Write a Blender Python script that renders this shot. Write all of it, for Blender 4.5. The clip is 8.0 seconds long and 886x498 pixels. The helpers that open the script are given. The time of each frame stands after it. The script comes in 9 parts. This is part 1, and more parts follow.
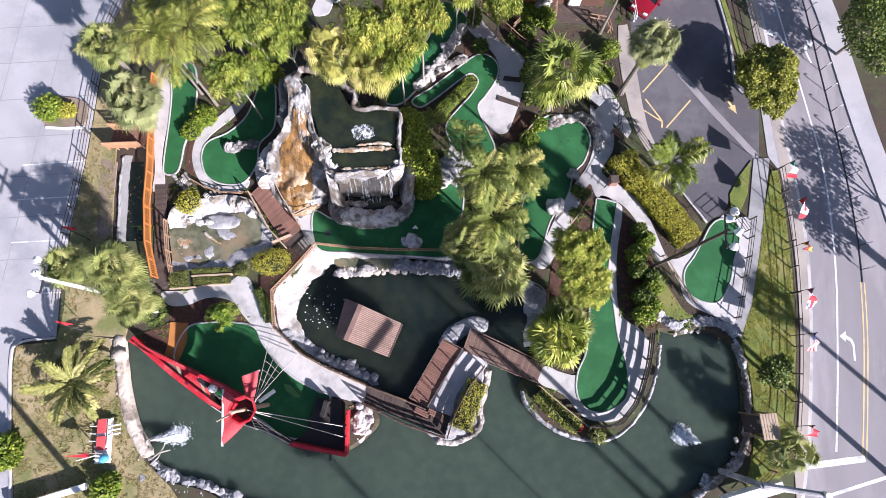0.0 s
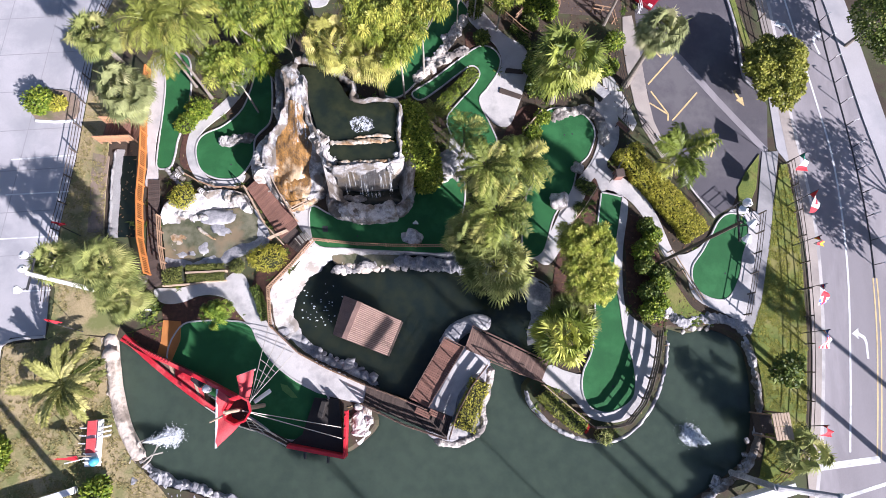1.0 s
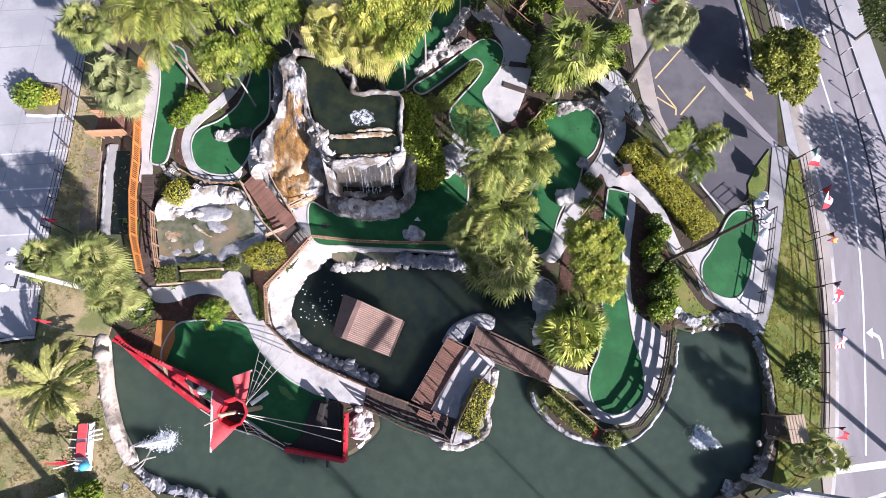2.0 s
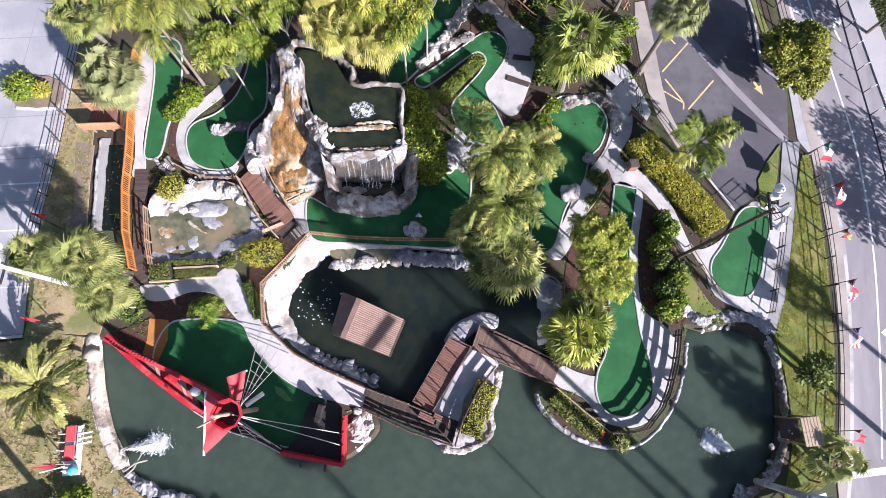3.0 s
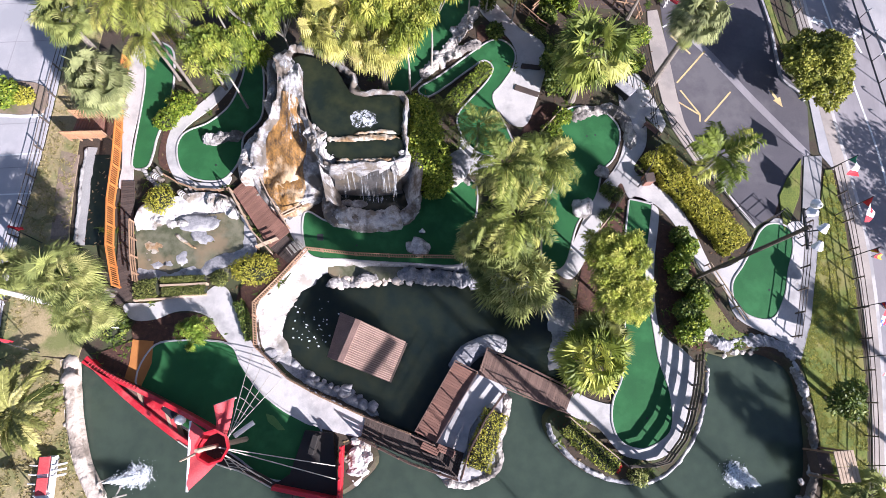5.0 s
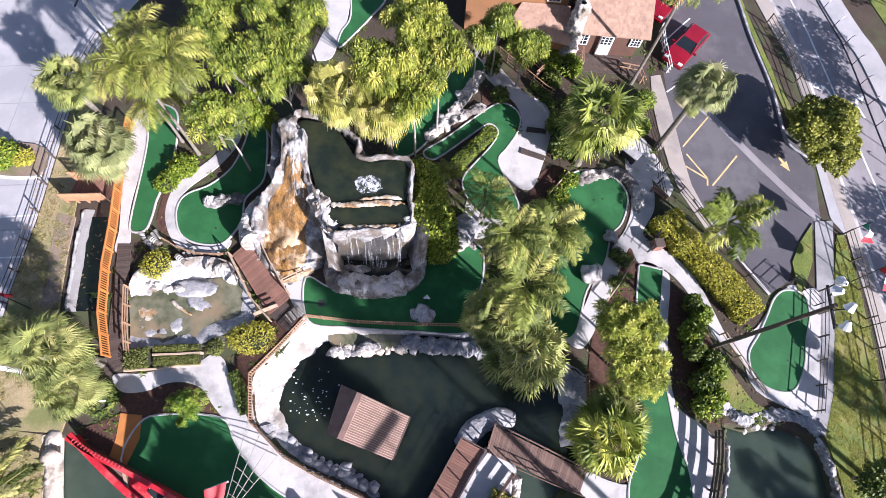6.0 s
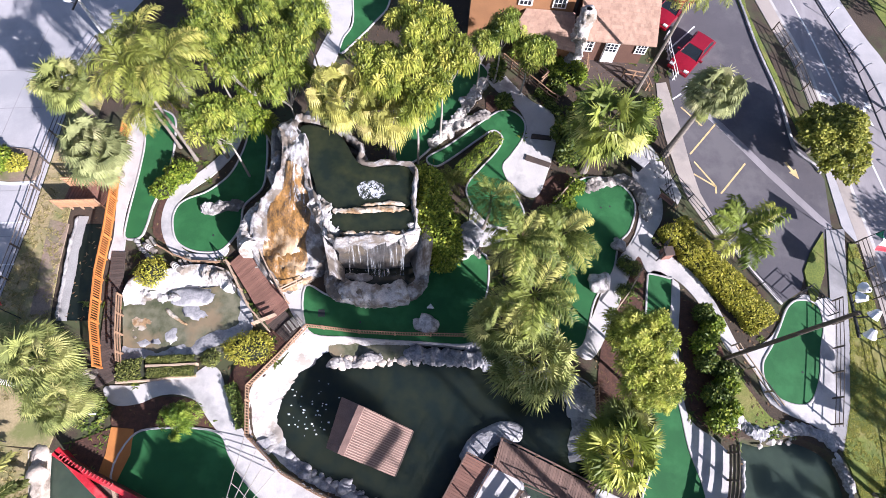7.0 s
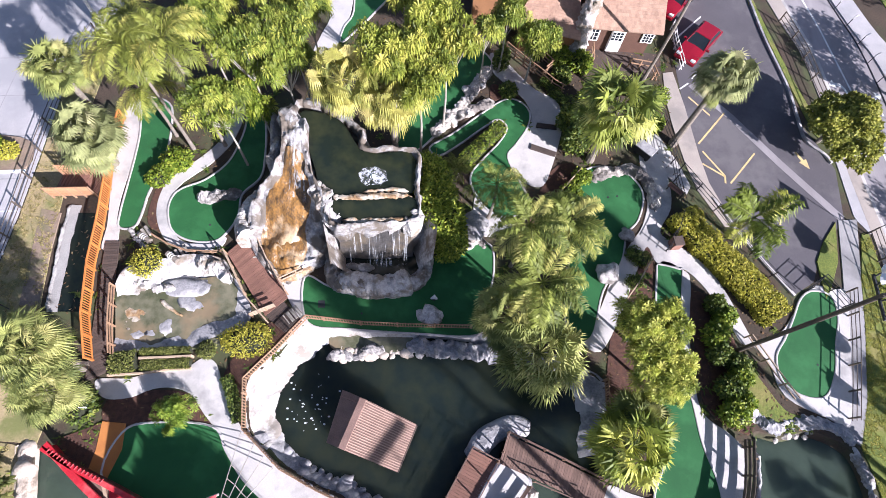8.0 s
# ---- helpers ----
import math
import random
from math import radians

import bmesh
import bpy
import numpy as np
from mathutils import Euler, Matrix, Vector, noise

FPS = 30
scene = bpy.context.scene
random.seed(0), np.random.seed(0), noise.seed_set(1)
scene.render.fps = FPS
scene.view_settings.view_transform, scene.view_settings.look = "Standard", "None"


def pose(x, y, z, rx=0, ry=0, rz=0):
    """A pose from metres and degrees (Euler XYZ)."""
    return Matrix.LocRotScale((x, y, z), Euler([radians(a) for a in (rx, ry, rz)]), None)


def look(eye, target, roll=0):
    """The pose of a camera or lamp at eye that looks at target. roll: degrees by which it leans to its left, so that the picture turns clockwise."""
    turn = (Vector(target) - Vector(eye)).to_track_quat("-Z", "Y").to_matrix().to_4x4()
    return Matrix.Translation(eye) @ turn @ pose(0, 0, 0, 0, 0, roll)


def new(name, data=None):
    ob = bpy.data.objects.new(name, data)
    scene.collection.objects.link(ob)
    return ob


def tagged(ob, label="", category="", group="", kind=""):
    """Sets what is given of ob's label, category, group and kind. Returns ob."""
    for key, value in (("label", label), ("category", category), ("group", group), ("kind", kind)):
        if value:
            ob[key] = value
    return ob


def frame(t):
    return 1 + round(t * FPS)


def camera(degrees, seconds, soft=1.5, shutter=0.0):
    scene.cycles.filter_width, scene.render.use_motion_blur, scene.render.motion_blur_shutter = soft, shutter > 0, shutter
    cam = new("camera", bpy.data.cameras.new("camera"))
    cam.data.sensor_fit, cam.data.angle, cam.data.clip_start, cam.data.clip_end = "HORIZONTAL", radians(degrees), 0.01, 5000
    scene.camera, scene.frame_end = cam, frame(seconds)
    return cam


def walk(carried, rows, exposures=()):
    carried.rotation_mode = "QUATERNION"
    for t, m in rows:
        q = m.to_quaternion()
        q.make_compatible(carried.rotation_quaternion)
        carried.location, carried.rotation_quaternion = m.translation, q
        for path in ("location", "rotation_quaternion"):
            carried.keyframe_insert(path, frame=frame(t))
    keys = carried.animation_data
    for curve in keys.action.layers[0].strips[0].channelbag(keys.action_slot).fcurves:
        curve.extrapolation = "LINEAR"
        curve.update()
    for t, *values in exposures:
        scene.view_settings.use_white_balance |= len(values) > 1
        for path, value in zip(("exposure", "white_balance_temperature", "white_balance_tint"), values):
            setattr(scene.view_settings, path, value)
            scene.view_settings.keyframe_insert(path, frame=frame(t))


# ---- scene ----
LENS = 79.67
cam = camera(LENS, 8.0, soft=0.5)
# seconds, eye x, y, z, tilt up from straight down, turn, roll
PATH = [
    (0.0, 0.000, 0.000, 40.000, 12.85, 1.54, 2.89),
    (0.5, -0.062, -0.127, 39.408, 13.04, 1.37, 3.05),
    (1.0, -0.138, -0.293, 38.784, 13.18, 1.06, 3.25),
    (1.5, -0.299, -0.368, 38.195, 13.33, 0.62, 3.64),
    (3.0, -0.608, -0.664, 36.387, 13.91, -0.00, 4.32),
    (3.5, -0.693, -0.790, 35.787, 14.15, -0.22, 4.57),
    (4.0, -0.763, -0.831, 35.213, 14.21, -0.39, 4.78),
    (5.5, -1.414, 0.868, 33.968, 17.53, -0.38, 5.15),
    (6.0, -1.783, 1.688, 33.699, 20.25, -0.23, 5.09),
    (6.5, -2.071, 1.893, 33.299, 21.51, -0.56, 5.45),
    (7.0, -2.190, 1.565, 32.648, 21.88, -0.69, 5.61),
    (7.5, -2.356, 1.150, 31.943, 22.39, -0.93, 5.81),
    (8.0, -2.484, 0.853, 31.301, 22.72, -1.17, 6.05),
]
walk(cam, [(t, pose(x, y, z, tilt, 0, turn) @ pose(0, 0, 0, 0, 0, roll)) for t, x, y, z, tilt, turn, roll in PATH], [(0.0, 1.13, 5850, 22), (4.0, 1.21, 5850, 22), (8.0, 1.29, 5850, 22)])

# ---- world and sun ----
SUN_TO = Vector((0.77, -0.64, 0.50)).normalized()
world = bpy.data.worlds.new("world")
scene.world = world
world.use_nodes = True
nt = world.node_tree
sky = nt.nodes.new("ShaderNodeTexSky")
sky.sky_type = "NISHITA"
sky.sun_disc = False
sky.sun_elevation = math.asin(SUN_TO.z)
sky.sun_rotation = math.atan2(SUN_TO.x, SUN_TO.y)
nt.links.new(sky.outputs["Color"], nt.nodes["Background"].inputs["Color"])
nt.nodes["Background"].inputs["Strength"].default_value = 0.053
sun_data = bpy.data.lights.new("sun", "SUN")
sun_data.energy = 5.0
sun_data.angle = radians(0.55)
sun_data.color = (1.0, 0.955, 0.89)
sun = new("sun", sun_data)
sun.matrix_world = look((60, -75, 80), Vector((60, -75, 80)) - SUN_TO)


# ---- materials ----
def surf(name, c1, c2=None, scale=3.0, rough=0.8, bump=0.3, fine=30.0, metal=0.0, c3=None, wear=0.35, island=0.0, random_ob=0.0, coat=0.0, stretch=None):
    """Two colours mixed by broad and fine noise, a third one in worn patches, with fine relief."""
    m = bpy.data.materials.new(name)
    m.use_nodes = True
    t = m.node_tree
    n, l = t.nodes, t.links
    bsdf = n["Principled BSDF"]
    c2 = c2 or tuple(c * 0.75 for c in c1)
    tc = n.new("ShaderNodeTexCoord")
    mp = n.new("ShaderNodeMapping")
    l.new(tc.outputs["Object"], mp.inputs["Vector"])
    if stretch:
        mp.inputs["Scale"].default_value = stretch
    big = n.new("ShaderNodeTexNoise")
    big.inputs["Scale"].default_value = scale
    big.inputs["Detail"].default_value = 5
    small = n.new("ShaderNodeTexNoise")
    small.inputs["Scale"].default_value = fine
    small.inputs["Detail"].default_value = 3
    l.new(mp.outputs["Vector"], big.inputs["Vector"])
    l.new(mp.outputs["Vector"], small.inputs["Vector"])
    add = n.new("ShaderNodeMath")
    add.operation = "ADD"
    l.new(big.outputs["Fac"], add.inputs[0])
    l.new(small.outputs["Fac"], add.inputs[1])
    ramp = n.new("ShaderNodeMapRange")
    ramp.inputs["From Min"].default_value = 0.78
    ramp.inputs["From Max"].default_value = 1.22
    l.new(add.outputs[0], ramp.inputs["Value"])
    mix = n.new("ShaderNodeMix")
    mix.data_type = "RGBA"
    mix.inputs["A"].default_value = (*c1, 1)
    mix.inputs["B"].default_value = (*c2, 1)
    l.new(ramp.outputs[0], mix.inputs["Factor"])
    col = mix.outputs["Result"]
    if c3:
        pat = n.new("ShaderNodeTexNoise")
        pat.inputs["Scale"].default_value = scale * 0.37
        pat.inputs["Detail"].default_value = 6
        pat.inputs["Roughness"].default_value = 0.65
        l.new(mp.outputs["Vector"], pat.inputs["Vector"])
        pr = n.new("ShaderNodeMapRange")
        pr.inputs["From Min"].default_value = 0.62 - wear * 0.4
        pr.inputs["From Max"].default_value = 0.74 - wear * 0.4
        l.new(pat.outputs["Fac"], pr.inputs["Value"])
        mix3 = n.new("ShaderNodeMix")
        mix3.data_type = "RGBA"
        l.new(pr.outputs[0], mix3.inputs["Factor"])
        l.new(col, mix3.inputs["A"])
        mix3.inputs["B"].default_value = (*c3, 1)
        col = mix3.outputs["Result"]
    if island or random_ob:
        if island:
            geo = n.new("ShaderNodeNewGeometry")
            rnd = geo.outputs["Random Per Island"]
        else:
            inf = n.new("ShaderNodeObjectInfo")
            rnd = inf.outputs["Random"]
        amount = island or random_ob
        mr = n.new("ShaderNodeMapRange")
        mr.inputs["To Min"].default_value = 1 - amount
        mr.inputs["To Max"].default_value = 1 + amount
        l.new(rnd, mr.inputs["Value"])
        hsv = n.new("ShaderNodeHueSaturation")
        l.new(mr.outputs[0], hsv.inputs["Value"])
        l.new(col, hsv.inputs["Color"])
        col = hsv.outputs["Color"]
    l.new(col, bsdf.inputs["Base Color"])
    bsdf.inputs["Roughness"].default_value = rough
    bsdf.inputs["Metallic"].default_value = metal
    bsdf.inputs["Coat Weight"].default_value = coat
    if bump:
        b = n.new("ShaderNodeBump")
        b.inputs["Strength"].default_value = bump
        b.inputs["Distance"].default_value = 0.03
        l.new(add.outputs[0], b.inputs["Height"])
        l.new(b.outputs["Normal"], bsdf.inputs["Normal"])
    return m


def leafy(name, dark, bright, yellow, rough=0.45, clear=0.25, yellowing=0.25):
    """Leaves: each blade takes its own green, some turn yellow; a little light passes through."""
    m = bpy.data.materials.new(name)
    m.use_nodes = True
    t = m.node_tree
    n, l = t.nodes, t.links
    bsdf = n["Principled BSDF"]
    geo = n.new("ShaderNodeNewGeometry")
    ramp = n.new("ShaderNodeValToRGB")
    ramp.color_ramp.elements[0].color = (*dark, 1)
    ramp.color_ramp.elements[1].color = (*yellow, 1)
    ramp.color_ramp.elements[1].position = 1.0
    e = ramp.color_ramp.elements.new(1.0 - yellowing)
    e.color = (*bright, 1)
    l.new(geo.outputs["Random Per Island"], ramp.inputs["Fac"])
    tc = n.new("ShaderNodeTexCoord")
    noi = n.new("ShaderNodeTexNoise")
    noi.inputs["Scale"].default_value = 2.2
    noi.inputs["Detail"].default_value = 7
    noi.inputs["Roughness"].default_value = 0.72
    l.new(tc.outputs["Object"], noi.inputs["Vector"])
    mr = n.new("ShaderNodeMapRange")
    mr.inputs["From Min"].default_value = 0.3
    mr.inputs["From Max"].default_value = 0.7
    mr.inputs["To Min"].default_value = 0.5
    mr.inputs["To Max"].default_value = 1.45
    l.new(noi.outputs["Fac"], mr.inputs["Value"])
    hsv = n.new("ShaderNodeHueSaturation")
    l.new(ramp.outputs["Color"], hsv.inputs["Color"])
    l.new(mr.outputs[0], hsv.inputs["Value"])
    l.new(hsv.outputs["Color"], bsdf.inputs["Base Color"])
    bsdf.inputs["Roughness"].default_value = rough + 0.12
    bsdf.inputs["Specular IOR Level"].default_value = 0.28
    tr = n.new("ShaderNodeBsdfTranslucent")
    l.new(hsv.outputs["Color"], tr.inputs["Color"])
    ms = n.new("ShaderNodeMixShader")
    ms.inputs[0].default_value = clear
    l.new(bsdf.outputs[0], ms.inputs[1])
    l.new(tr.outputs[0], ms.inputs[2])
    l.new(ms.outputs[0], n["Material Output"].inputs["Surface"])
    return m


def veil(name, stretch, density=0.5):
    """Thin running water: white streaks drawn out along its fall, clear between them."""
    m = surf(name, (0.85, 0.88, 0.9), (0.7, 0.74, 0.78), 3, 0.25, 0.2, 20)
    n, l = m.node_tree.nodes, m.node_tree.links
    tc = n.new("ShaderNodeTexCoord")
    mp = n.new("ShaderNodeMapping")
    mp.inputs["Scale"].default_value = stretch
    noi = n.new("ShaderNodeTexNoise")
    noi.inputs["Scale"].default_value = 1.0
    noi.inputs["Detail"].default_value = 6
    noi.inputs["Roughness"].default_value = 0.7
    l.new(tc.outputs["Object"], mp.inputs["Vector"])
    l.new(mp.outputs["Vector"], noi.inputs["Vector"])
    mr = n.new("ShaderNodeMapRange")
    mr.inputs["From Min"].default_value = 0.72 - density * 0.4
    mr.inputs["From Max"].default_value = 0.92 - density * 0.4
    mr.inputs["To Max"].default_value = 0.85
    l.new(noi.outputs["Fac"], mr.inputs["Value"])
    l.new(mr.outputs[0], n["Principled BSDF"].inputs["Alpha"])
    return m


def watery(name, c1, c2, rough=0.06, ripple=0.12, scale=0.25, depth=0.8):
    """Turbid water: suspended colour under a glossy, slightly rippled face."""
    m = surf(name, c1, c2, scale=scale, rough=rough, bump=0, fine=1.3)
    n, l = m.node_tree.nodes, m.node_tree.links
    bsdf = n["Principled BSDF"]
    bsdf.inputs["IOR"].default_value = 1.33
    bsdf.subsurface_method = "BURLEY"
    bsdf.inputs["Subsurface Weight"].default_value = 1.0
    bsdf.inputs["Subsurface Radius"].default_value = (1.0, 1.0, 0.9)
    bsdf.inputs["Subsurface Scale"].default_value = depth
    tc = n.new("ShaderNodeTexCoord")
    w = n.new("ShaderNodeTexNoise")
    w.inputs["Scale"].default_value = 3.5
    w.inputs["Detail"].default_value = 4
    l.new(tc.outputs["Object"], w.inputs["Vector"])
    b = n.new("ShaderNodeBump")
    b.inputs["Strength"].default_value = ripple
    b.inputs["Distance"].default_value = 0.08
    l.new(w.outputs["Fac"], b.inputs["Height"])
    l.new(b.outputs["Normal"], bsdf.inputs["Normal"])
    return m


SOIL = surf("soil", (0.075, 0.05, 0.034), (0.045, 0.034, 0.022), 0.6, 0.95, 0.8, 9, c3=(0.065, 0.075, 0.03), wear=0.35)
MULCH = surf("mulch", (0.115, 0.052, 0.034), (0.055, 0.028, 0.02), 4, 0.95, 1.0, 22)
EARTH = surf("trodden_earth", (0.30, 0.225, 0.165), (0.21, 0.155, 0.115), 1.2, 0.95, 0.7, 12, c3=(0.16, 0.15, 0.075), wear=0.3)
GRASS = surf("grass", (0.17, 0.20, 0.035), (0.09, 0.125, 0.022), 0.9, 0.95, 1.0, 9, c3=(0.22, 0.20, 0.06), wear=0.28)
DRYGRASS = surf("dry_grass", (0.41, 0.32, 0.175), (0.28, 0.225, 0.115), 0.7, 0.95, 0.9, 10, c3=(0.17, 0.18, 0.06), wear=0.42)
CONCRETE = surf("concrete", (0.56, 0.53, 0.50), (0.46, 0.44, 0.42), 0.8, 0.85, 0.3, 24, c3=(0.34, 0.325, 0.315), wear=0.3)
LOT = surf("lot_paving", (0.46, 0.44, 0.445), (0.38, 0.365, 0.37), 0.35, 0.85, 0.35, 18, c3=(0.33, 0.325, 0.335), wear=0.33)
PAVING = surf("beige_paving", (0.43, 0.375, 0.325), (0.34, 0.295, 0.26), 0.5, 0.85, 0.35, 18, c3=(0.28, 0.25, 0.225), wear=0.33)
WALKWAY = surf("grey_walk", (0.36, 0.345, 0.34), (0.28, 0.27, 0.27), 0.5, 0.85, 0.35, 18, c3=(0.22, 0.215, 0.215), wear=0.35)
WALLWASH = surf("weathered_wall", (0.33, 0.32, 0.305), (0.25, 0.24, 0.23), 1.0, 0.85, 0.35, 14, c3=(0.30, 0.285, 0.27), wear=0.3)
LOTJOINT = surf("lot_joint", (0.33, 0.32, 0.325), (0.27, 0.26, 0.265), 2.0, 0.9, 0.2, 20)
ASPHALT = surf("asphalt", (0.105, 0.096, 0.107), (0.082, 0.076, 0.085), 0.5, 0.9, 0.35, 40, c3=(0.135, 0.125, 0.13), wear=0.3)
ROADTOP = surf("road_asphalt", (0.275, 0.252, 0.26), (0.225, 0.207, 0.213), 0.35, 0.85, 0.25, 40, c3=(0.33, 0.305, 0.312), wear=0.35, stretch=(1.6, 0.35, 1))
TURF = surf("putting_turf", (0.016, 0.118, 0.030), (0.011, 0.090, 0.023), 0.9, 0.85, 0.35, 60, c3=(0.024, 0.140, 0.040), wear=0.3)
# brighter turf colour that paints a spot of sunlight on the green
LITTURF = surf("painted_sunlit_turf", (0.10, 0.22, 0.06), (0.07, 0.17, 0.045), 1.5, 0.9, 0.3, 50)
TURF_ORANGE = surf("orange_turf", (0.50, 0.20, 0.05), (0.40, 0.15, 0.04), 1.5, 0.9, 0.3, 50)
WHITE_LINE = surf("road_paint_white", (0.75, 0.75, 0.73), (0.62, 0.62, 0.60), 2.0, 0.7, 0.1, 30, c3=(0.45, 0.45, 0.44), wear=0.2)
YELLOW_LINE = surf("road_paint_yellow", (0.70, 0.52, 0.24), (0.60, 0.45, 0.22), 2.0, 0.7, 0.1, 30, c3=(0.42, 0.33, 0.17), wear=0.2)
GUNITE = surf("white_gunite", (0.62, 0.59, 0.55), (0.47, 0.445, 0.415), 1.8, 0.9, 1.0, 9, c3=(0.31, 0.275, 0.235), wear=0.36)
ROCK = surf("pale_rock", (0.55, 0.52, 0.49), (0.31, 0.295, 0.285), 2.2, 0.9, 1.0, 11, c3=(0.16, 0.145, 0.13), wear=0.42, random_ob=0.3)
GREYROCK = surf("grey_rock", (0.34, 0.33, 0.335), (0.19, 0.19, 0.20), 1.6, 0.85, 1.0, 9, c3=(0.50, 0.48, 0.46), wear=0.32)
WETROCK = surf("rust_wet_rock", (0.30, 0.155, 0.042), (0.10, 0.06, 0.03), 1.1, 0.35, 1.0, 7, c3=(0.42, 0.31, 0.19), wear=0.30, stretch=(1.4, 0.9, 0.9))
LEDGEROCK = surf("rust_tinted_ledge", (0.40, 0.26, 0.13), (0.20, 0.12, 0.06), 1.8, 0.6, 1.0, 8, c3=(0.50, 0.45, 0.37), wear=0.42)
CREAMROCK = surf("cream_stained_rock", (0.56, 0.51, 0.44), (0.31, 0.285, 0.26), 1.7, 0.85, 1.0, 9, c3=(0.17, 0.15, 0.135), wear=0.40)
TANROCK = surf("tan_stained_rock", (0.66, 0.57, 0.48), (0.50, 0.42, 0.34), 1.5, 0.85, 1.0, 9, c3=(0.26, 0.215, 0.17), wear=0.32)
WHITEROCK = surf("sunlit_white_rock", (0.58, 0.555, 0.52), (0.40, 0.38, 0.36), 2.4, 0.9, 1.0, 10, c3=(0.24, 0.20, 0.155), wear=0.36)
FALLROCK = surf("stained_fall_rock", (0.50, 0.485, 0.47), (0.23, 0.225, 0.23), 1.9, 0.85, 1.0, 6, c3=(0.15, 0.125, 0.10), wear=0.5)
# wet rock, its base colour lowered further to stand for shade
DARKROCK = surf("shade_darkened_wet_rock", (0.085, 0.08, 0.078), (0.045, 0.043, 0.042), 1.0, 0.4, 1.0, 6, c3=(0.115, 0.095, 0.07), wear=0.35)
SHALLOW = surf("shallow_pool", (0.19, 0.18, 0.12), (0.085, 0.092, 0.05), 0.7, 0.15, 0.5, 2.2, c3=(0.235, 0.18, 0.11), wear=0.32)
LAGOON = watery("lagoon_water", (0.054, 0.075, 0.055), (0.043, 0.061, 0.046), depth=1.3)
PONDWATER = watery("pond_water", (0.013, 0.0205, 0.0185), (0.024, 0.030, 0.0195), depth=2.2, scale=0.12)
POOLWATER = watery("pool_water", (0.014, 0.021, 0.016), (0.036, 0.042, 0.022), scale=0.4, depth=1.2)
BOARD = surf("weathered_board", (0.20, 0.125, 0.095), (0.14, 0.088, 0.068), 1.5, 0.85, 0.4, 14, random_ob=0.22, stretch=(1, 1, 1))
DARKBOARD = surf("dark_board", (0.085, 0.06, 0.048), (0.055, 0.04, 0.034), 1.5, 0.85, 0.4, 14, random_ob=0.25)
REDBOARD = surf("red_brown_board", (0.24, 0.12, 0.085), (0.17, 0.085, 0.06), 1.5, 0.8, 0.4, 14, random_ob=0.18)
ORANGEWOOD = surf("orange_stained_wood", (0.58, 0.21, 0.045), (0.42, 0.15, 0.035), 2.0, 0.7, 0.3, 16, random_ob=0.15)
RUSTWOOD = surf("rust_stained_wood", (0.44, 0.235, 0.12), (0.32, 0.165, 0.085), 2.0, 0.75, 0.3, 16, random_ob=0.18)
RAILWOOD = surf("rail_wood", (0.36, 0.22, 0.13), (0.24, 0.15, 0.09), 2.0, 0.8, 0.3, 16, random_ob=0.15)
PALEWOOD = surf("pale_wood", (0.48, 0.36, 0.25), (0.36, 0.27, 0.19), 2.0, 0.8, 0.3, 16)
BLACKWOOD = surf("black_stained_wood", (0.028, 0.022, 0.019), (0.018, 0.015, 0.013), 2.0, 0.7, 0.4, 16)
BLACKMETAL = surf("black_metal", (0.03, 0.03, 0.032), (0.02, 0.02, 0.022), 3, 0.5, 0.1, 30)
POLEWOOD = surf("pole_wood", (0.11, 0.085, 0.065), (0.075, 0.06, 0.05), 3, 0.85, 0.4, 20)
WHITEPAINT = surf("white_paint", (0.80, 0.79, 0.77), (0.72, 0.71, 0.69), 2, 0.5, 0.08, 20)
REDPAINT = surf("red_paint", (0.55, 0.022, 0.035), (0.42, 0.016, 0.026), 1.5, 0.5, 0.15, 14, c3=(0.62, 0.10, 0.10), wear=0.2)
PINKRED = surf("faded_red_cloth", (0.66, 0.10, 0.10), (0.56, 0.06, 0.07), 2.0, 0.8, 0.2, 14)
ROPE = surf("rope", (0.58, 0.54, 0.47), (0.45, 0.41, 0.35), 6, 0.9, 0.3, 40)
CARRED = surf("car_paint_red", (0.27, 0.008, 0.02), (0.23, 0.006, 0.017), 1, 0.25, 0.0, 10, coat=0.8)
GLASS_DARK = surf("dark_window_glass", (0.015, 0.02, 0.025), (0.02, 0.026, 0.032), 2, 0.06, 0.0, 10)
RUBBER = surf("rubber", (0.02, 0.02, 0.02), (0.03, 0.03, 0.03), 4, 0.8, 0.2, 30)
CHROME = surf("chrome", (0.7, 0.7, 0.7), (0.6, 0.6, 0.6), 4, 0.2, 0.0, 30, metal=1.0)
SHINGLE = surf("roof_shingle", (0.43, 0.285, 0.205), (0.33, 0.21, 0.15), 1.5, 0.9, 0.5, 20, random_ob=0.14)
DUCKRIB = surf("faded_roof_rib", (0.42, 0.29, 0.23), (0.33, 0.225, 0.175), 1.5, 0.8, 0.3, 18, random_ob=0.12)
DUCKROOF = surf("rust_brown_roofing", (0.24, 0.15, 0.12), (0.17, 0.105, 0.085), 1.5, 0.85, 0.4, 18, random_ob=0.15)
STUCCO = surf("orange_brown_wall", (0.27, 0.13, 0.055), (0.22, 0.105, 0.045), 1.0, 0.9, 0.4, 18)
DARKWALL = surf("dark_brown_wall", (0.12, 0.06, 0.04), (0.09, 0.045, 0.03), 1.0, 0.9, 0.4, 18)
BARK = surf("grey_bark", (0.26, 0.225, 0.185), (0.17, 0.145, 0.12), 2.5, 0.95, 0.9, 14, stretch=(1, 1, 3))
PALEBARK = surf("pale_bark", (0.38, 0.35, 0.30), (0.27, 0.245, 0.21), 2.5, 0.95, 0.7, 14)
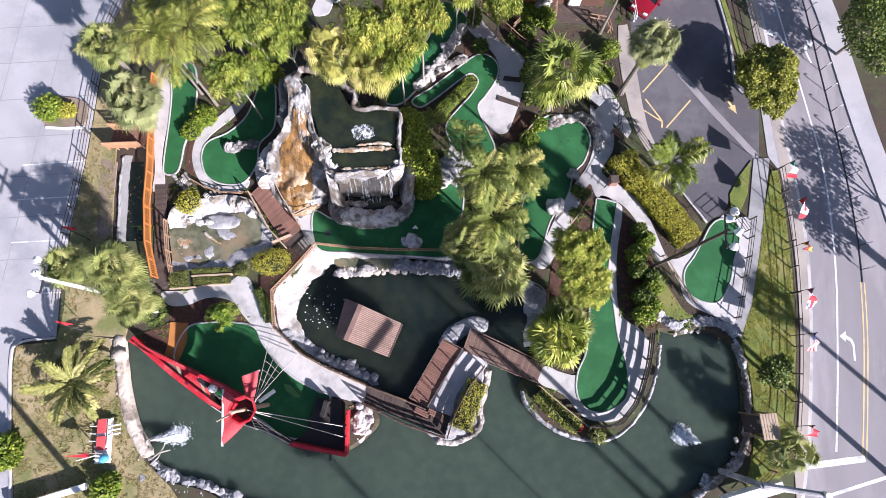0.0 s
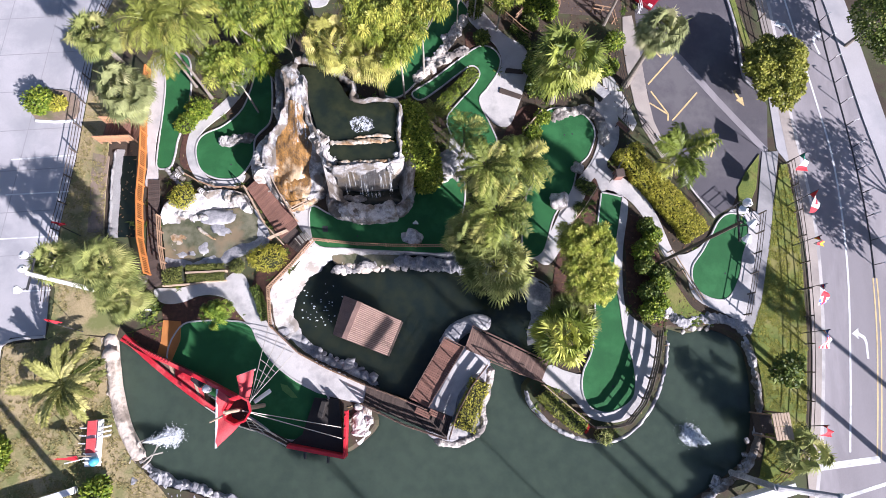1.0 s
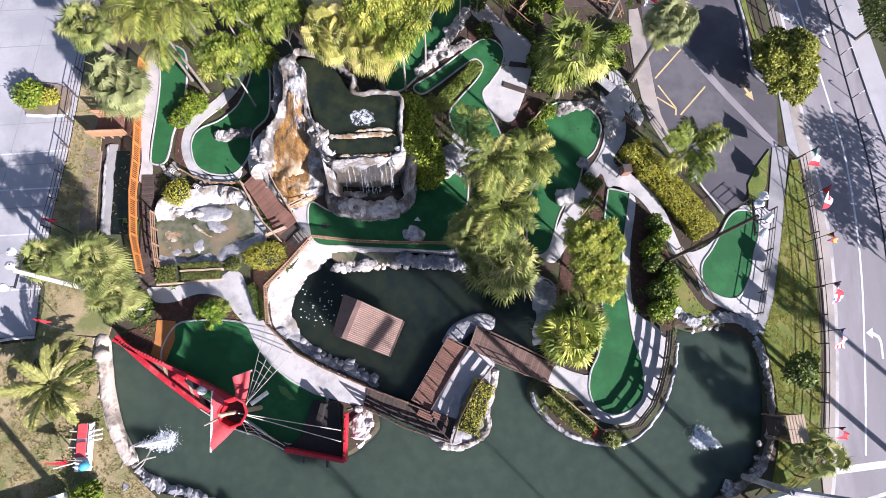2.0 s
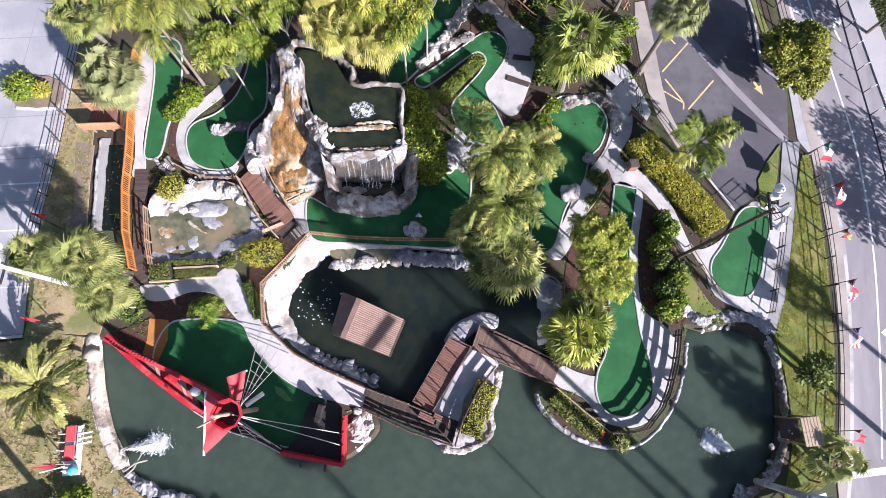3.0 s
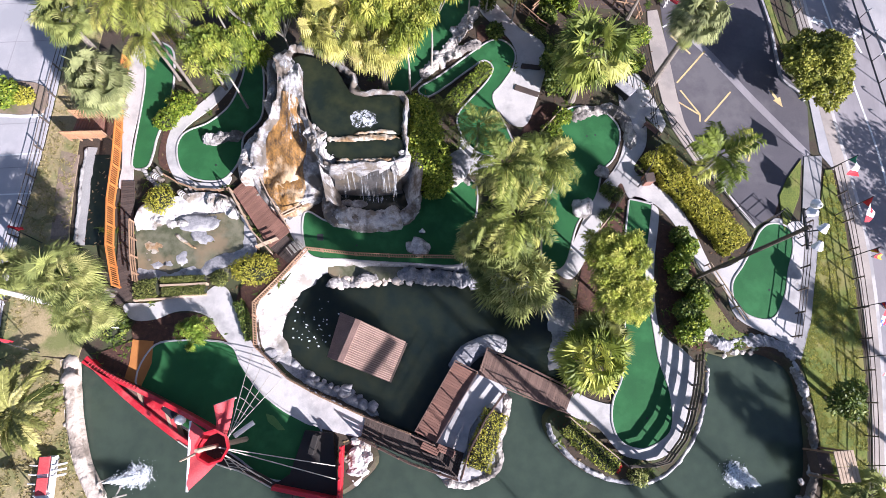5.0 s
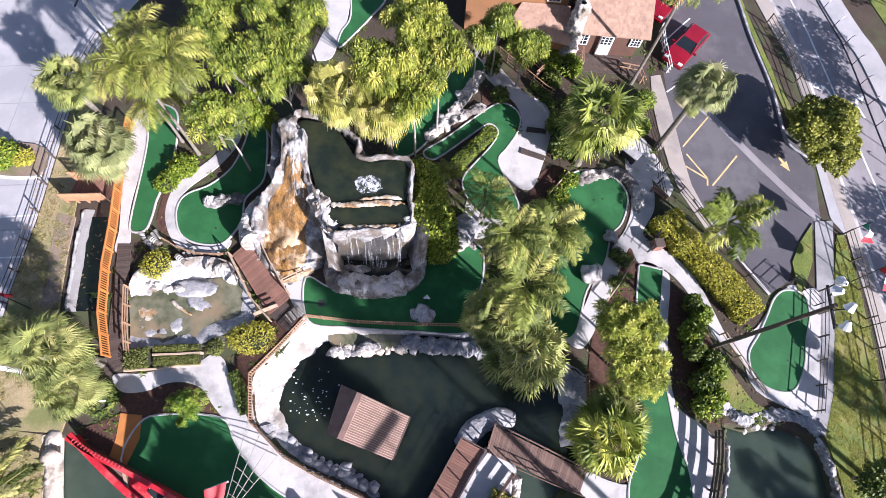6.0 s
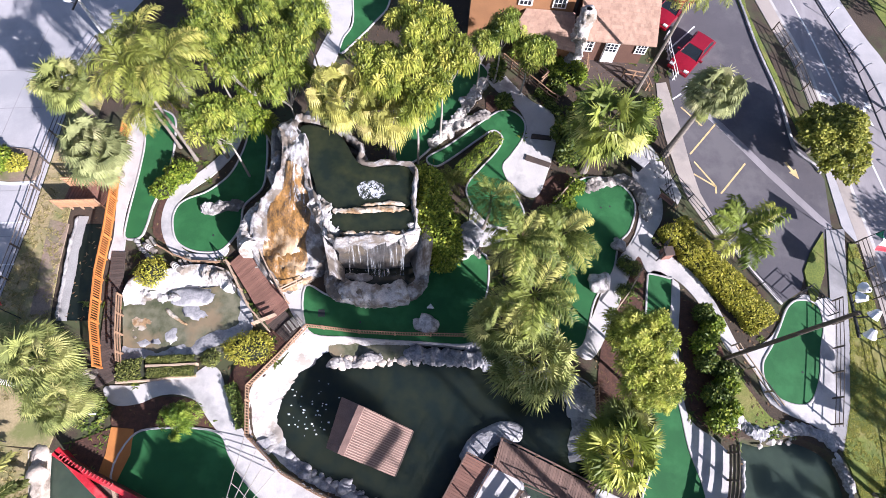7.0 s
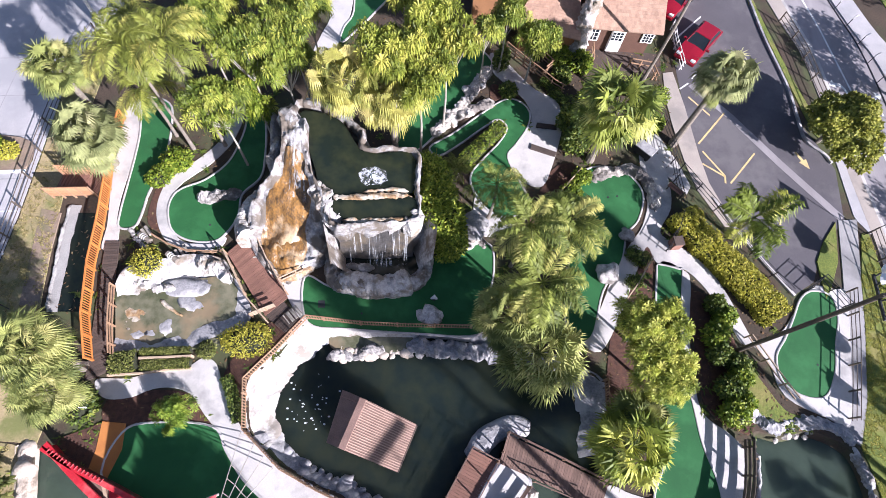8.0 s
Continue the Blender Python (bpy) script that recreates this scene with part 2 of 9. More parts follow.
# near-black stand-in: the shade inside foliage is put into this colour
SHADECORE = surf("inner_shade", (0.03, 0.035, 0.015), (0.02, 0.022, 0.01), 3, 0.95, 0.5, 12)
VEIL_FOAM = veil("drifting_foam", (3.0, 3.0, 3.0), 0.72)
VEIL_FALL = veil("falling_water", (7, 0.35, 0.35), 0.46)
VEIL_SLIDE = veil("sliding_water", (5.0, 0.9, 0.9), 0.55)
FOAM = surf("foam", (0.85, 0.87, 0.88), (0.75, 0.78, 0.80), 3, 0.6, 0.5, 14)
LEAF_FAN = leafy("fan_palm_leaf", (0.06, 0.09, 0.022), (0.24, 0.275, 0.07), (0.38, 0.37, 0.14), 0.45, 0.25, 0.3)
LEAF_FANDRY = leafy("dry_palm_leaf", (0.09, 0.115, 0.032), (0.32, 0.35, 0.10), (0.52, 0.49, 0.19), 0.6, 0.2, 0.35)
LEAF_FANBRIGHT = leafy("sunny_fan_leaf", (0.07, 0.11, 0.022), (0.33, 0.375, 0.07), (0.56, 0.55, 0.16), 0.4, 0.25, 0.3)
LEAF_GREYFAN = leafy("grey_palm_leaf", (0.13, 0.15, 0.055), (0.31, 0.33, 0.14), (0.48, 0.46, 0.24), 0.6, 0.2, 0.35)
LEAF_FEATHER = leafy("feather_palm_leaf", (0.12, 0.15, 0.025), (0.30, 0.325, 0.06), (0.50, 0.47, 0.12), 0.4, 0.3, 0.3)
LEAF_QUEEN = leafy("queen_palm_leaf", (0.06, 0.092, 0.019), (0.27, 0.31, 0.062), (0.52, 0.50, 0.15), 0.38, 0.28, 0.32)
LEAF_BROAD = leafy("broad_leaf", (0.05, 0.085, 0.012), (0.23, 0.285, 0.042), (0.42, 0.43, 0.08), 0.35, 0.25, 0.3)
LEAF_GOLD = leafy("sunny_broad_leaf", (0.09, 0.125, 0.016), (0.31, 0.345, 0.05), (0.52, 0.49, 0.10), 0.35, 0.25, 0.3)
LEAF_CREEPER = leafy("creeper_leaf", (0.075, 0.125, 0.014), (0.30, 0.37, 0.038), (0.50, 0.50, 0.07), 0.4, 0.25, 0.3)
LEAF_DARK = leafy("dense_leaf", (0.045, 0.08, 0.015), (0.125, 0.17, 0.028), (0.24, 0.26, 0.05), 0.4, 0.2, 0.3)
LEAF_YELLOW = leafy("yellow_shrub_leaf", (0.22, 0.22, 0.025), (0.44, 0.42, 0.05), (0.60, 0.52, 0.09), 0.45, 0.25, 0.3)
LEAF_FRESH = leafy("fresh_broad_leaf", (0.12, 0.165, 0.024), (0.43, 0.47, 0.075), (0.68, 0.65, 0.16), 0.38, 0.3, 0.34)
LEAF_BRIGHT = leafy("bright_shrub_leaf", (0.08, 0.135, 0.014), (0.20, 0.27, 0.024), (0.33, 0.36, 0.045), 0.4, 0.25, 0.3)
LEAF_SPRING = leafy("spring_green_leaf", (0.07, 0.13, 0.015), (0.24, 0.35, 0.04), (0.44, 0.50, 0.08), 0.4, 0.25, 0.3)
LEAF_OLIVE = leafy("olive_leaf", (0.12, 0.14, 0.02), (0.29, 0.30, 0.045), (0.45, 0.42, 0.09), 0.4, 0.2, 0.35)
LEAF_DULL = leafy("dull_olive_leaf", (0.07, 0.085, 0.02), (0.16, 0.18, 0.04), (0.27, 0.27, 0.08), 0.5, 0.2, 0.3)
LEAF_STRAW = leafy("yellowing_palm_leaf", (0.19, 0.205, 0.045), (0.52, 0.49, 0.13), (0.74, 0.65, 0.26), 0.5, 0.32, 0.42)
LEAF_DATE = leafy("date_palm_leaf", (0.07, 0.09, 0.02), (0.42, 0.41, 0.12), (0.68, 0.62, 0.25), 0.45, 0.25, 0.3)
LEAF_LAWN = leafy("lawn_blade", (0.20, 0.18, 0.06), (0.37, 0.31, 0.13), (0.48, 0.39, 0.19), 0.7, 0.2, 0.3)
LEAF_VERGE = leafy("verge_blade", (0.15, 0.165, 0.02), (0.29, 0.285, 0.045), (0.43, 0.37, 0.10), 0.7, 0.2, 0.3)
LEAF_RED = leafy("red_flower", (0.30, 0.01, 0.01), (0.50, 0.03, 0.02), (0.6, 0.12, 0.05), 0.5, 0.2, 0.2)
# ---- building blocks ----
class Shape:
    """Collects the corners and faces of one mesh."""

    def __init__(self):
        self.v, self.f = [], []

    def add(self, verts, faces):
        k = len(self.v)
        self.v.extend(verts)
        self.f.extend([tuple(i + k for i in face) for face in faces])
        return self

    def box(self, x, y, z, sx, sy, sz, rz=0.0, m=None):
        """A box with its middle at x, y and its underside at z, with chamfered top edges where it is big enough."""
        c, s = math.cos(radians(rz)), math.sin(radians(rz))
        b = min(0.02, sx * 0.15, sy * 0.15, sz * 0.3)
        ring = []
        for zz, inset in ((0, 0), (sz - b, 0), (sz, b)):
            for ux, uy in ((-1, -1), (1, -1), (1, 1), (-1, 1)):
                px, py = ux * (sx / 2 - inset), uy * (sy / 2 - inset)
                p = (x + c * px - s * py, y + s * px + c * py, z + zz)
                ring.append(tuple(m @ Vector(p)) if m else p)
        faces = [(3, 2, 1, 0), (8, 9, 10, 11)]
        for r in (0, 4):
            for i in range(4):
                faces.append((r + i, r + (i + 1) % 4, r + 4 + (i + 1) % 4, r + 4 + i))
        return self.add(ring, faces)

    def tube(self, pts, radii, n=8, cap=True):
        """A round bar along points, with a radius for each."""
        pts = [Vector(p) for p in pts]
        if not hasattr(radii, "__len__"):
            radii = [radii] * len(pts)
        rows = []
        for i, p in enumerate(pts):
            d = (pts[min(i + 1, len(pts) - 1)] - pts[max(i - 1, 0)]).normalized()
            a = d.cross(Vector((0, 0, 1)) if abs(d.z) < 0.95 else Vector((0, 1, 0))).normalized()
            b = d.cross(a)
            rows.append([tuple(p + radii[i] * (math.cos(2 * math.pi * k / n) * a + math.sin(2 * math.pi * k / n) * b)) for k in range(n)])
        verts = [q for r in rows for q in r]
        faces = []
        for i in range(len(rows) - 1):
            for k in range(n):
                faces.append((i * n + k, i * n + (k + 1) % n, (i + 1) * n + (k + 1) % n, (i + 1) * n + k))
        if cap:
            faces.append(tuple(reversed(range(n))))
            faces.append(tuple((len(rows) - 1) * n + k for k in range(n)))
        return self.add(verts, faces)

    def prism(self, outline, z0, z1, bevel=0.0):
        """A slab of that outline, with a chamfered upper edge."""
        if area(outline) < 0:
            outline = outline[::-1]
        n = len(outline)
        rings = [[(x, y, z0) for x, y in outline]]
        if bevel:
            rings.append([(x, y, z1 - bevel) for x, y in outline])
            rings.append([(x, y, z1) for x, y in inset(outline, bevel)])
        else:
            rings.append([(x, y, z1) for x, y in outline])
        verts = [q for r in rings for q in r]
        faces = [tuple((len(rings) - 1) * n + i for i in range(n))]
        for r in range(len(rings) - 1):
            for i in range(n):
                faces.append((r * n + i, r * n + (i + 1) % n, (r + 1) * n + (i + 1) % n, (r + 1) * n + i))
        return self.add(verts, faces)

    def loft(self, rows, closed=False):
        """A skin through rows of equally many points."""
        n = len(rows[0])
        faces = []
        for r in range(len(rows) - 1):
            for i in range(n if closed else n - 1):
                faces.append((r * n + i, r * n + (i + 1) % n, (r + 1) * n + (i + 1) % n, (r + 1) * n + i))
        return self.add([tuple(q) for r in rows for q in r], faces)

    def mesh(self, name, material, smooth=False):
        me = bpy.data.meshes.new(name)
        me.from_pydata([tuple(q) for q in self.v], [], self.f)
        if smooth:
            me.polygons.foreach_set("use_smooth", [True] * len(me.polygons))
        me.materials.append(material)
        me.update()
        return me


def area(o):
    return sum(o[i - 1][0] * o[i][1] - o[i][0] * o[i - 1][1] for i in range(len(o))) / 2


def inset(o, d):
    """The outline drawn in by d (outline runs anticlockwise)."""
    out = []
    n = len(o)
    for i in range(n):
        a, b, c = Vector(o[i - 1]), Vector(o[i]), Vector(o[(i + 1) % n])
        u, w = (b - a), (c - b)
        nrm = Vector((-u.y, u.x)).normalized() + Vector((-w.y, w.x)).normalized()
        if nrm.length < 1e-6:
            nrm = Vector((-u.y, u.x))
        out.append(tuple(b + nrm.normalized() * d))
    return out


def curve(pts, n=5, closed=True):
    """A smooth line through the points."""
    out = []
    m = len(pts)
    for i in range(m if closed else m - 1):
        if closed:
            p = [Vector(pts[(i + k) % m]) for k in (-1, 0, 1, 2)]
        else:
            p = [Vector(pts[min(max(i + k, 0), m - 1)]) for k in (-1, 0, 1, 2)]
        for j in range(n):
            t = j / n
            out.append(tuple(0.5 * (2 * p[1] + (p[2] - p[0]) * t + (2 * p[0] - 5 * p[1] + 4 * p[2] - p[3]) * t * t + (3 * p[1] - p[0] - 3 * p[2] + p[3]) * t ** 3)))
    if not closed:
        out.append(tuple(pts[-1]))
    return out


def band(line, w0, w1=None):
    """The outline of a band along an open line, from w0 to its left to w1 to its right."""
    w1 = w0 if w1 is None else w1
    left, right = [], []
    for i, p in enumerate(line):
        a, b = Vector(line[max(i - 1, 0)][:2]), Vector(line[min(i + 1, len(line) - 1)][:2])
        d = (b - a).normalized()
        s = Vector((-d.y, d.x))
        left.append(tuple(Vector(p[:2]) + s * w0))
        right.append(tuple(Vector(p[:2]) - s * w1))
    return left + right[::-1]


def along(line, step, start=0.0):
    """Places at even steps along a line, each with its direction in degrees."""
    out, left = [], start
    for a, b in zip(line, line[1:]):
        a, b = Vector(a[:2]), Vector(b[:2])
        d = b - a
        while left <= d.length:
            p = a + d * (left / max(d.length, 1e-6))
            out.append((p.x, p.y, math.degrees(math.atan2(d.y, d.x))))
            left += step
        left -= d.length
    return out


def thing(name, label, category, at=(0, 0, 0), rz=0.0, group="", kind=""):
    ob = new(name)
    ob.empty_display_size = 0.2
    ob.matrix_basis = pose(*at, 0, 0, rz)
    return tagged(ob, label, category, group, kind)


def part(name, shape, material, parent, label="", smooth=False, at=None):
    """One mesh under a thing or a part. A ready mesh may be shared."""
    me = shape if isinstance(shape, bpy.types.Mesh) else shape.mesh(name, material, smooth)
    ob = new(name, me)
    ob.parent = parent
    if at is not None:
        ob.matrix_basis = at
    return tagged(ob, label)


def single(name, shape, material, label, category, group="", kind="", smooth=False):
    ob = new(name, shape.mesh(name, material, smooth))
    return tagged(ob, label, category, group, kind)


def structure(name, shape, material, label, category, smooth=False):
    return single(name, shape, material, label, category, kind="structure", smooth=smooth)


def slab(name, outline, z0, z1, material, label, category, bevel=0.015, kind="structure"):
    return single(name, Shape().prism(outline, z0, z1, bevel), material, label, category, kind=kind)


def rough_ball(seed, sub=2, squash=0.6, amount=0.5):
    """A rock: a round lump beaten out of shape, about 1 across."""
    bm = bmesh.new()
    bmesh.ops.create_icosphere(bm, subdivisions=sub, radius=0.5)
    for v in bm.verts:
        k = 1 + amount * noise.noise(v.co * 2.2 + Vector((seed * 7.3, seed, 0))) + amount * 0.5 * noise.noise(v.co * 6 + Vector((seed, 3, 1)))
        v.co = Vector((v.co.x * k, v.co.y * k, v.co.z * k * squash))
    s = Shape().add([tuple(v.co) for v in bm.verts], [tuple(v.index for v in f.verts) for f in bm.faces])
    bm.free()
    return s


ROCKS = {}


def rock_mesh(material, seed, sub=1):
    key = (material.name, seed, sub)
    if key not in ROCKS:
        ROCKS[key] = rough_ball(seed, sub).mesh("rock", material, smooth=sub > 1)
    return ROCKS[key]


def rock_row(name, line, label, material, size=0.7, step=0.55, jitter=0.25, z=0.0, rows=1, gap=0.5, seed=1, sub=1):
    """A line of separate rocks, one object each."""
    rnd = random.Random(seed)
    bank = thing(name, label, "rock bank", kind="structure")
    for r in range(rows):
        for x, y, a in along(line, step, rnd.random() * step):
            s = size * rnd.choice((0.45, 0.6, 0.8, 0.95, 1.1, 1.45)) * rnd.uniform(0.85, 1.15)
            nx, ny = -math.sin(radians(a)), math.cos(radians(a))
            off = (r - (rows - 1) / 2) * gap + rnd.uniform(-jitter, jitter)
            m = pose(x + nx * off, y + ny * off, z + rnd.uniform(-0.1, 0.12) * size, rnd.uniform(-15, 15), rnd.uniform(-15, 15), rnd.uniform(0, 360))
            part("rock", rock_mesh(material, rnd.randrange(6), sub), material, bank, at=m @ Matrix.Diagonal((s * rnd.uniform(0.9, 1.5), s, s, 1)))
    return bank


# ---- plants ----
def blade(s, base, d, up, length, width, droop, segs=2):
    """One drooping leaf blade from base along d, tapering to its tip."""
    d = d.normalized()
    side = d.cross(up)
    side = side.normalized() if side.length > 1e-4 else Vector((1, 0, 0))
    verts, faces = [], []
    prof = (0.35, 1.0, 0.7) if segs == 3 else (0.4, 1.0)
    p = Vector(base)
    for i in range(segs):
        w = width * 0.5 * prof[i]
        verts += [tuple(p - side * w), tuple(p + side * w)]
        d = (d + Vector((0, 0, -droop / segs))).normalized()
        p = p + d * (length / segs)
    verts.append(tuple(p))
    for i in range(segs - 1):
        faces.append((2 * i, 2 * i + 1, 2 * i + 3, 2 * i + 2))
    faces.append((2 * segs - 2, 2 * segs - 1, 2 * segs))
    s.add(verts, faces)


def leaflet(s, root, base, way, up, length, width, droop):
    """A drooping leaf that grows from the corner numbered root, so that a whole spray of leaves hangs together."""
    d = way.normalized()
    side = d.cross(up)
    side = side.normalized() * (width * 0.5) if side.length > 1e-4 else Vector((width * 0.5, 0, 0))
    mid = base + d * (length * 0.48)
    tip = mid + (d + Vector((0, 0, -droop))).normalized() * (length * 0.52)
    k = len(s.v)
    s.v.extend((tuple(mid - side), tuple(mid + side), tuple(tip)))
    s.f.extend(((root, k + 1, k), (k, k + 1, k + 2)))


def fan_crown(seed, leaves=42, reach=1.15, blades=36, spread=1.0, droopy=0.5, low=0.55, broad=0.068):
    """A fan palm's head at the origin: stalks that each bear a fan of folded blades."""
    rnd = random.Random(seed)
    s = Shape()
    for k in range(leaves):
        up = 1 - (1 + low) * ((k + 0.5) / leaves) ** 0.9
        az = k * 2.39996 + rnd.uniform(-0.3, 0.3)
        d = Vector((math.cos(az) * math.sqrt(max(0.05, 1 - up * up)), math.sin(az) * math.sqrt(max(0.05, 1 - up * up)), up)).normalized()
        stalk = reach * rnd.uniform(0.65, 1.1)
        tip = d * stalk + Vector((0, 0, -0.12 * stalk))
        s.tube([Vector((0, 0, -0.1)), d * stalk * 0.5 + Vector((0, 0, 0.03)), tip], [0.03, 0.022, 0.015], 4, False)
        side = d.cross(Vector((0, 0, 1)))
        side = side.normalized() if side.length > 0.05 else Vector((1, 0, 0))
        nrm = side.cross(d).normalized()
        side = (side + nrm * rnd.uniform(-0.8, 0.8)).normalized()
        nrm = side.cross(d).normalized()
        root = len(s.v)
        s.v.append(tuple(tip))
        size = reach * 0.82 * rnd.uniform(0.8, 1.12)
        for b in range(blades):
            a = (b / (blades - 1) - 0.5) * 3.9 * spread
            way = d * math.cos(a) + side * math.sin(a) + nrm * (0.10 if b % 2 else -0.06)
            length = size * rnd.uniform(0.85, 1.1) * (0.72 + 0.28 * math.cos(a * 0.6))
            leaflet(s, root, tip, way, nrm, length, broad * reach, droopy * rnd.uniform(0.5, 1.5))
    return s


def feather_crown(seed, fronds=16, reach=2.6, leaflets=58, lift=0.9, droop=1.7, leaf=0.62, width=0.029, plume=0.6, hang=1.0, forward=0.65):
    """A feather palm's head: arching ribs with leaflets on both sides, set at uneven angles."""
    rnd = random.Random(seed)
    s = Shape()
    for k in range(fronds):
        az = k * 2.39996 + rnd.uniform(-0.35, 0.35)
        u = lift * (1.15 - 1.25 * (k / fronds)) + rnd.uniform(-0.15, 0.15)
        d = Vector((math.cos(az), math.sin(az), u)).normalized()
        twist = Vector((-d.y, d.x, 0)) * rnd.uniform(-0.5, 0.5)
        length = reach * rnd.uniform(0.75, 1.12)
        pts, p, dd = [Vector((0, 0, 0))], Vector((0, 0, 0)), d.copy()
        n = 8
        for i in range(n):
            dd = (dd + twist / n + Vector((0, 0, -droop / n * (0.3 + 1.3 * i / n)))).normalized()
            p = p + dd * (length / n)
            pts.append(p.copy())
        s.tube(pts, [0.032 * (1 - 0.85 * i / n) for i in range(n + 1)], 4, False)
        last = None
        for j in range(leaflets):
            f = 0.14 + 0.86 * (j + rnd.random() * 0.6) / leaflets
            q = min(f, 1.0) * n
            i = min(int(q), n - 1)
            base = pts[i].lerp(pts[i + 1], q - i)
            way = (pts[i + 1] - pts[i]).normalized()
            side = way.cross(Vector((0, 0, 1)))
            side = side.normalized() if side.length > 0.05 else Vector((-d.y, d.x, 0))
            top = side.cross(way).normalized()
            ln = leaf * reach / 2.6 * (0.45 + 1.05 * math.sin(math.pi * (0.15 + 0.75 * f)))
            root = len(s.v)
            s.v.extend((tuple(base), tuple(base + side * 0.015)))
            if last is not None:
                s.f.append((last, last + 1, root + 1, root))
            last = root
            for sg in (-1, 1):
                w = side * sg + way * rnd.uniform(forward - 0.3, forward + 0.3) + top * rnd.uniform(-plume * 0.7, plume)
                leaflet(s, root, base, w, top + side * sg * rnd.uniform(-0.7, 0.7), ln * rnd.uniform(0.75, 1.2), width * reach / 2.6 * 1.5, hang * rnd.uniform(0.5, 1.7))
    return s


def whorl_crown(seed, lumps, clusters=200, leaves=15, leaf=0.42, width=0.105):
    """A broadleaf head: whorls of long drooping leaves over the upper sides of several lumps (x, y, z, radius, flatness)."""
    rnd = random.Random(seed)
    s = Shape()
    total = sum(l[3] ** 2 for l in lumps)
    for x, y, z, r, flat in lumps:
        for k in range(max(6, int(clusters * 0.85 * r * r / total))):
            u = rnd.uniform(-0.45, 1.0)
            az = rnd.uniform(0, 6.283)
            q = math.sqrt(max(0, 1 - u * u))
            n = Vector((q * math.cos(az), q * math.sin(az), u))
            rr = r * rnd.uniform(0.55, 1.18)
            c = Vector((x + n.x * rr, y + n.y * rr, z + n.z * rr * flat))
            axis = (n * 0.8 + Vector((0, 0, 0.7))).normalized()
            a = axis.cross(Vector((0.3, 0.9, 0.1))).normalized()
            b = axis.cross(a)
            ph = rnd.uniform(0, 6.283)
            root = len(s.v)
            s.v.append(tuple(c))
            size = leaf * rnd.uniform(0.7, 1.2)
            for j in range(leaves):
                t = ph + 6.283 * j / leaves + rnd.uniform(-0.2, 0.2)
                out = 0.05 + 0.8 * (j % 3) / 2
                way = a * math.cos(t) + b * math.sin(t) + axis * (out + rnd.uniform(-0.1, 0.1))
                leaflet(s, root, c, way, axis, size * rnd.uniform(0.8, 1.2), size * width, rnd.uniform(1.6, 3.8))
    return s


def leaf_skin(seed, lumps, count=3000, leaf=0.14, shell=0.25, low=-0.5):
    """Small leaves in the outer shell of lumps (x, y, z, radius x, y, z)."""
    rnd = random.Random(seed)
    s = Shape()
    total = sum((l[3] * l[4] + l[3] * l[5] + l[4] * l[5]) for l in lumps)
    for x, y, z, rx, ry, rz in lumps:
        for k in range(int(count * (rx * ry + rx * rz + ry * rz) / total)):
            u = rnd.uniform(low, 1.0)
            az = rnd.uniform(0, 6.283)
            q = math.sqrt(max(0, 1 - u * u))
            n = Vector((q * math.cos(az), q * math.sin(az), u))
            wob = 1 + 0.22 * noise.noise(Vector((n.x * 2.1 + x, n.y * 2.1 + y, n.z * 2.1 + seed)))
            rr = (1 - shell * rnd.random() ** 1.5) * wob
            c = Vector((x + n.x * rx * rr, y + n.y * ry * rr, z + n.z * rz * rr))
            way = Vector((rnd.uniform(-1, 1), rnd.uniform(-1, 1), rnd.uniform(-0.5, 0.8))) + n * 0.6
            blade(s, c, way, n + Vector((rnd.uniform(-.5, .5), rnd.uniform(-.5, .5), 0.4)), leaf * rnd.uniform(0.8, 1.5), leaf * 0.75, rnd.uniform(0, 0.8), 2)
    return s


def trunk_shape(h, r0, r1, lean=(0, 0), bend=0.0, n=9, rings=0):
    s = Shape()
    pts, radii = [], []
    k = 10 if not rings else rings
    for i in range(k + 1):
        f = i / k
        pts.append((lean[0] * f + bend * math.sin(math.pi * f), lean[1] * f, h * f))
        radii.append((r0 + (r1 - r0) * f ** 0.7) * (1.0 + (0.35 * (1 - f * 6) if f < 1 / 6 else 0)) * (1.05 if rings and i % 2 else 1.0))
    return s.tube(pts, radii, n)


def fan_palm(x, y, h, scale=1.0, label="fan palm with a shaggy green crown and a grey trunk", seed=0, dry=False, lean=(0, 0), z=0.0, leaves=36, reach=1.2, droopy=0.75, material=None, low=0.55, blades=36, broad=0.068):
    t = thing("fan_palm_tree", label, "palm tree", (x, y, z), 0, "palms")
    part("trunk", trunk_shape(h, 0.24, 0.16, lean, 0.0, 9, 24), BARK, t)
    mat = material or (LEAF_FANDRY if dry else LEAF_FAN)
    part("crown", fan_crown(seed, leaves, reach * scale, blades, droopy=droopy, low=low, broad=broad), mat, t, "", at=pose(lean[0], lean[1], h))
    if dry:
        part("skirt", fan_crown(seed + 50, 16, reach * scale * 0.8, spread=0.8, droopy=2.2), LEAF_FANDRY, t, "hanging dry straw-coloured leaves", at=pose(lean[0], lean[1], h - 0.5))
    return t


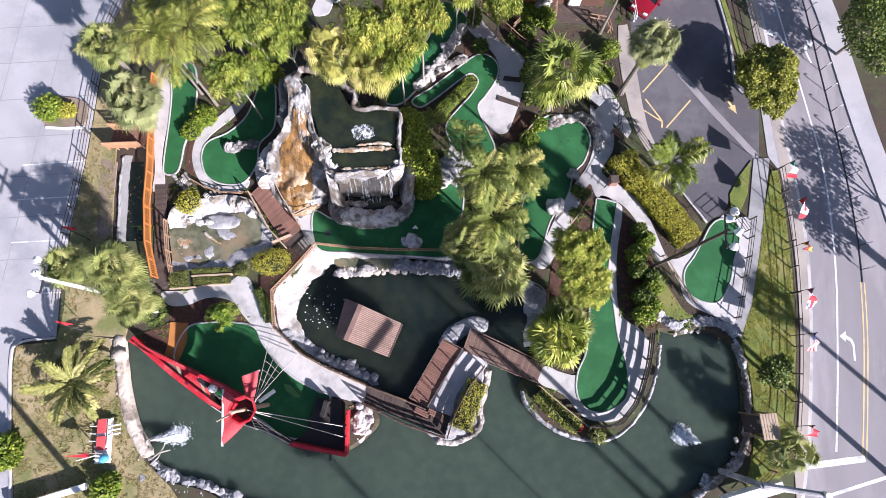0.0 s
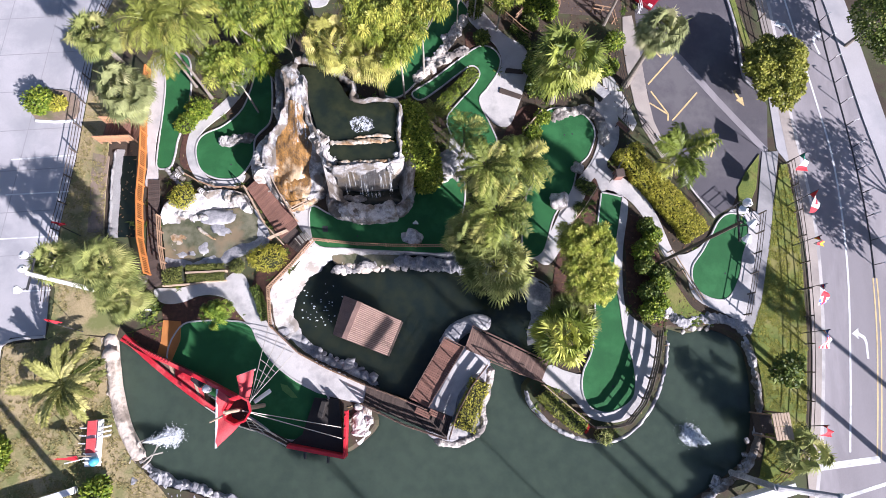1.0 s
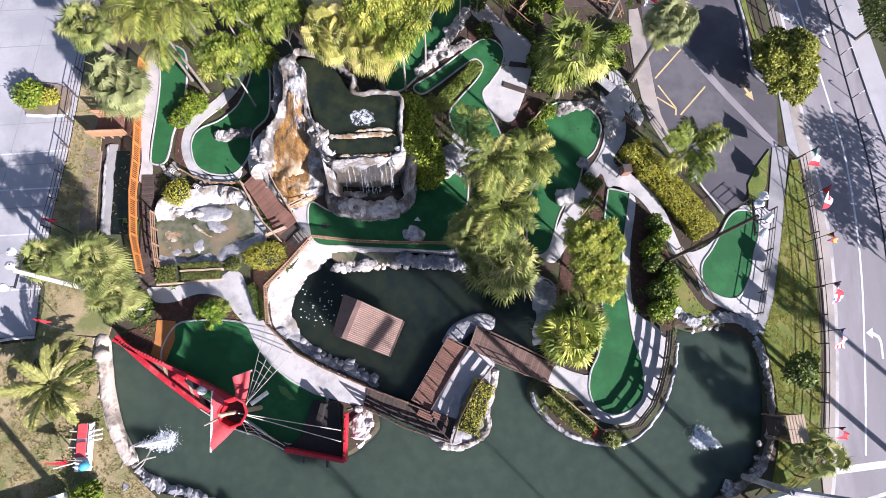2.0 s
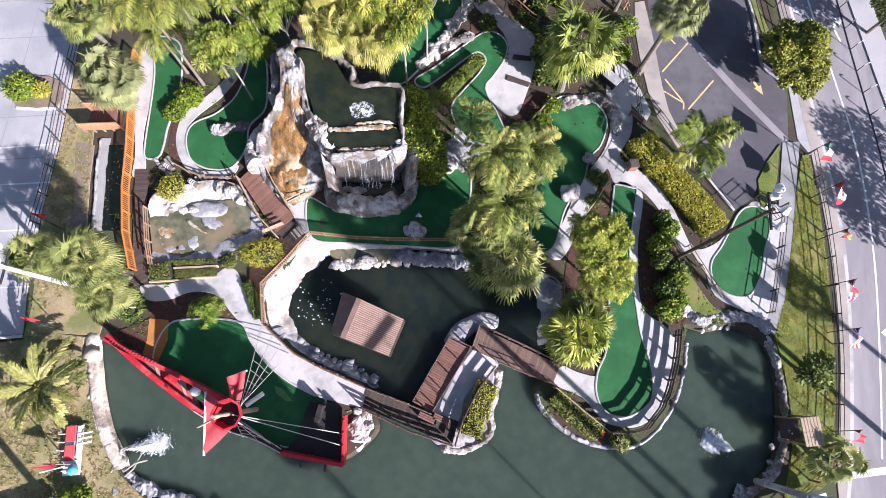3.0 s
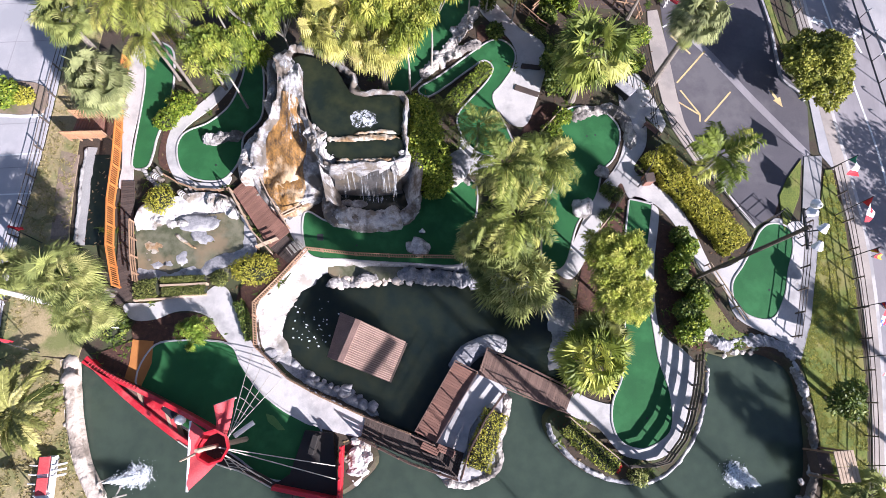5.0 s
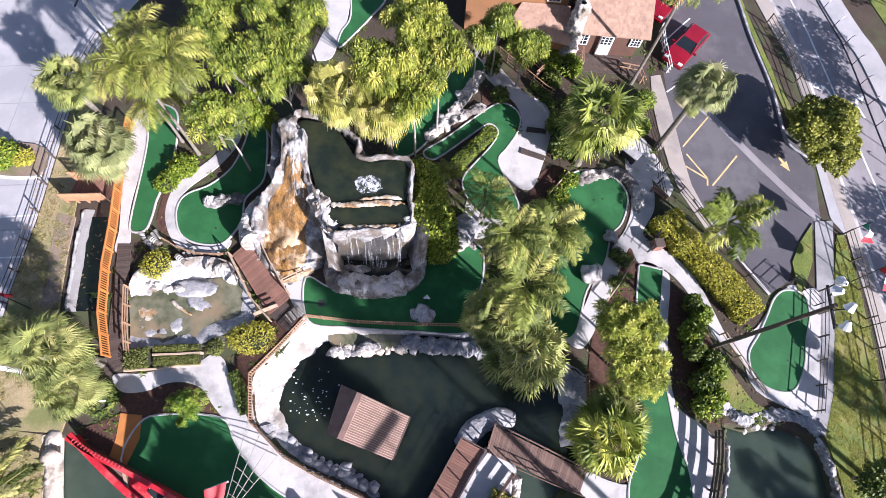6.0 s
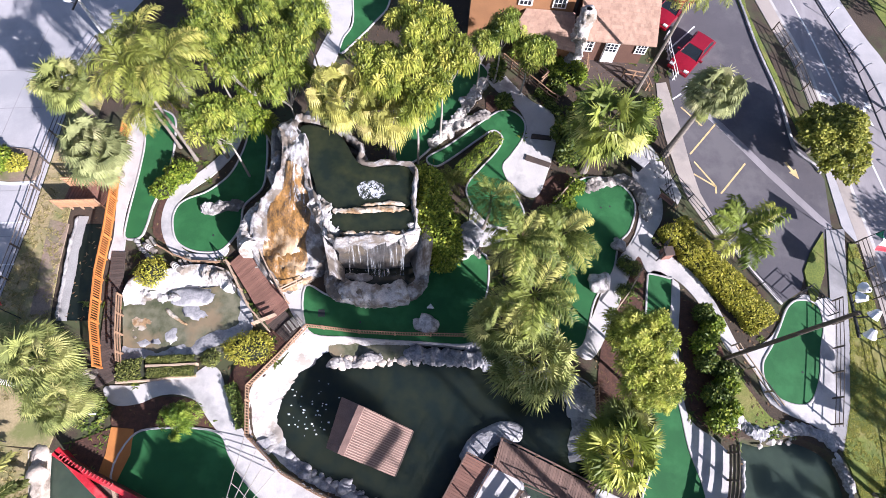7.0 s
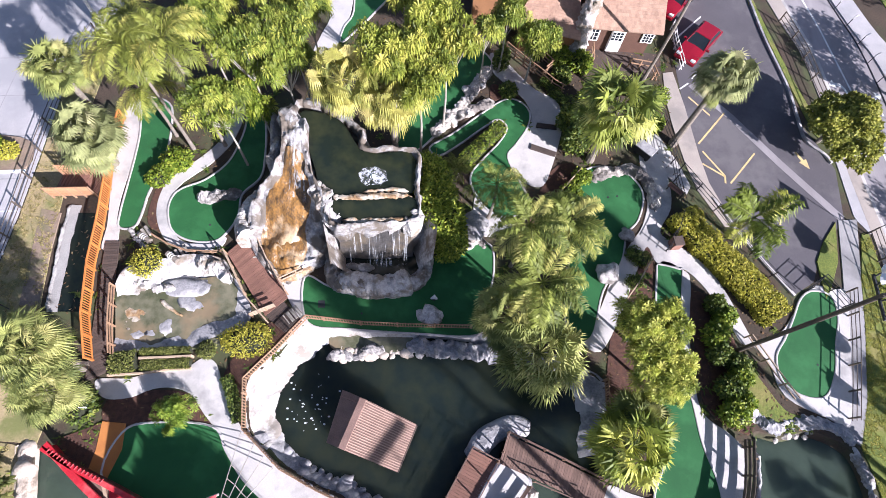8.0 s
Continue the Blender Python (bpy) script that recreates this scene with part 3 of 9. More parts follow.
def feather_palm(x, y, h, reach=2.6, label="feather palm with long arching green fronds", seed=0, fronds=16, lean=(0, 0), material=None, droop=1.7, lift=0.9, leaf=0.55, stems=1, thick=0.11, plume=0.35, width=0.029, hang=1.0, forward=0.65):
    t = thing("feather_palm_tree", label, "palm tree", (x, y, 0), 0, "palms")
    rnd = random.Random(seed)
    for k in range(stems):
        ox, oy = (rnd.uniform(-0.9, 0.9), rnd.uniform(-0.9, 0.9)) if stems > 1 else (0, 0)
        hh = h * (rnd.uniform(0.75, 1.05) if stems > 1 else 1)
        lx, ly = lean[0] + ox * 1.2, lean[1] + oy * 1.2
        part("trunk", trunk_shape(hh, thick, thick * 0.7, (lx, ly), 0.1, 8, 20), BARK, t, at=pose(ox * 0.3, oy * 0.3, 0))
        part("crown", feather_crown(seed + k, fronds, reach, droop=droop, lift=lift, leaf=leaf, plume=plume, width=width, hang=hang, forward=forward), material or LEAF_FEATHER, t, at=pose(ox * 0.3 + lx, oy * 0.3 + ly, hh))
    return t


def broad_tree(x, y, h, lumps, clusters=220, seed=0, label="broadleaf tree with whorls of drooping green leaves", material=None, leaf=0.66, leaves=20, pale=True, core=0.72):
    """A low tree with pale limbs under whorls of leaves; lumps are (dx, dy, z, radius, flatness)."""
    t = thing("broadleaf_tree", label, "tree", (x, y, 0), 0, "broadleaf trees")
    limbs = Shape()
    k = min(1.0, 0.3 + 0.4 * max(l[3] for l in lumps))
    limbs.tube([(0, 0, -0.1), (0.05, 0.02, h * 0.35), (0, 0.05, h * 0.6)], [0.16 * k, 0.12 * k, 0.09 * k], 8)
    for lx, ly, lz, r, fl in lumps:
        limbs.tube([(0, 0.05, h * 0.58), (lx * 0.5, ly * 0.5, h * 0.58 + (lz - h * 0.58) * 0.45), (lx, ly, lz)], [0.08 * k, 0.055 * k, 0.03 * k], 6)
    part("trunk", limbs, PALEBARK if pale else BARK, t)
    part("crown", whorl_crown(seed, lumps, clusters, leaves, leaf), material or LEAF_BROAD, t)
    return t


def dense_tree(x, y, h, lumps, count=7000, seed=0, label="round tree with dense dark green leaves", material=None, leaf=0.17):
    t = thing("leafy_tree", label, "tree", (x, y, 0), 0, "leafy trees")
    limbs = Shape()
    limbs.tube([(0, 0, -0.1), (0.04, 0, h * 0.4)], [0.15, 0.12], 8)
    for l in lumps:
        limbs.tube([(0.04, 0, h * 0.38), (l[0] * 0.5, l[1] * 0.5, h * 0.4 + (l[2] - h * 0.4) * 0.5), (l[0], l[1], l[2])], [0.08, 0.05, 0.025], 6)
    part("trunk", limbs, BARK, t)
    part("crown", leaf_skin(seed, lumps, count, leaf, 0.45), material or LEAF_DARK, t)
    return t


def shrub(x, y, r, h, label="rounded clipped yellow-green shrub", material=None, seed=0, count=1500, leaf=0.10, ry=None, z=0.0, name="shrub", lumpy=1):
    ry = ry or r
    rnd = random.Random(seed)
    t = thing(name, label, "shrub", (x, y, z), 0, "shrubs")
    lumps = [(0, 0, h * 0.45, r, ry, h * 0.58)]
    for k in range(lumpy - 1):
        a = rnd.uniform(0, 6.28)
        lumps.append((math.cos(a) * r * 0.5, math.sin(a) * ry * 0.5, h * 0.5, r * 0.6, ry * 0.6, h * 0.55))
    # dark lump under the leaves, coloured as the shade within the shrub
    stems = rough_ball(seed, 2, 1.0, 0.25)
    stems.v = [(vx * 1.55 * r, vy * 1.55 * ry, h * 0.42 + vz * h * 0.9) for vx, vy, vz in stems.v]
    part("body", stems, SHADECORE, t, smooth=True)
    part("leaves", leaf_skin(seed, lumps, count, leaf, 0.3, -0.7), material or LEAF_YELLOW, t)
    return t


def hedge(name, line, width, h, label, material, seed=0, density=420, leaf=0.085, z=0.0):
    """A clipped hedge along a line: leaves over a box-like body with rounded shoulders."""
    rnd = random.Random(seed)
    t = thing(name, label, "hedge")
    # the hedge's inner shade is painted on this dark block
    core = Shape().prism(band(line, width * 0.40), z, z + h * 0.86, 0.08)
    part("body", core, SHADECORE, t)
    s = Shape()
    for (x, y, a) in along(line, 1.0 / density * 4):
        for k in range(4):
            c, d = math.cos(radians(a)), math.sin(radians(a))
            u = rnd.uniform(-1, 1)
            top = rnd.random() < 0.6
            wob = 1 + 0.2 * noise.noise(Vector((x * 1.3, y * 1.3, seed)))
            if top:
                px, pz, n = u * width / 2 * wob, h * (1 - 0.22 * abs(u) ** 3) * wob + rnd.uniform(-0.08, 0.06), Vector((0, 0, 1))
            else:
                sg = 1 if u > 0 else -1
                px, pz, n = sg * width / 2 * wob * rnd.uniform(0.9, 1.05), h * rnd.random() * 0.9, Vector((-d * sg, c * sg, 0.2))
            q = Vector((x - d * px, y + c * px, z + pz))
            way = Vector((rnd.uniform(-1, 1), rnd.uniform(-1, 1), rnd.uniform(-0.4, 0.7))) + n * 0.5
            blade(s, q, way, n + Vector((rnd.uniform(-.5, .5), rnd.uniform(-.5, .5), .2)), leaf * rnd.uniform(0.9, 1.6), leaf * 0.8, 0.3, 2)
    part("leaves", s, material, t)
    return t


# ---- fences, decks ----
def rail_fence(name, line, label, post_mat, rail_mat, h=1.0, step=1.6, rails=(0.95, 0.55), size=0.08, z=0.0, rail_size=0.05, pickets=0.0, cat="fence", picket_h=0.9, board=0.0):
    """Posts, rails from end to end (boards on edge if board gives their height), and pickets if wanted; each piece by itself."""
    t = thing(name, label, cat)
    pm = Shape().box(0, 0, 0, size, size, h).mesh("post", post_mat)
    for x, y, a in along(line, step):
        part("post", pm, post_mat, t, at=pose(x, y, z, 0, 0, a))
    for hz in rails:
        for a, b in zip(line, line[1:]):
            a, b = Vector(a[:2]), Vector(b[:2])
            ln = (b - a).length
            if ln < 0.05:
                continue
            mid = (a + b) / 2
            ang = math.degrees(math.atan2(b.y - a.y, b.x - a.x))
            part("rail", Shape().box(0, 0, -(board or rail_size) / 2, ln + rail_size * 0.3, rail_size, board or rail_size), rail_mat, t, at=pose(mid.x, mid.y, z + hz * h, 0, 0, ang))
    if pickets:
        km = Shape().box(0, 0, 0, 0.05, 0.03, picket_h).mesh("picket", rail_mat)
        for x, y, a in along(line, pickets, pickets / 2):
            part("picket", km, rail_mat, t, at=pose(x, y, z + 0.06, 0, 0, a))
    return t


def deck(name, a0, a1, b0, b1, material, label, z=0.12, board=0.16, thick=0.05, cat="deck", beams=True):
    """Boards laid across from side a (a0 to a1) to side b (b0 to b1), on two beams."""
    t = thing(name, label, cat, kind="structure")
    a0, a1, b0, b1 = Vector(a0), Vector(a1), Vector(b0), Vector(b1)
    n = max(2, int(((a1 - a0).length + (b1 - b0).length) / 2 / board))
    rnd = random.Random(n)
    for i in range(n):
        f0, f1 = i / n, (i + 0.93) / n
        q = [a0.lerp(a1, f0), a0.lerp(a1, f1), b0.lerp(b1, f1), b0.lerp(b1, f0)]
        c = sum(q, Vector((0, 0))) / 4
        s = Shape().prism([tuple(p - c) for p in q], -thick, 0, 0.008)
        part("plank", s, material, t, at=pose(c.x, c.y, z + rnd.uniform(-0.006, 0.006)))
    if beams:
        for f in (0.15, 0.85):
            p, q = a0.lerp(b0, f), a1.lerp(b1, f)
            part("beam", Shape().prism(band([tuple(p), tuple(q)], 0.07), z - 0.25, z - thick - 0.003), material, t)
            k = max(2, int((q - p).length / 2.0))
            for i in range(k + 1):
                c = p.lerp(q, i / k)
                part("pile", Shape().tube([(c.x, c.y, -1.55), (c.x, c.y, z - 0.25)], 0.09, 7), material, t)
    return t


# ---- ground and water ----
WATER_Z = -0.55
# bank of the lagoon: outer side, then the inner coves
SHORE = [(-23.99, 0.37), (-23.31, -1.51), (-22.68, -3.39), (-21.47, -5.76), (-19.96, -7.62), (-18.44, -8.93), (-15.58, -9.38), (-11.88, -10.28), (1.88, -10.53), (14.37, -9.25), (18.42, -7.50), (21.12, -5.55), (22.14, -4.34), (22.64, -2.45), (22.80, -0.07), (22.61, 1.93), (22.14, 3.43), (21.11, 4.23), (19.52, 4.61), (17.94, 4.19), (16.46, 4.37)] + [(16.33, 3.43), (16.09, 1.43), (15.38, -0.83), (14.46, -2.35), (13.24, -3.50), (11.81, -3.97), (9.74, -3.78), (7.94, -2.96), (6.69, -1.82), (6.30, -0.73), (7.26, 0.34), (7.77, 2.45), (7.85, 4.32), (7.67, 6.38), (5.68, 7.32), (3.92, 7.85), (1.83, 8.57), (-0.21, 8.77), (-2.26, 8.68), (-4.39, 8.51), (-6.71, 8.45), (-9.78, 8.49), (-11.13, 6.55), (-12.46, 4.73), (-12.00, 2.27), (-10.77, 1.26), (-9.69, 0.47), (-7.75, -0.39), (-5.24, -1.26), (-4.15, -1.99), (-4.50, -3.08), (-4.14, -4.08), (-5.21, -5.32), (-6.12, -5.88), (-7.53, -5.89), (-10.01, -5.67), (-12.31, -4.57), (-15.48, -3.71), (-19.32, -1.57), (-22.48, 0.34)]
shore = curve(SHORE, 4)
if area(shore) < 0:
    shore = shore[::-1]


def ground_sheet():
    bm = bmesh.new()
    loops = []
    far = [(420 * math.cos(2 * math.pi * k / 48), 420 * math.sin(2 * math.pi * k / 48)) for k in range(48)]
    for o in (far, shore):
        vs = [bm.verts.new((x, y, 0)) for x, y in o]
        loops += [bm.edges.new((vs[i - 1], vs[i])) for i in range(len(vs))]
    bmesh.ops.triangle_fill(bm, use_beauty=True, use_dissolve=False, edges=loops)
    s = Shape().add([tuple(v.co) for v in bm.verts], [tuple(v.index for v in f.verts) for f in bm.faces])
    bm.free()
    # sloping sides and bed of the lagoon
    inner = inset(shore, 0.35)
    s.loft([[(x, y, 0) for x, y in shore], [(x, y, -0.7) for x, y in inner], [(x, y, -1.6) for x, y in inset(shore, 0.6)]], True)
    s.add([(x, y, -1.6) for x, y in inset(shore, 0.6)], [tuple(range(len(shore)))])
    return s


structure("ground", ground_sheet(), SOIL, "dark mulched soil with patches of thin grass", "ground")
wet = inset(shore, 0.12)
structure("lagoon_water", Shape().add([(x, y, WATER_Z) for x, y in wet], [tuple(range(len(wet)))]), LAGOON, "murky grey-green lagoon water", "water")
POND = curve([(-11.35, 5.71), (-9.38, 8.04), (-3.98, 8.27), (-0.11, 8.41), (3.82, 7.61), (5.57, 7.03), (7.14, 5.99), (7.37, 4.09), (7.40, 2.24), (6.70, 0.73), (5.22, 0.80), (2.57, 2.05), (1.72, 1.37), (-0.47, -2.82), (-3.33, -2.20), (-5.26, -1.09), (-7.74, -0.17), (-9.69, 0.73), (-11.56, 2.09), (-11.95, 4.12)], 4)
structure("pond_water", Shape().add([(x, y, WATER_Z + 0.012) for x, y in POND], [tuple(range(len(POND)))]), PONDWATER, "dark green still pond water", "water")

# ---- paving outside the course ----
slab("lot_paving", [(-90, 75), (-24.5, 75), (-26.5, 36)] + [(-29.02, 29.42), (-29.92, 25.49), (-29.47, 18.73), (-29.19, 13.82), (-29.12, 8.69), (-28.82, 4.28), (-28.21, 0.30), (-30.64, -0.09), (-31.28, -1.16), (-30.04, -6.41), (-28.33, -11.49), (-74.91, -14.92)], -0.05, 0.02, LOT, "pale grey parking lot paving with worn patches", "parking lot")
for name, t0 in (("lawn", [(-30.92, -0.60), (-28.12, -0.06), (-27.02, 0.60), (-23.83, 0.43), (-22.69, -3.52), (-21.68, -5.78), (-20.30, -7.58), (-17.98, -9.27), (-16.51, -10.80), (-28.33, -11.49), (-29.67, -6.76), (-30.88, -1.74)]),):
    slab(name, t0, -0.05, 0.035, DRYGRASS, "dry patchy lawn beside the lagoon", "lawn", 0.03)
kerb_w = curve([(-28.48, -11.68), (-29.79, -6.77), (-31.05, -1.76), (-30.77, -0.39), (-28.18, 0.18)], 5, False)
structure("kerb_west", Shape().prism(band(kerb_w, 0.09), -0.05, 0.14, 0.03), CONCRETE, "pale concrete kerb round the lawn", "kerb")
slab("service_strip", [(-29.02, 29.42), (-27.28, 29.57), (-27.47, 24.08), (-27.32, 18.90), (-26.74, 14.02), (-25.87, 8.95), (-24.93, 4.58), (-27.31, 1.84), (-28.06, 1.78), (-29.08, 8.70), (-29.10, 13.83), (-29.38, 18.73), (-29.83, 25.49)], -0.05, 0.03, DRYGRASS, "strip of dry grass and earth beside the fence", "verge", 0.02)

slab("channel_bank", [(-27.95, 14.35), (-26.60, 14.15), (-26.25, 11.10), (-25.80, 8.00), (-26.95, 8.00), (-27.45, 11.00)], -0.05, 0.045, EARTH, "trodden brown earth above the channel wall", "verge", 0.03)
slab("shore_strip", [(-28.10, 1.94), (-24.93, 4.58), (-22.93, 3.23), (-23.14, 0.57), (-27.00, 0.52), (-28.14, 0.02)], -0.05, 0.043, DRYGRASS, "trodden dry grass between the palms and the lagoon", "verge", 0.02)

for k in range(7):
    y = 6.2 + 3.4 * k
    structure("lot_seam", Shape().prism(band([(-46.0, y - 2.4), (-29.6, y)], 0.035), 0.0, 0.024), LOTJOINT, "faint joint in the lot paving", "paving joint")
for x in (-33.6, -37.4):
    structure("lot_seam", Shape().prism(band([(x, 30.0), (x + 0.4, 4.0)], 0.03), 0.0, 0.0245), LOTJOINT, "faint joint in the lot paving", "paving joint")

# street with its pavements
KERB_LINE = curve([(17.5, 60.0), (23.7, 38.8)] + [(25.26, 33.48), (25.76, 30.17), (26.21, 26.43), (26.67, 21.81), (27.23, 17.90), (27.79, 13.21), (27.89, 8.71), (27.62, 3.55), (27.12, -1.33), (26.61, -4.84), (25.88, -8.23)], 5, False)
LANE_LINE = curve([(19.5, 60.0), (25.6, 38.8)] + [(26.85, 33.61), (27.95, 28.18), (28.99, 23.02), (29.79, 18.59), (30.11, 13.39), (30.07, 8.88), (29.77, 4.56), (29.40, 0.43), (28.97, -3.52)], 5, False)
MID_LINE = curve([(21.5, 60.0), (27.8, 39.0)] + [(29.32, 33.82), (30.32, 26.77), (31.44, 19.21), (31.99, 13.54), (32.08, 9.03), (31.90, 4.72), (31.49, 0.58), (30.97, -3.76)], 5, False)
FAR_EDGE = curve([(23.5, 60.0), (29.9, 39.0)] + [(31.80, 34.04), (33.02, 28.60), (34.29, 22.44), (35.72, 16.65), (37.07, 9.42), (36.83, 0.99), (35.81, -6.77)], 5, False)
structure("street", Shape().prism(KERB_LINE + FAR_EDGE[::-1], -0.06, 0.01), ROADTOP, "worn light grey asphalt street", "road")
structure("street_crossing", Shape().prism([(27.02, -3.67), (38.17, -1.29), (40.82, -9.99), (24.43, -11.18)], -0.06, 0.006), ROADTOP, "worn light grey asphalt crossing", "road")
structure("gutter", Shape().prism(band(KERB_LINE, 0.25, 0.2), -0.05, 0.03, 0.02), CONCRETE, "pale concrete gutter along the street", "gutter")
structure("lane_line", Shape().prism(band(LANE_LINE, 0.07), 0.0, 0.016), WHITE_LINE, "worn white lane line", "road marking")
for off in (-0.14, 0.14):
    ln = [p for p in MID_LINE if p[1] < 9.5]
    bb = band(ln, off + 0.05, -(off - 0.05))
    structure("centre_line", Shape().prism(bb, 0.0, 0.016), YELLOW_LINE, "one of two worn yellow centre lines", "road marking")
structure("far_line", Shape().prism(band(FAR_EDGE, -0.35, 0.47), 0.0, 0.016), WHITE_LINE, "white edge line of the street", "road marking")
structure("stop_line", Shape().prism([(25.99, -4.58), (30.98, -3.60), (31.02, -4.06), (25.95, -5.04)], 0.0, 0.017), WHITE_LINE, "broad white stop line", "road marking")
structure("crossing_line", Shape().prism([(28.24, -6.37), (37.95, -2.85), (37.90, -3.16), (28.30, -6.58)], 0.0, 0.017), WHITE_LINE, "white crossing line", "road marking")
SIDE_LINE = curve([(16.3, 60.0), (22.5, 38.6)] + [(24.28, 33.40), (24.90, 29.55), (25.41, 25.84), (25.76, 22.25), (26.25, 18.30), (26.81, 13.13), (27.02, 8.64), (26.90, 3.50), (26.38, -1.39), (25.84, -4.90)], 5, False)
structure("pavement", Shape().prism(SIDE_LINE + KERB_LINE[::-1], -0.05, 0.05, 0.015), PAVING, "pale concrete pavement along the street", "pavement")
far_walk = [(x + 0.3, y) for x, y in FAR_EDGE]
structure("far_pavement", Shape().prism(band(far_walk, -0.25, 2.1), -0.05, 0.10, 0.02), LOT, "pale concrete pavement across the street", "pavement")
slab("far_verge", [(x + 2.6, y) for x, y in FAR_EDGE] + [(x + 16, y) for x, y in FAR_EDGE[::-1]], -0.05, 0.05, GRASS, "grass across the street", "verge", 0.02)

# verge between the course and the street
slab("verge", [(25.62, 17.67), (26.13, 17.81), (26.54, 13.11), (26.67, 8.61), (26.56, 3.47), (26.05, -1.42), (25.56, -4.92), (23.12, -6.97), (22.36, -6.28), (23.12, -3.19), (23.17, -0.05), (22.88, 2.37), (22.46, 3.99), (23.44, 6.62), (24.34, 11.11), (24.84, 14.37)], -0.05, 0.06, GRASS, "mown grass verge with dry patches", "verge", 0.03)
slab("upper_verge", [(20.11, 43.51), (21.20, 43.66), (21.40, 38.42), (22.35, 34.01), (23.33, 30.21), (24.26, 27.17), (24.32, 24.94), (23.94, 25.49), (23.09, 28.85), (21.76, 34.82), (20.78, 38.66)], -0.05, 0.06, GRASS, "narrow grass verge beside the car park kerb", "verge", 0.03)
slab("east_walk", [(24.21, 18.53), (25.55, 18.74), (24.84, 14.37), (24.34, 11.11), (23.44, 6.62), (22.54, 4.00), (21.64, 4.56), (22.41, 7.40), (23.15, 11.01), (23.70, 14.75)], -0.05, 0.055, WALKWAY, "grey concrete walk beside the verge", "path")
slab("drive_apron", [(25.04, 23.46), (26.06, 24.06), (27.32, 17.90), (26.22, 17.72), (25.54, 18.64), (25.38, 18.97)], -0.05, 0.045, LOT, "grey concrete driveway apron", "driveway")

# car park
CARPARK = [(14.95, 41.50), (17.50, 48.92), (20.36, 49.31), (20.72, 40.25), (21.11, 37.14), (21.85, 33.09), (22.87, 28.83), (23.21, 26.06), (24.12, 24.34), (24.91, 22.63), (24.70, 19.04), (24.74, 18.53), (22.80, 16.76), (21.68, 13.88), (20.29, 12.92), (18.65, 15.08), (17.10, 17.29), (15.85, 19.56), (15.45, 20.76), (15.34, 22.58), (14.56, 26.89), (14.27, 30.55), (14.36, 33.95)]
slab("car_park", CARPARK, -0.05, 0.012, ASPHALT, "dark asphalt car park with tyre marks", "car park", 0.0)
PK = curve([(19.42, 49.18), (20.32, 42.18), (21.02, 38.37), (21.67, 34.22), (22.62, 29.86), (22.93, 26.78), (23.19, 24.82), (24.33, 23.74), (24.68, 23.07)], 5, False)
structure("car_park_kerb", Shape().prism(band(PK, 0.10), -0.05, 0.17, 0.02), GREYROCK, "dark grey concrete kerb of the car park", "kerb")
slab("grass_island", [(22.11, 15.33), (22.85, 16.82), (23.98, 18.36), (23.55, 15.44), (22.70, 13.50), (22.22, 12.76)], -0.05, 0.09, GRASS, "wedge of grass behind a kerb", "verge", 0.03)
structure("seam", Shape().prism(band([(15.29, 29.05), (17.86, 26.48), (20.98, 22.69), (24.54, 18.68)], 0.28), 0.0, 0.018), ROADTOP, "pale repaired seam in the asphalt", "road marking")
for k, (p, q) in enumerate((([(15.30, 23.76), (17.55, 26.70)]), ([(17.21, 20.71), (19.27, 23.36)]), ([(20.17, 17.81), (20.58, 19.22)]), ([(14.42, 28.53), (15.12, 29.13)]), ([(15.43, 29.59), (16.49, 30.96)]), ([(14.29, 33.13), (16.83, 36.02)]), ([(14.32, 32.50), (15.62, 30.98)]))):
    structure("stall_line", Shape().prism(band([p, q], 0.06), 0.0, 0.02), YELLOW_LINE if k < 3 else WHITE_LINE, "worn painted parking stall line", "road marking")
for p, q in ([(15.52, 23.16), (16.89, 21.27)], [(15.40, 22.12), (16.88, 21.22)], [(16.89, 21.27), (16.85, 20.68)], [(14.99, 27.86), (16.42, 26.33)]):
    structure("aisle_line", Shape().prism(band([p, q], 0.06), 0.0, 0.021), YELLOW_LINE, "worn yellow aisle line", "road marking")
a0, a1 = [(22.26, 23.77), (23.06, 22.44)]
av = (Vector(a1) - Vector(a0))
an = Vector((-av.y, av.x)).normalized()
av_, a0v = av.normalized(), Vector(a0)
L = av.length
structure("arrow", Shape().prism([tuple(a0v + av_ * u + an * w) for u, w in ((0, .1), (L * .5, .1), (L * .5, .32), (L, 0), (L * .5, -.32), (L * .5, -.1), (0, -.1))], 0.0, 0.02), YELLOW_LINE, "yellow painted arrow on the asphalt", "road marking")


def turn_arrow(x, y, rz, flip):
    pts = [(-0.08, -1.2), (0.08, -1.2), (0.08, -0.1), (0.2, 0.2), (0.55, 0.4), (0.55, 0.15), (1.0, 0.55), (0.5, 0.95), (0.5, 0.65), (0.05, 0.4), (-0.08, 0.0)]
    c, s = math.cos(radians(rz)), math.sin(radians(rz))
    o = [(x + c * u * flip - s * v, y + s * u * flip + c * v) for u, v in pts]
    structure("turn_arrow", Shape().prism(o, 0.0, 0.017), WHITE_LINE, "white painted turn arrow on the street", "road marking")


for (x, y), rz, fl in (([(30.93, 4.23)][0], 0, -1), ([(29.19, 28.82)][0], 20, 1), ([(27.11, 30.01)][0], 20, -1)):
    turn_arrow(x, y, rz, fl)

structure("hedge_kerb", Shape().prism(band([(15.83, 19.38), (17.07, 17.12), (18.62, 14.92), (20.21, 12.83)], 0.10), -0.05, 0.14, 0.02), CONCRETE, "pale concrete kerb beside the hedge", "kerb")

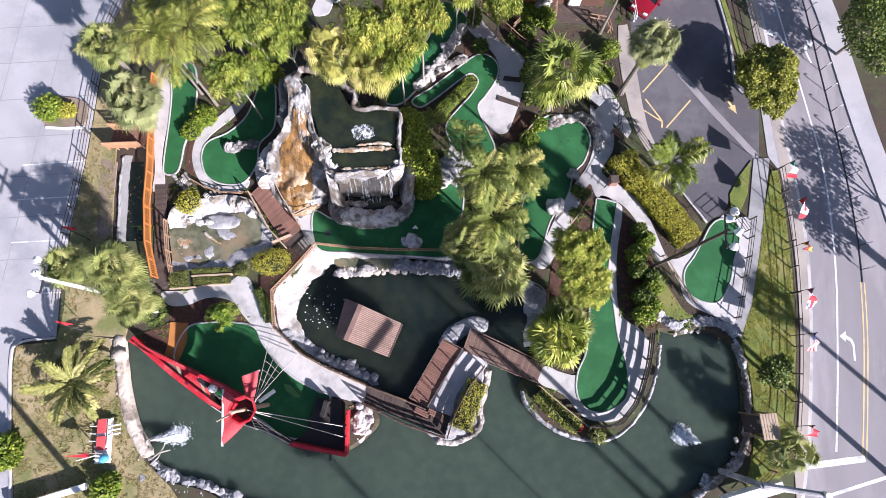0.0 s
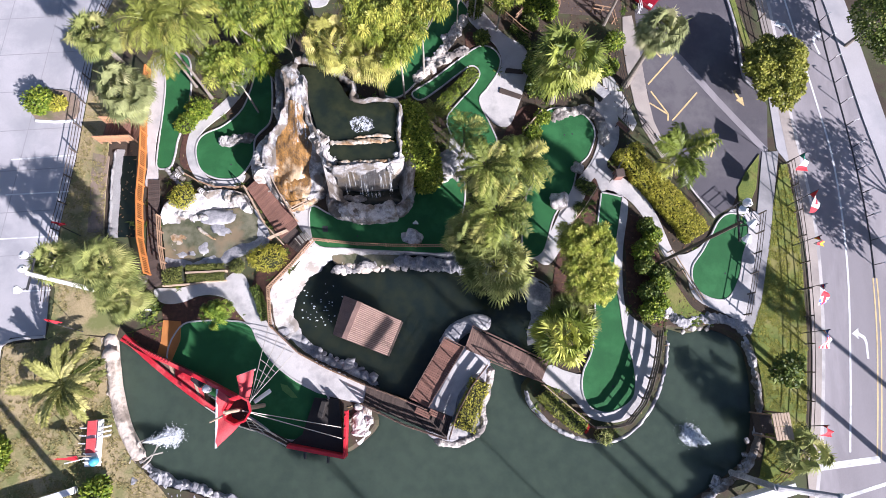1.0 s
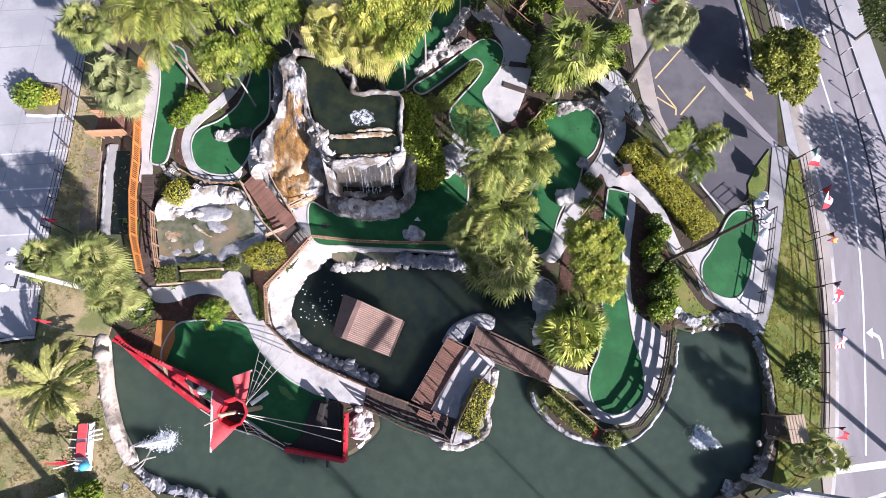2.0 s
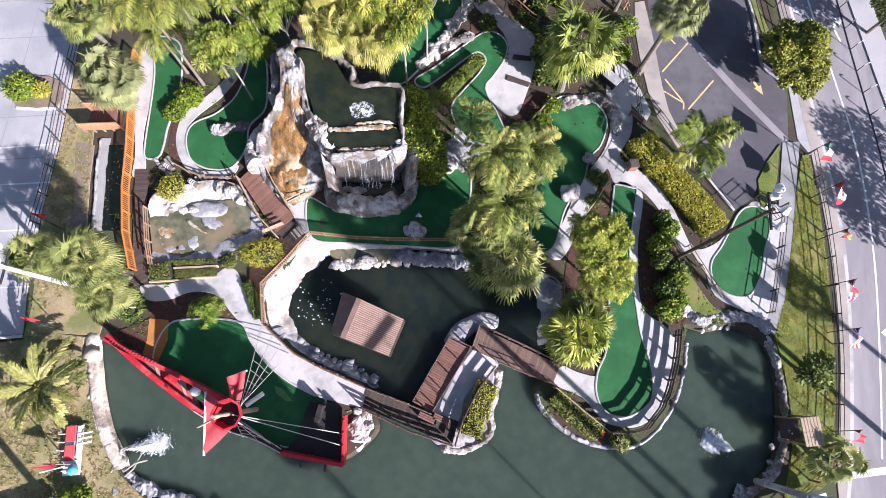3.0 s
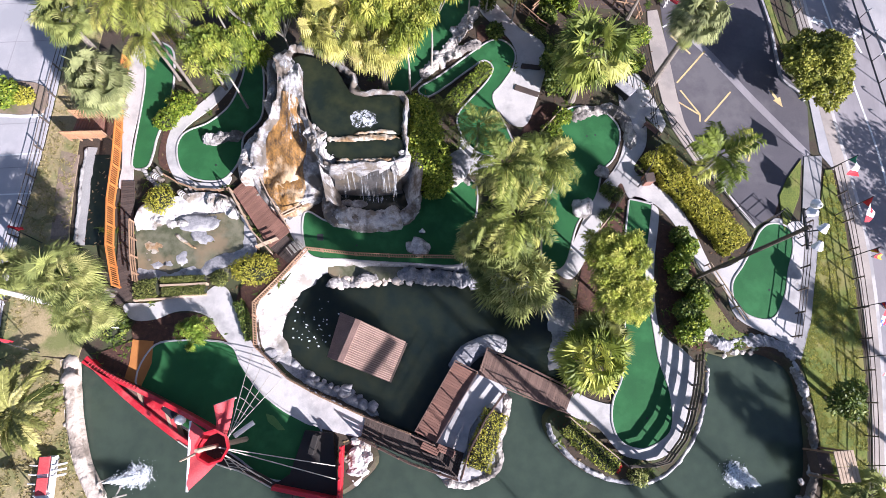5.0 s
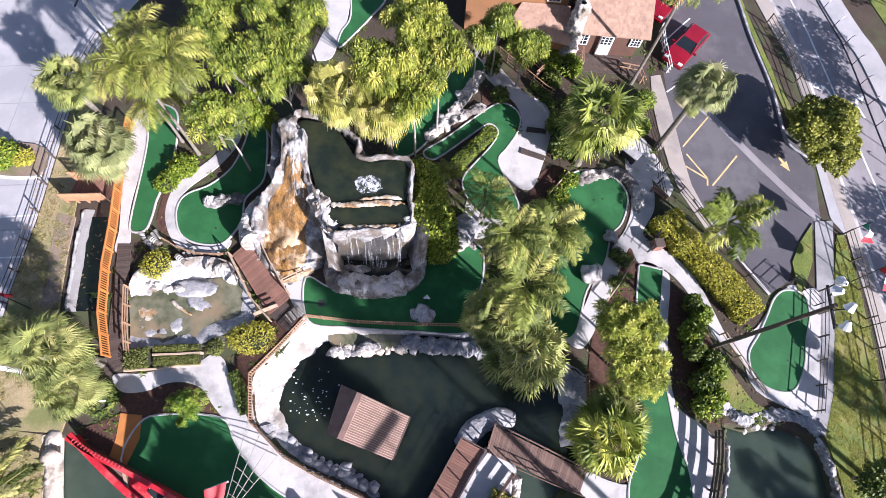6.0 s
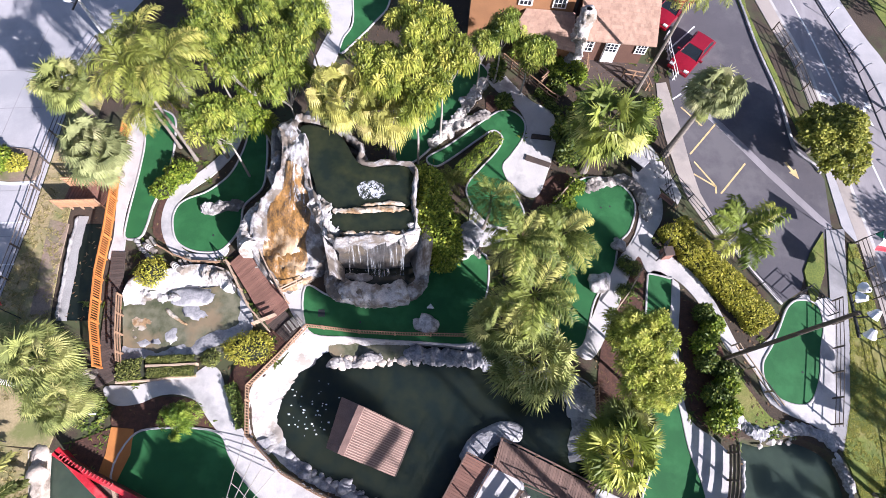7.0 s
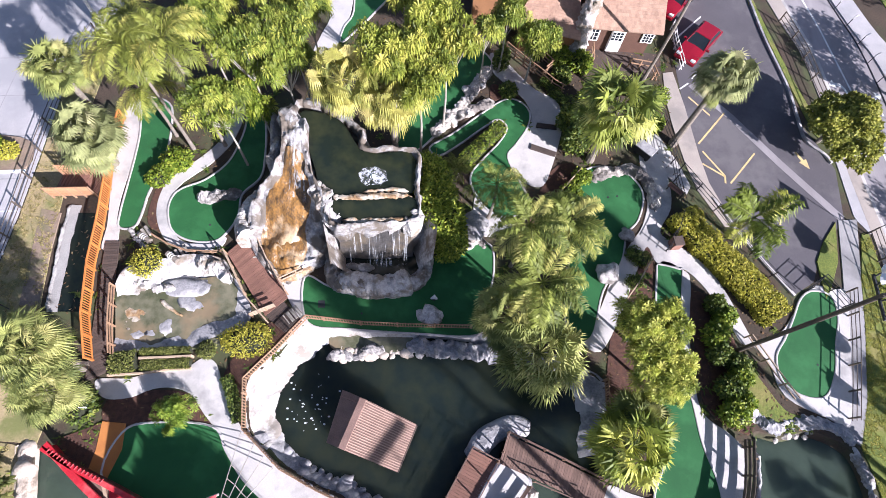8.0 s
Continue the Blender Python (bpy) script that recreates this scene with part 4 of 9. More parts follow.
# sidewalk between course and car park
slab("cart_pad", [(11.46, 24.46), (12.46, 24.18), (13.67, 21.95), (14.37, 20.21), (14.02, 19.51), (12.49, 21.14), (11.74, 22.68)], -0.05, 0.046, CONCRETE, "pale concrete pad beside the walk", "path")
slab("car_park_walk", [(13.22, 29.88), (14.01, 30.08), (14.58, 27.14), (15.26, 22.67), (15.70, 20.56), (17.04, 17.45), (16.34, 17.30), (14.80, 19.90), (14.15, 22.00), (13.55, 25.03), (13.25, 27.25)], -0.05, 0.05, PAVING, "pale concrete walk beside the car park", "path")

# ---- paths inside the course ----
PATHS = []
PATHS.append(("course_path", [(-21.07, 4.17), (-19.27, 4.39), (-17.69, 5.02), (-16.23, 5.32), (-15.49, 5.85), (-14.69, 5.60), (-13.98, 4.34), (-13.00, 2.98), (-12.16, 1.93), (-9.81, 0.28), (-7.68, -0.60), (-4.91, -1.56), (-5.08, -2.68), (-7.08, -2.48), (-8.56, -2.17), (-10.51, -1.20), (-12.15, -0.04), (-13.44, 1.10), (-13.76, 1.92), (-14.74, 2.85), (-15.65, 3.76), (-16.76, 4.05), (-17.85, 3.89), (-18.87, 3.36), (-20.03, 3.15), (-20.76, 3.44)]))
PATHS.append(("west_path", [(-24.83, 22.85), (-24.06, 22.93), (-23.31, 19.49), (-23.27, 17.72), (-23.25, 15.60), (-22.98, 13.80), (-22.72, 13.54), (-22.51, 12.08), (-23.36, 12.00), (-23.51, 13.55), (-23.96, 15.53), (-24.43, 17.60), (-24.53, 19.37), (-24.93, 21.40)]))
PATHS.append(("curved_path", [(-17.62, 23.88), (-16.90, 23.71), (-16.86, 22.26), (-17.20, 20.36), (-18.15, 18.69), (-19.04, 17.72), (-19.80, 16.78), (-20.09, 15.70), (-19.91, 14.50), (-19.36, 13.55), (-18.32, 12.87), (-16.78, 13.09), (-15.98, 13.48), (-16.02, 12.89), (-16.76, 12.32), (-18.17, 12.30), (-19.34, 12.69), (-20.13, 13.48), (-20.70, 14.62), (-20.87, 15.84), (-20.65, 17.04), (-19.88, 18.07), (-19.00, 19.04), (-18.15, 20.26), (-17.60, 21.71)]))
PATHS.append(("upper_path", [(0.14, 30.31), (1.10, 29.87), (2.41, 28.40), (3.61, 27.23), (5.15, 26.37), (5.55, 24.66), (5.33, 22.95), (4.73, 20.58), (4.15, 19.18), (2.99, 19.29), (2.00, 20.52), (1.58, 21.16), (2.23, 22.25), (3.00, 23.66), (3.31, 24.92), (2.67, 26.35), (1.39, 27.50), (0.29, 28.69)]))
PATHS.append(("north_path", [(-14.44, 37.76), (-11.42, 38.14), (-10.86, 33.28), (-11.25, 30.93), (-11.59, 28.96), (-13.04, 28.79), (-12.73, 30.76), (-12.46, 33.09)]))
PATHS.append(("green_side_path", [(11.04, 22.93), (12.44, 21.85), (12.91, 20.02), (12.80, 18.26), (11.95, 16.49), (12.93, 15.73), (14.37, 14.67), (15.61, 13.06), (16.63, 10.72), (17.05, 9.53), (16.35, 9.48), (15.54, 11.05), (14.48, 12.84), (13.22, 14.02), (11.61, 14.19), (11.01, 15.35), (10.39, 14.00), (9.60, 12.02), (8.82, 10.10), (7.67, 8.19), (6.49, 8.70), (7.07, 9.23), (7.93, 11.26), (8.79, 13.44), (9.78, 15.25), (10.81, 16.88), (11.31, 18.96), (11.03, 20.32)]))
PATHS.append(("peninsula_path", [(11.61, 14.19), (13.30, 13.89), (13.60, 12.98), (13.22, 10.04), (13.17, 7.24), (13.51, 5.13), (14.92, 4.11), (15.75, 3.05), (15.37, 1.02), (14.95, -0.62), (14.18, -1.82), (12.90, -2.67), (11.17, -2.63), (10.38, -2.10), (9.29, -1.03), (7.45, -0.29), (7.87, 0.89), (9.10, 0.55), (10.57, 0.59), (11.51, 2.91), (11.93, 6.75), (11.26, 9.88)]))
PATHS.append(("east_green_path", [(16.98, 9.53), (17.86, 8.39), (18.53, 6.48), (20.87, 5.43), (22.11, 5.22), (22.95, 8.80), (23.65, 13.16), (22.87, 13.52), (21.67, 13.64), (21.02, 12.95), (19.93, 11.61), (19.07, 10.51), (17.93, 9.81)]))
PATHS.append(("green_landing", [(-11.74, 11.02), (-10.64, 11.68), (-9.90, 8.49), (-10.45, 8.72), (-11.43, 9.95)]))
PATHS.append(("middle_path", [(-0.06, 18.76), (0.68, 19.27), (1.16, 16.75), (2.10, 16.63), (2.12, 15.81), (0.49, 15.05), (-0.21, 15.79), (-0.45, 17.43)]))
for name, o in PATHS:
    slab(name, curve(o, 4), -0.05, 0.06, CONCRETE, "pale concrete footpath with darker stains", "path")


# ---- putting greens ----
def putting_green(o, label="dark green putting turf with a pale concrete edging", z=0.075, edge=True, orange=None):
    o = curve(o, 5)
    if area(o) < 0:
        o = o[::-1]
    t = thing("putting_green", label, "putting green", group="putting greens", kind="structure")
    part("turf", Shape().prism(o, -0.04, z, 0.01), TURF, t)
    if edge:
        outer = inset(o, -0.11)
        inner = inset(o, 0.0)
        s = Shape().loft([[(x, y, -0.04) for x, y in outer], [(x, y, z + 0.03) for x, y in outer], [(x, y, z + 0.045) for x, y in inset(o, -0.05)], [(x, y, z + 0.03) for x, y in inset(o, 0.005)], [(x, y, z - 0.03) for x, y in inset(o, 0.006)]], True)
        part("edging", s, CONCRETE, t, "pale concrete edging")
    return t


SHIP_GREEN = [(-18.75, 1.46), (-17.13, 2.10), (-14.10, 2.15), (-13.08, 0.98), (-11.84, -0.37), (-10.22, -1.46), (-8.48, -2.20), (-7.53, -2.62), (-7.99, -5.03), (-10.23, -5.42), (-12.54, -4.25), (-15.41, -3.09), (-19.00, -1.02)]
GREENS = []
GREENS.append(SHIP_GREEN)
GREENS.append([(-23.93, 23.29), (-22.22, 23.13), (-21.59, 21.29), (-21.34, 19.25), (-21.40, 17.48), (-21.64, 15.97), (-21.65, 14.53), (-21.85, 13.63), (-22.68, 13.55), (-22.91, 14.61), (-23.04, 16.46), (-23.17, 18.39), (-23.39, 20.40)])
GREENS.append([(-16.68, 23.25), (-15.92, 23.82), (-15.17, 21.73), (-14.78, 19.48), (-14.76, 17.93), (-15.66, 16.56), (-15.59, 14.92), (-16.17, 13.54), (-16.88, 13.08), (-18.20, 13.07), (-19.35, 13.63), (-19.95, 14.90), (-19.97, 15.92), (-19.49, 16.60), (-18.20, 17.37), (-17.04, 18.80), (-16.58, 20.65), (-16.50, 22.07)])
GREENS.append([(-10.52, 11.24), (-8.90, 10.72), (-6.62, 10.56), (-4.04, 10.87), (-3.16, 12.75), (-2.50, 13.38), (0.51, 14.57), (1.03, 12.75), (0.64, 10.31), (0.27, 8.62), (-3.28, 8.38), (-7.33, 8.30), (-9.87, 8.49)])
GREENS.append([(6.75, 20.19), (7.70, 20.97), (9.35, 20.97), (10.52, 20.14), (10.94, 18.97), (10.48, 17.21), (9.66, 16.12), (9.18, 14.11), (7.92, 12.01), (7.11, 9.07), (5.71, 9.04), (5.78, 13.19), (6.27, 14.52), (6.45, 16.74), (6.61, 18.79)])
GREENS.append([(11.56, 13.84), (11.69, 14.11), (12.94, 13.91), (13.09, 13.66), (12.68, 10.41), (12.52, 7.97), (12.91, 5.66), (13.24, 3.42), (13.90, 1.34), (13.97, -0.51), (13.43, -1.39), (12.19, -2.04), (10.96, -1.82), (10.35, -0.85), (10.38, 0.57), (10.98, 2.14), (11.14, 4.38), (11.24, 7.48), (11.26, 10.70)])
GREENS.append([(21.44, 13.20), (22.54, 12.95), (22.68, 11.62), (22.18, 9.94), (21.82, 8.31), (20.97, 6.75), (19.69, 6.61), (18.58, 7.34), (18.42, 8.76), (19.20, 10.03), (19.91, 11.32), (20.60, 12.62)])
GREENS.append([(-2.05, 30.88), (0.17, 29.60), (-0.51, 27.81), (-2.37, 24.30), (-4.32, 21.38), (-5.57, 20.97), (-6.13, 21.75), (-5.02, 24.51), (-3.59, 26.94)])
GREENS.append([(-3.66, 21.45), (-2.25, 22.63), (-0.43, 24.42), (1.35, 26.00), (2.47, 25.92), (3.14, 25.05), (2.96, 23.75), (2.22, 22.34), (1.66, 21.17), (2.69, 19.04), (3.21, 17.58), (1.91, 16.61), (0.47, 17.10), (-0.51, 18.50), (-0.68, 19.58), (0.03, 20.78), (1.26, 22.53), (1.63, 23.71), (0.88, 24.31), (-0.21, 23.42), (-1.72, 21.93), (-2.99, 20.92)])
GREENS.append([(-11.10, 38.18), (-8.46, 38.52), (-8.11, 35.42), (-8.99, 33.51), (-9.88, 31.95), (-11.13, 30.11), (-11.12, 31.51), (-10.60, 33.32)])
for o in GREENS:
    putting_green(o)

# ---- rock work ----
def resample(line, n):
    """n places at even steps along a line."""
    seg = [(Vector(b) - Vector(a)).length for a, b in zip(line, line[1:])]
    total, out = sum(seg), []
    for k in range(n):
        d = total * k / (n - 1)
        i = 0
        while i < len(seg) - 1 and d > seg[i]:
            d -= seg[i]
            i += 1
        out.append(tuple(Vector(line[i]).lerp(Vector(line[i + 1]), min(1.0, d / max(seg[i], 1e-6)))))
    return out


def rough_bank(name, outer, inner, z0, z1, material, label, amount=0.12, steps=7, seed=1, n=90):
    """A lumpy sloping bank between two lines."""
    o, i = resample(curve(outer, 4, False), n), resample(curve(inner, 4, False), n)
    rows = []
    for k in range(steps):
        f = k / (steps - 1)
        row = []
        for a, b in zip(o, i):
            p = Vector(a).lerp(Vector(b), f)
            w = amount * (1 if 0 < k else 0)
            d = noise.noise(Vector((p.x * 1.1, p.y * 1.1, seed))) + 0.6 * noise.noise(Vector((p.x * 3.1, p.y * 3.1, seed + 4)))
            row.append((p.x + w * 0.5 * d, p.y + w * 0.5 * d, z0 + (z1 - z0) * f ** 1.3 + w * d))
        rows.append(row)
    return structure(name, Shape().loft(rows), material, label, "rock bank", smooth=True)


def terrace(name, top, z, spread, material, label, seed=1, rim=0.22, lumps=0.22, base=0.0):
    """A rocky plinth: rough sides that widen down to the ground, a raised lumpy rim."""
    o = curve(top, 12)
    if area(o) < 0:
        o = o[::-1]
    rows = []
    for f, off in ((0.0, spread), (0.25, spread * 0.85), (0.5, spread * 0.55), (0.75, spread * 0.3), (0.97, 0.1), (1.06, -0.02), (1.0, -rim), (0.8, -rim - 0.1)):
        row = []
        for x, y in (inset(o, -off)):
            q = Vector((x * 1.0, y * 1.0, f * 2.5 + seed))
            d = noise.noise(q * 1.1) + 0.6 * noise.noise(q * 2.7) + 0.4 * noise.noise(q * 6)
            row.append((x + lumps * d * (1 if f < 1 else 0.5), y + lumps * 0.8 * d, max(base - 0.1, base + (z - base) * f + lumps * 0.6 * d * (0.3 if f > 0.9 else 1))))
        rows.append(row)
    return structure(name, Shape().loft(rows, True), material, label, "rock", smooth=True)


def pool(name, outline, z, material, label):
    o = curve(outline, 5)
    return structure(name, Shape().add([(x, y, z) for x, y in o], [tuple(range(len(o)))]), material, label, "water")


def boulder(x, y, size, seed, z=0.05, material=None, label="pale boulder beside the putting green"):
    s = rough_ball(seed, 3, 0.75, 0.5)
    s.v = [(a * size, b * size, (c + 0.25) * size) for a, b, c in s.v]
    ob = single("boulder", s, material or ROCK, label, "boulder", "boulders", smooth=True)
    ob.matrix_basis = pose(x, y, z)
    return ob



def ridge(name, line, z, width, height, material, label, seed=1, rough=0.5, foot=0.3, bend=4, knobs=1.0):
    """A lumpy wall of sprayed rock along a line: uneven in width and height, knobbly all over, with rounded shoulders."""
    line = curve(line, bend, False)
    n = max(16, int(sum((Vector(b) - Vector(a)).length for a, b in zip(line, line[1:])) / 0.11))
    pts = resample(line, n)
    off = Vector((seed * 3.7, seed * 1.3, seed * 2.1))
    knob = min(0.16, 0.12 * width + 0.08 * height) * (0.5 + rough) * knobs
    rows = []
    for k, (x, y) in enumerate(pts):
        a, b = Vector(pts[max(0, k - 1)]), Vector(pts[min(n - 1, k + 1)])
        d = (b - a).normalized()
        end = min(1.0, 0.25 + 0.25 * min(k, n - 1 - k))
        c = Vector((x, y, 0)) * 0.9 + off
        tall = 1 + rough * (0.75 * noise.noise(c) + 0.35 * noise.noise(c * 2.6))
        wide = 1 + 0.45 * rough * noise.noise(c * 1.2 + Vector((9, 4, 2)))
        row = [(x - d.y * width * 0.5 * end * wide, y + d.x * width * 0.5 * end * wide, z - height * foot)]
        for j in range(13):
            w = math.pi * j / 12
            u, v = -math.cos(w), math.sin(w) ** 0.6
            m = width * 0.5 * u * end * wide
            p = Vector((x + d.y * m, y - d.x * m, z + height * v * tall * end))
            q = p * 1.9 + off
            g = noise.noise(q) + 0.7 * noise.noise(q * 2.3) + 0.45 * noise.noise(q * 5.1)
            push = knob * g * (0.3 + 0.7 * end)
            row.append((p.x + d.y * u * push, p.y - d.x * u * push, p.z + v * push))
        row.append((x + d.y * width * 0.5 * end * wide, y - d.x * width * 0.5 * end * wide, z - height * foot))
        rows.append(row)
    return structure(name, Shape().loft(rows), material, label, "rock wall", smooth=False)


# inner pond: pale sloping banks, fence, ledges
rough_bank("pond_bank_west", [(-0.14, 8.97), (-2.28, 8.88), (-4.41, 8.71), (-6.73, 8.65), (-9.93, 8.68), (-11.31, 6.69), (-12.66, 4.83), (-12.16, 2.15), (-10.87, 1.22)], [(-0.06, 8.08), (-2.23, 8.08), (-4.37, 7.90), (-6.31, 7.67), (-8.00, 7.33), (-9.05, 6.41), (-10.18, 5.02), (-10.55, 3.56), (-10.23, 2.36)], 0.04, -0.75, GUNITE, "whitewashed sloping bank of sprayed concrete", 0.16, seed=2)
# grey rock instead of white gunite here puts the bank's shade into colour
rough_bank("pond_bank_south", [(-11.89, 1.80), (-9.81, 0.25), (-7.79, -0.60), (-5.22, -1.44), (-4.26, -1.96)], [(-10.24, 2.44), (-9.06, 1.33), (-7.25, 0.07), (-5.37, -0.81), (-4.23, -1.73)], 0.04, -0.75, GREYROCK, "rocky bank with its shade painted as grey colour", 0.16, seed=3)
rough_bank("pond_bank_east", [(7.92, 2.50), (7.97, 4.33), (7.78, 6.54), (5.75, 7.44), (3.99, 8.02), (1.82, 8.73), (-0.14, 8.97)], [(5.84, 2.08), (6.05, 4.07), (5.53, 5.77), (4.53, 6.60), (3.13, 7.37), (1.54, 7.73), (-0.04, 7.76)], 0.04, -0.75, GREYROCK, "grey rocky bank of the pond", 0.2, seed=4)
ridge("pond_ledge", [(-8.58, 6.50), (-7.76, 6.81), (-6.79, 6.84), (-6.06, 7.22), (-5.15, 7.17)], -0.6, 0.55, 0.42, ROCK, "uneven pale rock ledge at the pond edge", 5, 0.9)
ridge("pond_ledge", [(-3.95, 7.67), (-2.39, 7.71), (-0.43, 7.67), (1.93, 7.57), (3.92, 6.93)], -0.6, 1.0, 0.5, GREYROCK, "grey rock ledge below the fence", 6, 0.9)
structure("pond_shelf", Shape().prism(curve([(-8.42, 8.00), (-6.04, 8.11), (-3.73, 8.29), (-3.63, 7.56), (-4.92, 7.16), (-6.35, 6.98), (-7.65, 7.02), (-8.39, 7.19)], 3), -0.9, -0.47), SHALLOW, "shallow olive water over a rock shelf", "water")
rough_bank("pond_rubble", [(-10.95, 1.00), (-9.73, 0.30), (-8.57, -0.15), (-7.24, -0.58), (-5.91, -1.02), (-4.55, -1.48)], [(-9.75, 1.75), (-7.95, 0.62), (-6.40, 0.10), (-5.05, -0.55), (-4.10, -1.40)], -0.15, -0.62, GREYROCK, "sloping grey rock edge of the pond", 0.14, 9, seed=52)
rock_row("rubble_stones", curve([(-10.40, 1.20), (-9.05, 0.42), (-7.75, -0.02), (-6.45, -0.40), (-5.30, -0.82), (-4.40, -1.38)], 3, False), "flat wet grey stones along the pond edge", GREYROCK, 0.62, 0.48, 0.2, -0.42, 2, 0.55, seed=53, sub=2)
rock_row("shelf_stones", [(-8.21, 6.97), (-6.89, 6.78), (-5.64, 7.17), (-4.47, 7.04), (-3.50, 7.41)], "low tan stones at the edge of the shelf", TANROCK, 0.42, 0.5, 0.22, -0.56, 2, 0.4, seed=51, sub=2)
rock_row("ledge_rocks", [(-7.74, 6.65), (-6.20, 6.77), (-4.31, 7.36), (-1.59, 7.58)], "pale rocks along the pond edge", ROCK, 0.45, 0.55, 0.3, -0.6, 1, 0.5, seed=5, sub=2)
ridge("islet_rock", [(0.40, 1.44), (0.89, 2.52), (1.79, 3.27), (2.84, 3.58), (3.51, 3.18)], -0.62, 1.3, 0.5, GREYROCK, "smooth grey rock islet at the foot of the bridge", 7, 0.2, knobs=0.35)
PONDFENCE = [(-0.14, 8.93), (-4.01, 8.67), (-6.73, 8.57), (-9.93, 8.68), (-11.31, 6.69), (-12.74, 4.82), (-12.20, 2.15), (-9.82, 0.32), (-7.80, -0.53), (-5.03, -1.46), (-2.06, -2.28)]
rail_fence("pond_fence", PONDFENCE, "orange-brown picket fence round the pond", RAILWOOD, RAILWOOD, 0.9, 2.2, (0.9, 0.2), 0.09, 0.05, 0.06, 0.16, picket_h=0.82)
rail_fence("pond_fence", [(7.82, 6.51), (7.89, 4.13), (7.88, 2.64)], "orange-brown picket fence beside the pond", RAILWOOD, RAILWOOD, 0.9, 1.2, (0.9, 0.2), 0.09, 0.05, 0.06, 0.16, picket_h=0.82)


# duck house on the pond
def duck_house():
    t = thing("duck_house", "floating duck house with a rust-brown batten roof", "duck house")
    c = [Vector(p) for p in [(-7.12, 4.62), (-2.87, 3.15), (-3.65, 0.66), (-7.58, 1.82)]]
    a, b, d, e = c
    r0, r1 = a.lerp(b, 0.30), e.lerp(d, 0.24)
    zr, ze = 1.6, 0.72
    up = lambda p, z: (p.x, p.y, z)
    for name, q in (("roof_slope", (up(r0, zr), up(b, ze), up(d, ze), up(r1, zr))), ("roof_slope", (up(a, 0.95), up(r0, zr), up(r1, zr), up(e, 0.95)))):
        low = [(x, y, z - 0.06) for x, y, z in q]
        part(name, Shape().add(list(q) + low, [(0, 1, 2, 3), (7, 6, 5, 4), (0, 4, 5, 1), (1, 5, 6, 2), (2, 6, 7, 3), (3, 7, 4, 0)]), DUCKROOF, t)
    n = 21
    for i in range(n):
        f = (i + 0.5) / n
        p, q = Vector(up(r0, zr)).lerp(Vector(up(r1, zr)), f), Vector(up(b, ze)).lerp(Vector(up(d, ze)), f)
        part("batten", Shape().tube([p + Vector((0, 0, 0.02)), q + Vector((0, 0, 0.02))], 0.032, 4), DUCKRIB, t)
    for i in range(4):
        f = (i + 0.5) / 4
        p, q = Vector(up(a, 0.95)).lerp(Vector(up(e, 0.95)), f), Vector(up(r0, zr)).lerp(Vector(up(r1, zr)), f)
        part("batten", Shape().tube([p + Vector((0, 0, 0.02)), q + Vector((0, 0, 0.02))], 0.03, 4), DUCKROOF, t)
    part("ridge_cap", Shape().prism(band([tuple(r0), tuple(r1)], 0.2), zr - 0.04, zr + 0.05, 0.03), DUCKROOF, t)
    ctr = (a + b + d + e) / 4
    body = [tuple(ctr + (p - ctr) * 0.86) for p in c]
    part("wall", Shape().prism(body, WATER_Z - 0.1, 0.70), DARKBOARD, t)
    part("raft", Shape().prism([tuple(ctr + (p - ctr) * 1.02) for p in c], WATER_Z - 0.15, WATER_Z + 0.15, 0.02), DARKBOARD, t)
    return t


duck_house()

# island with its path, decks and footbridges
ISLAND = curve([(1.70, 1.73), (2.68, 1.44), (3.67, 0.86), (3.56, 0.06), (3.48, -1.29), (3.13, -2.87), (3.30, -3.54), (2.57, -4.43), (1.36, -4.92), (-0.07, -4.69), (-0.66, -3.99), (-0.59, -2.69), (0.51, -0.45)], 4)
slab("island", ISLAND, -1.6, 0.02, GREYROCK, "low rocky island under the path", "island", 0.2)
slab("island_path", curve([(1.70, 1.54), (3.51, 0.85), (2.54, -0.30), (1.54, -1.71), (1.24, -3.17), (-0.48, -2.68)], 3), -0.05, 0.11, CONCRETE, "pale concrete path on the island", "path")
ridge("island_rim", [(3.69, 0.58), (3.62, -0.93), (3.26, -2.52), (3.39, -3.54), (2.65, -4.44), (1.37, -4.96), (0.04, -4.79)], -0.5, 0.55, 0.55, CREAMROCK, "pale uneven rock rim of the island", 8, 0.6, 1.5)
deck("viewing_deck", *[(0.29, 2.17), (-1.82, -2.16)], *[(1.70, 1.58), (-0.55, -2.72)], REDBOARD, "red-brown boarded viewing deck over the pond", 0.12)
deck("footbridge", *[(-4.91, -1.48), (1.24, -3.14)], *[(-5.06, -2.74), (0.94, -4.60)], DARKBOARD, "dark boarded footbridge over the water", 0.14, 0.15)
deck("footbridge", *[(2.24, 3.09), (7.81, 0.92)], *[(1.85, 1.52), (7.36, -0.33)], BOARD, "brown boarded footbridge over the water", 0.14, 0.15)
BOARDED = ((-5.06, -2.74), (3.39, 0.48))
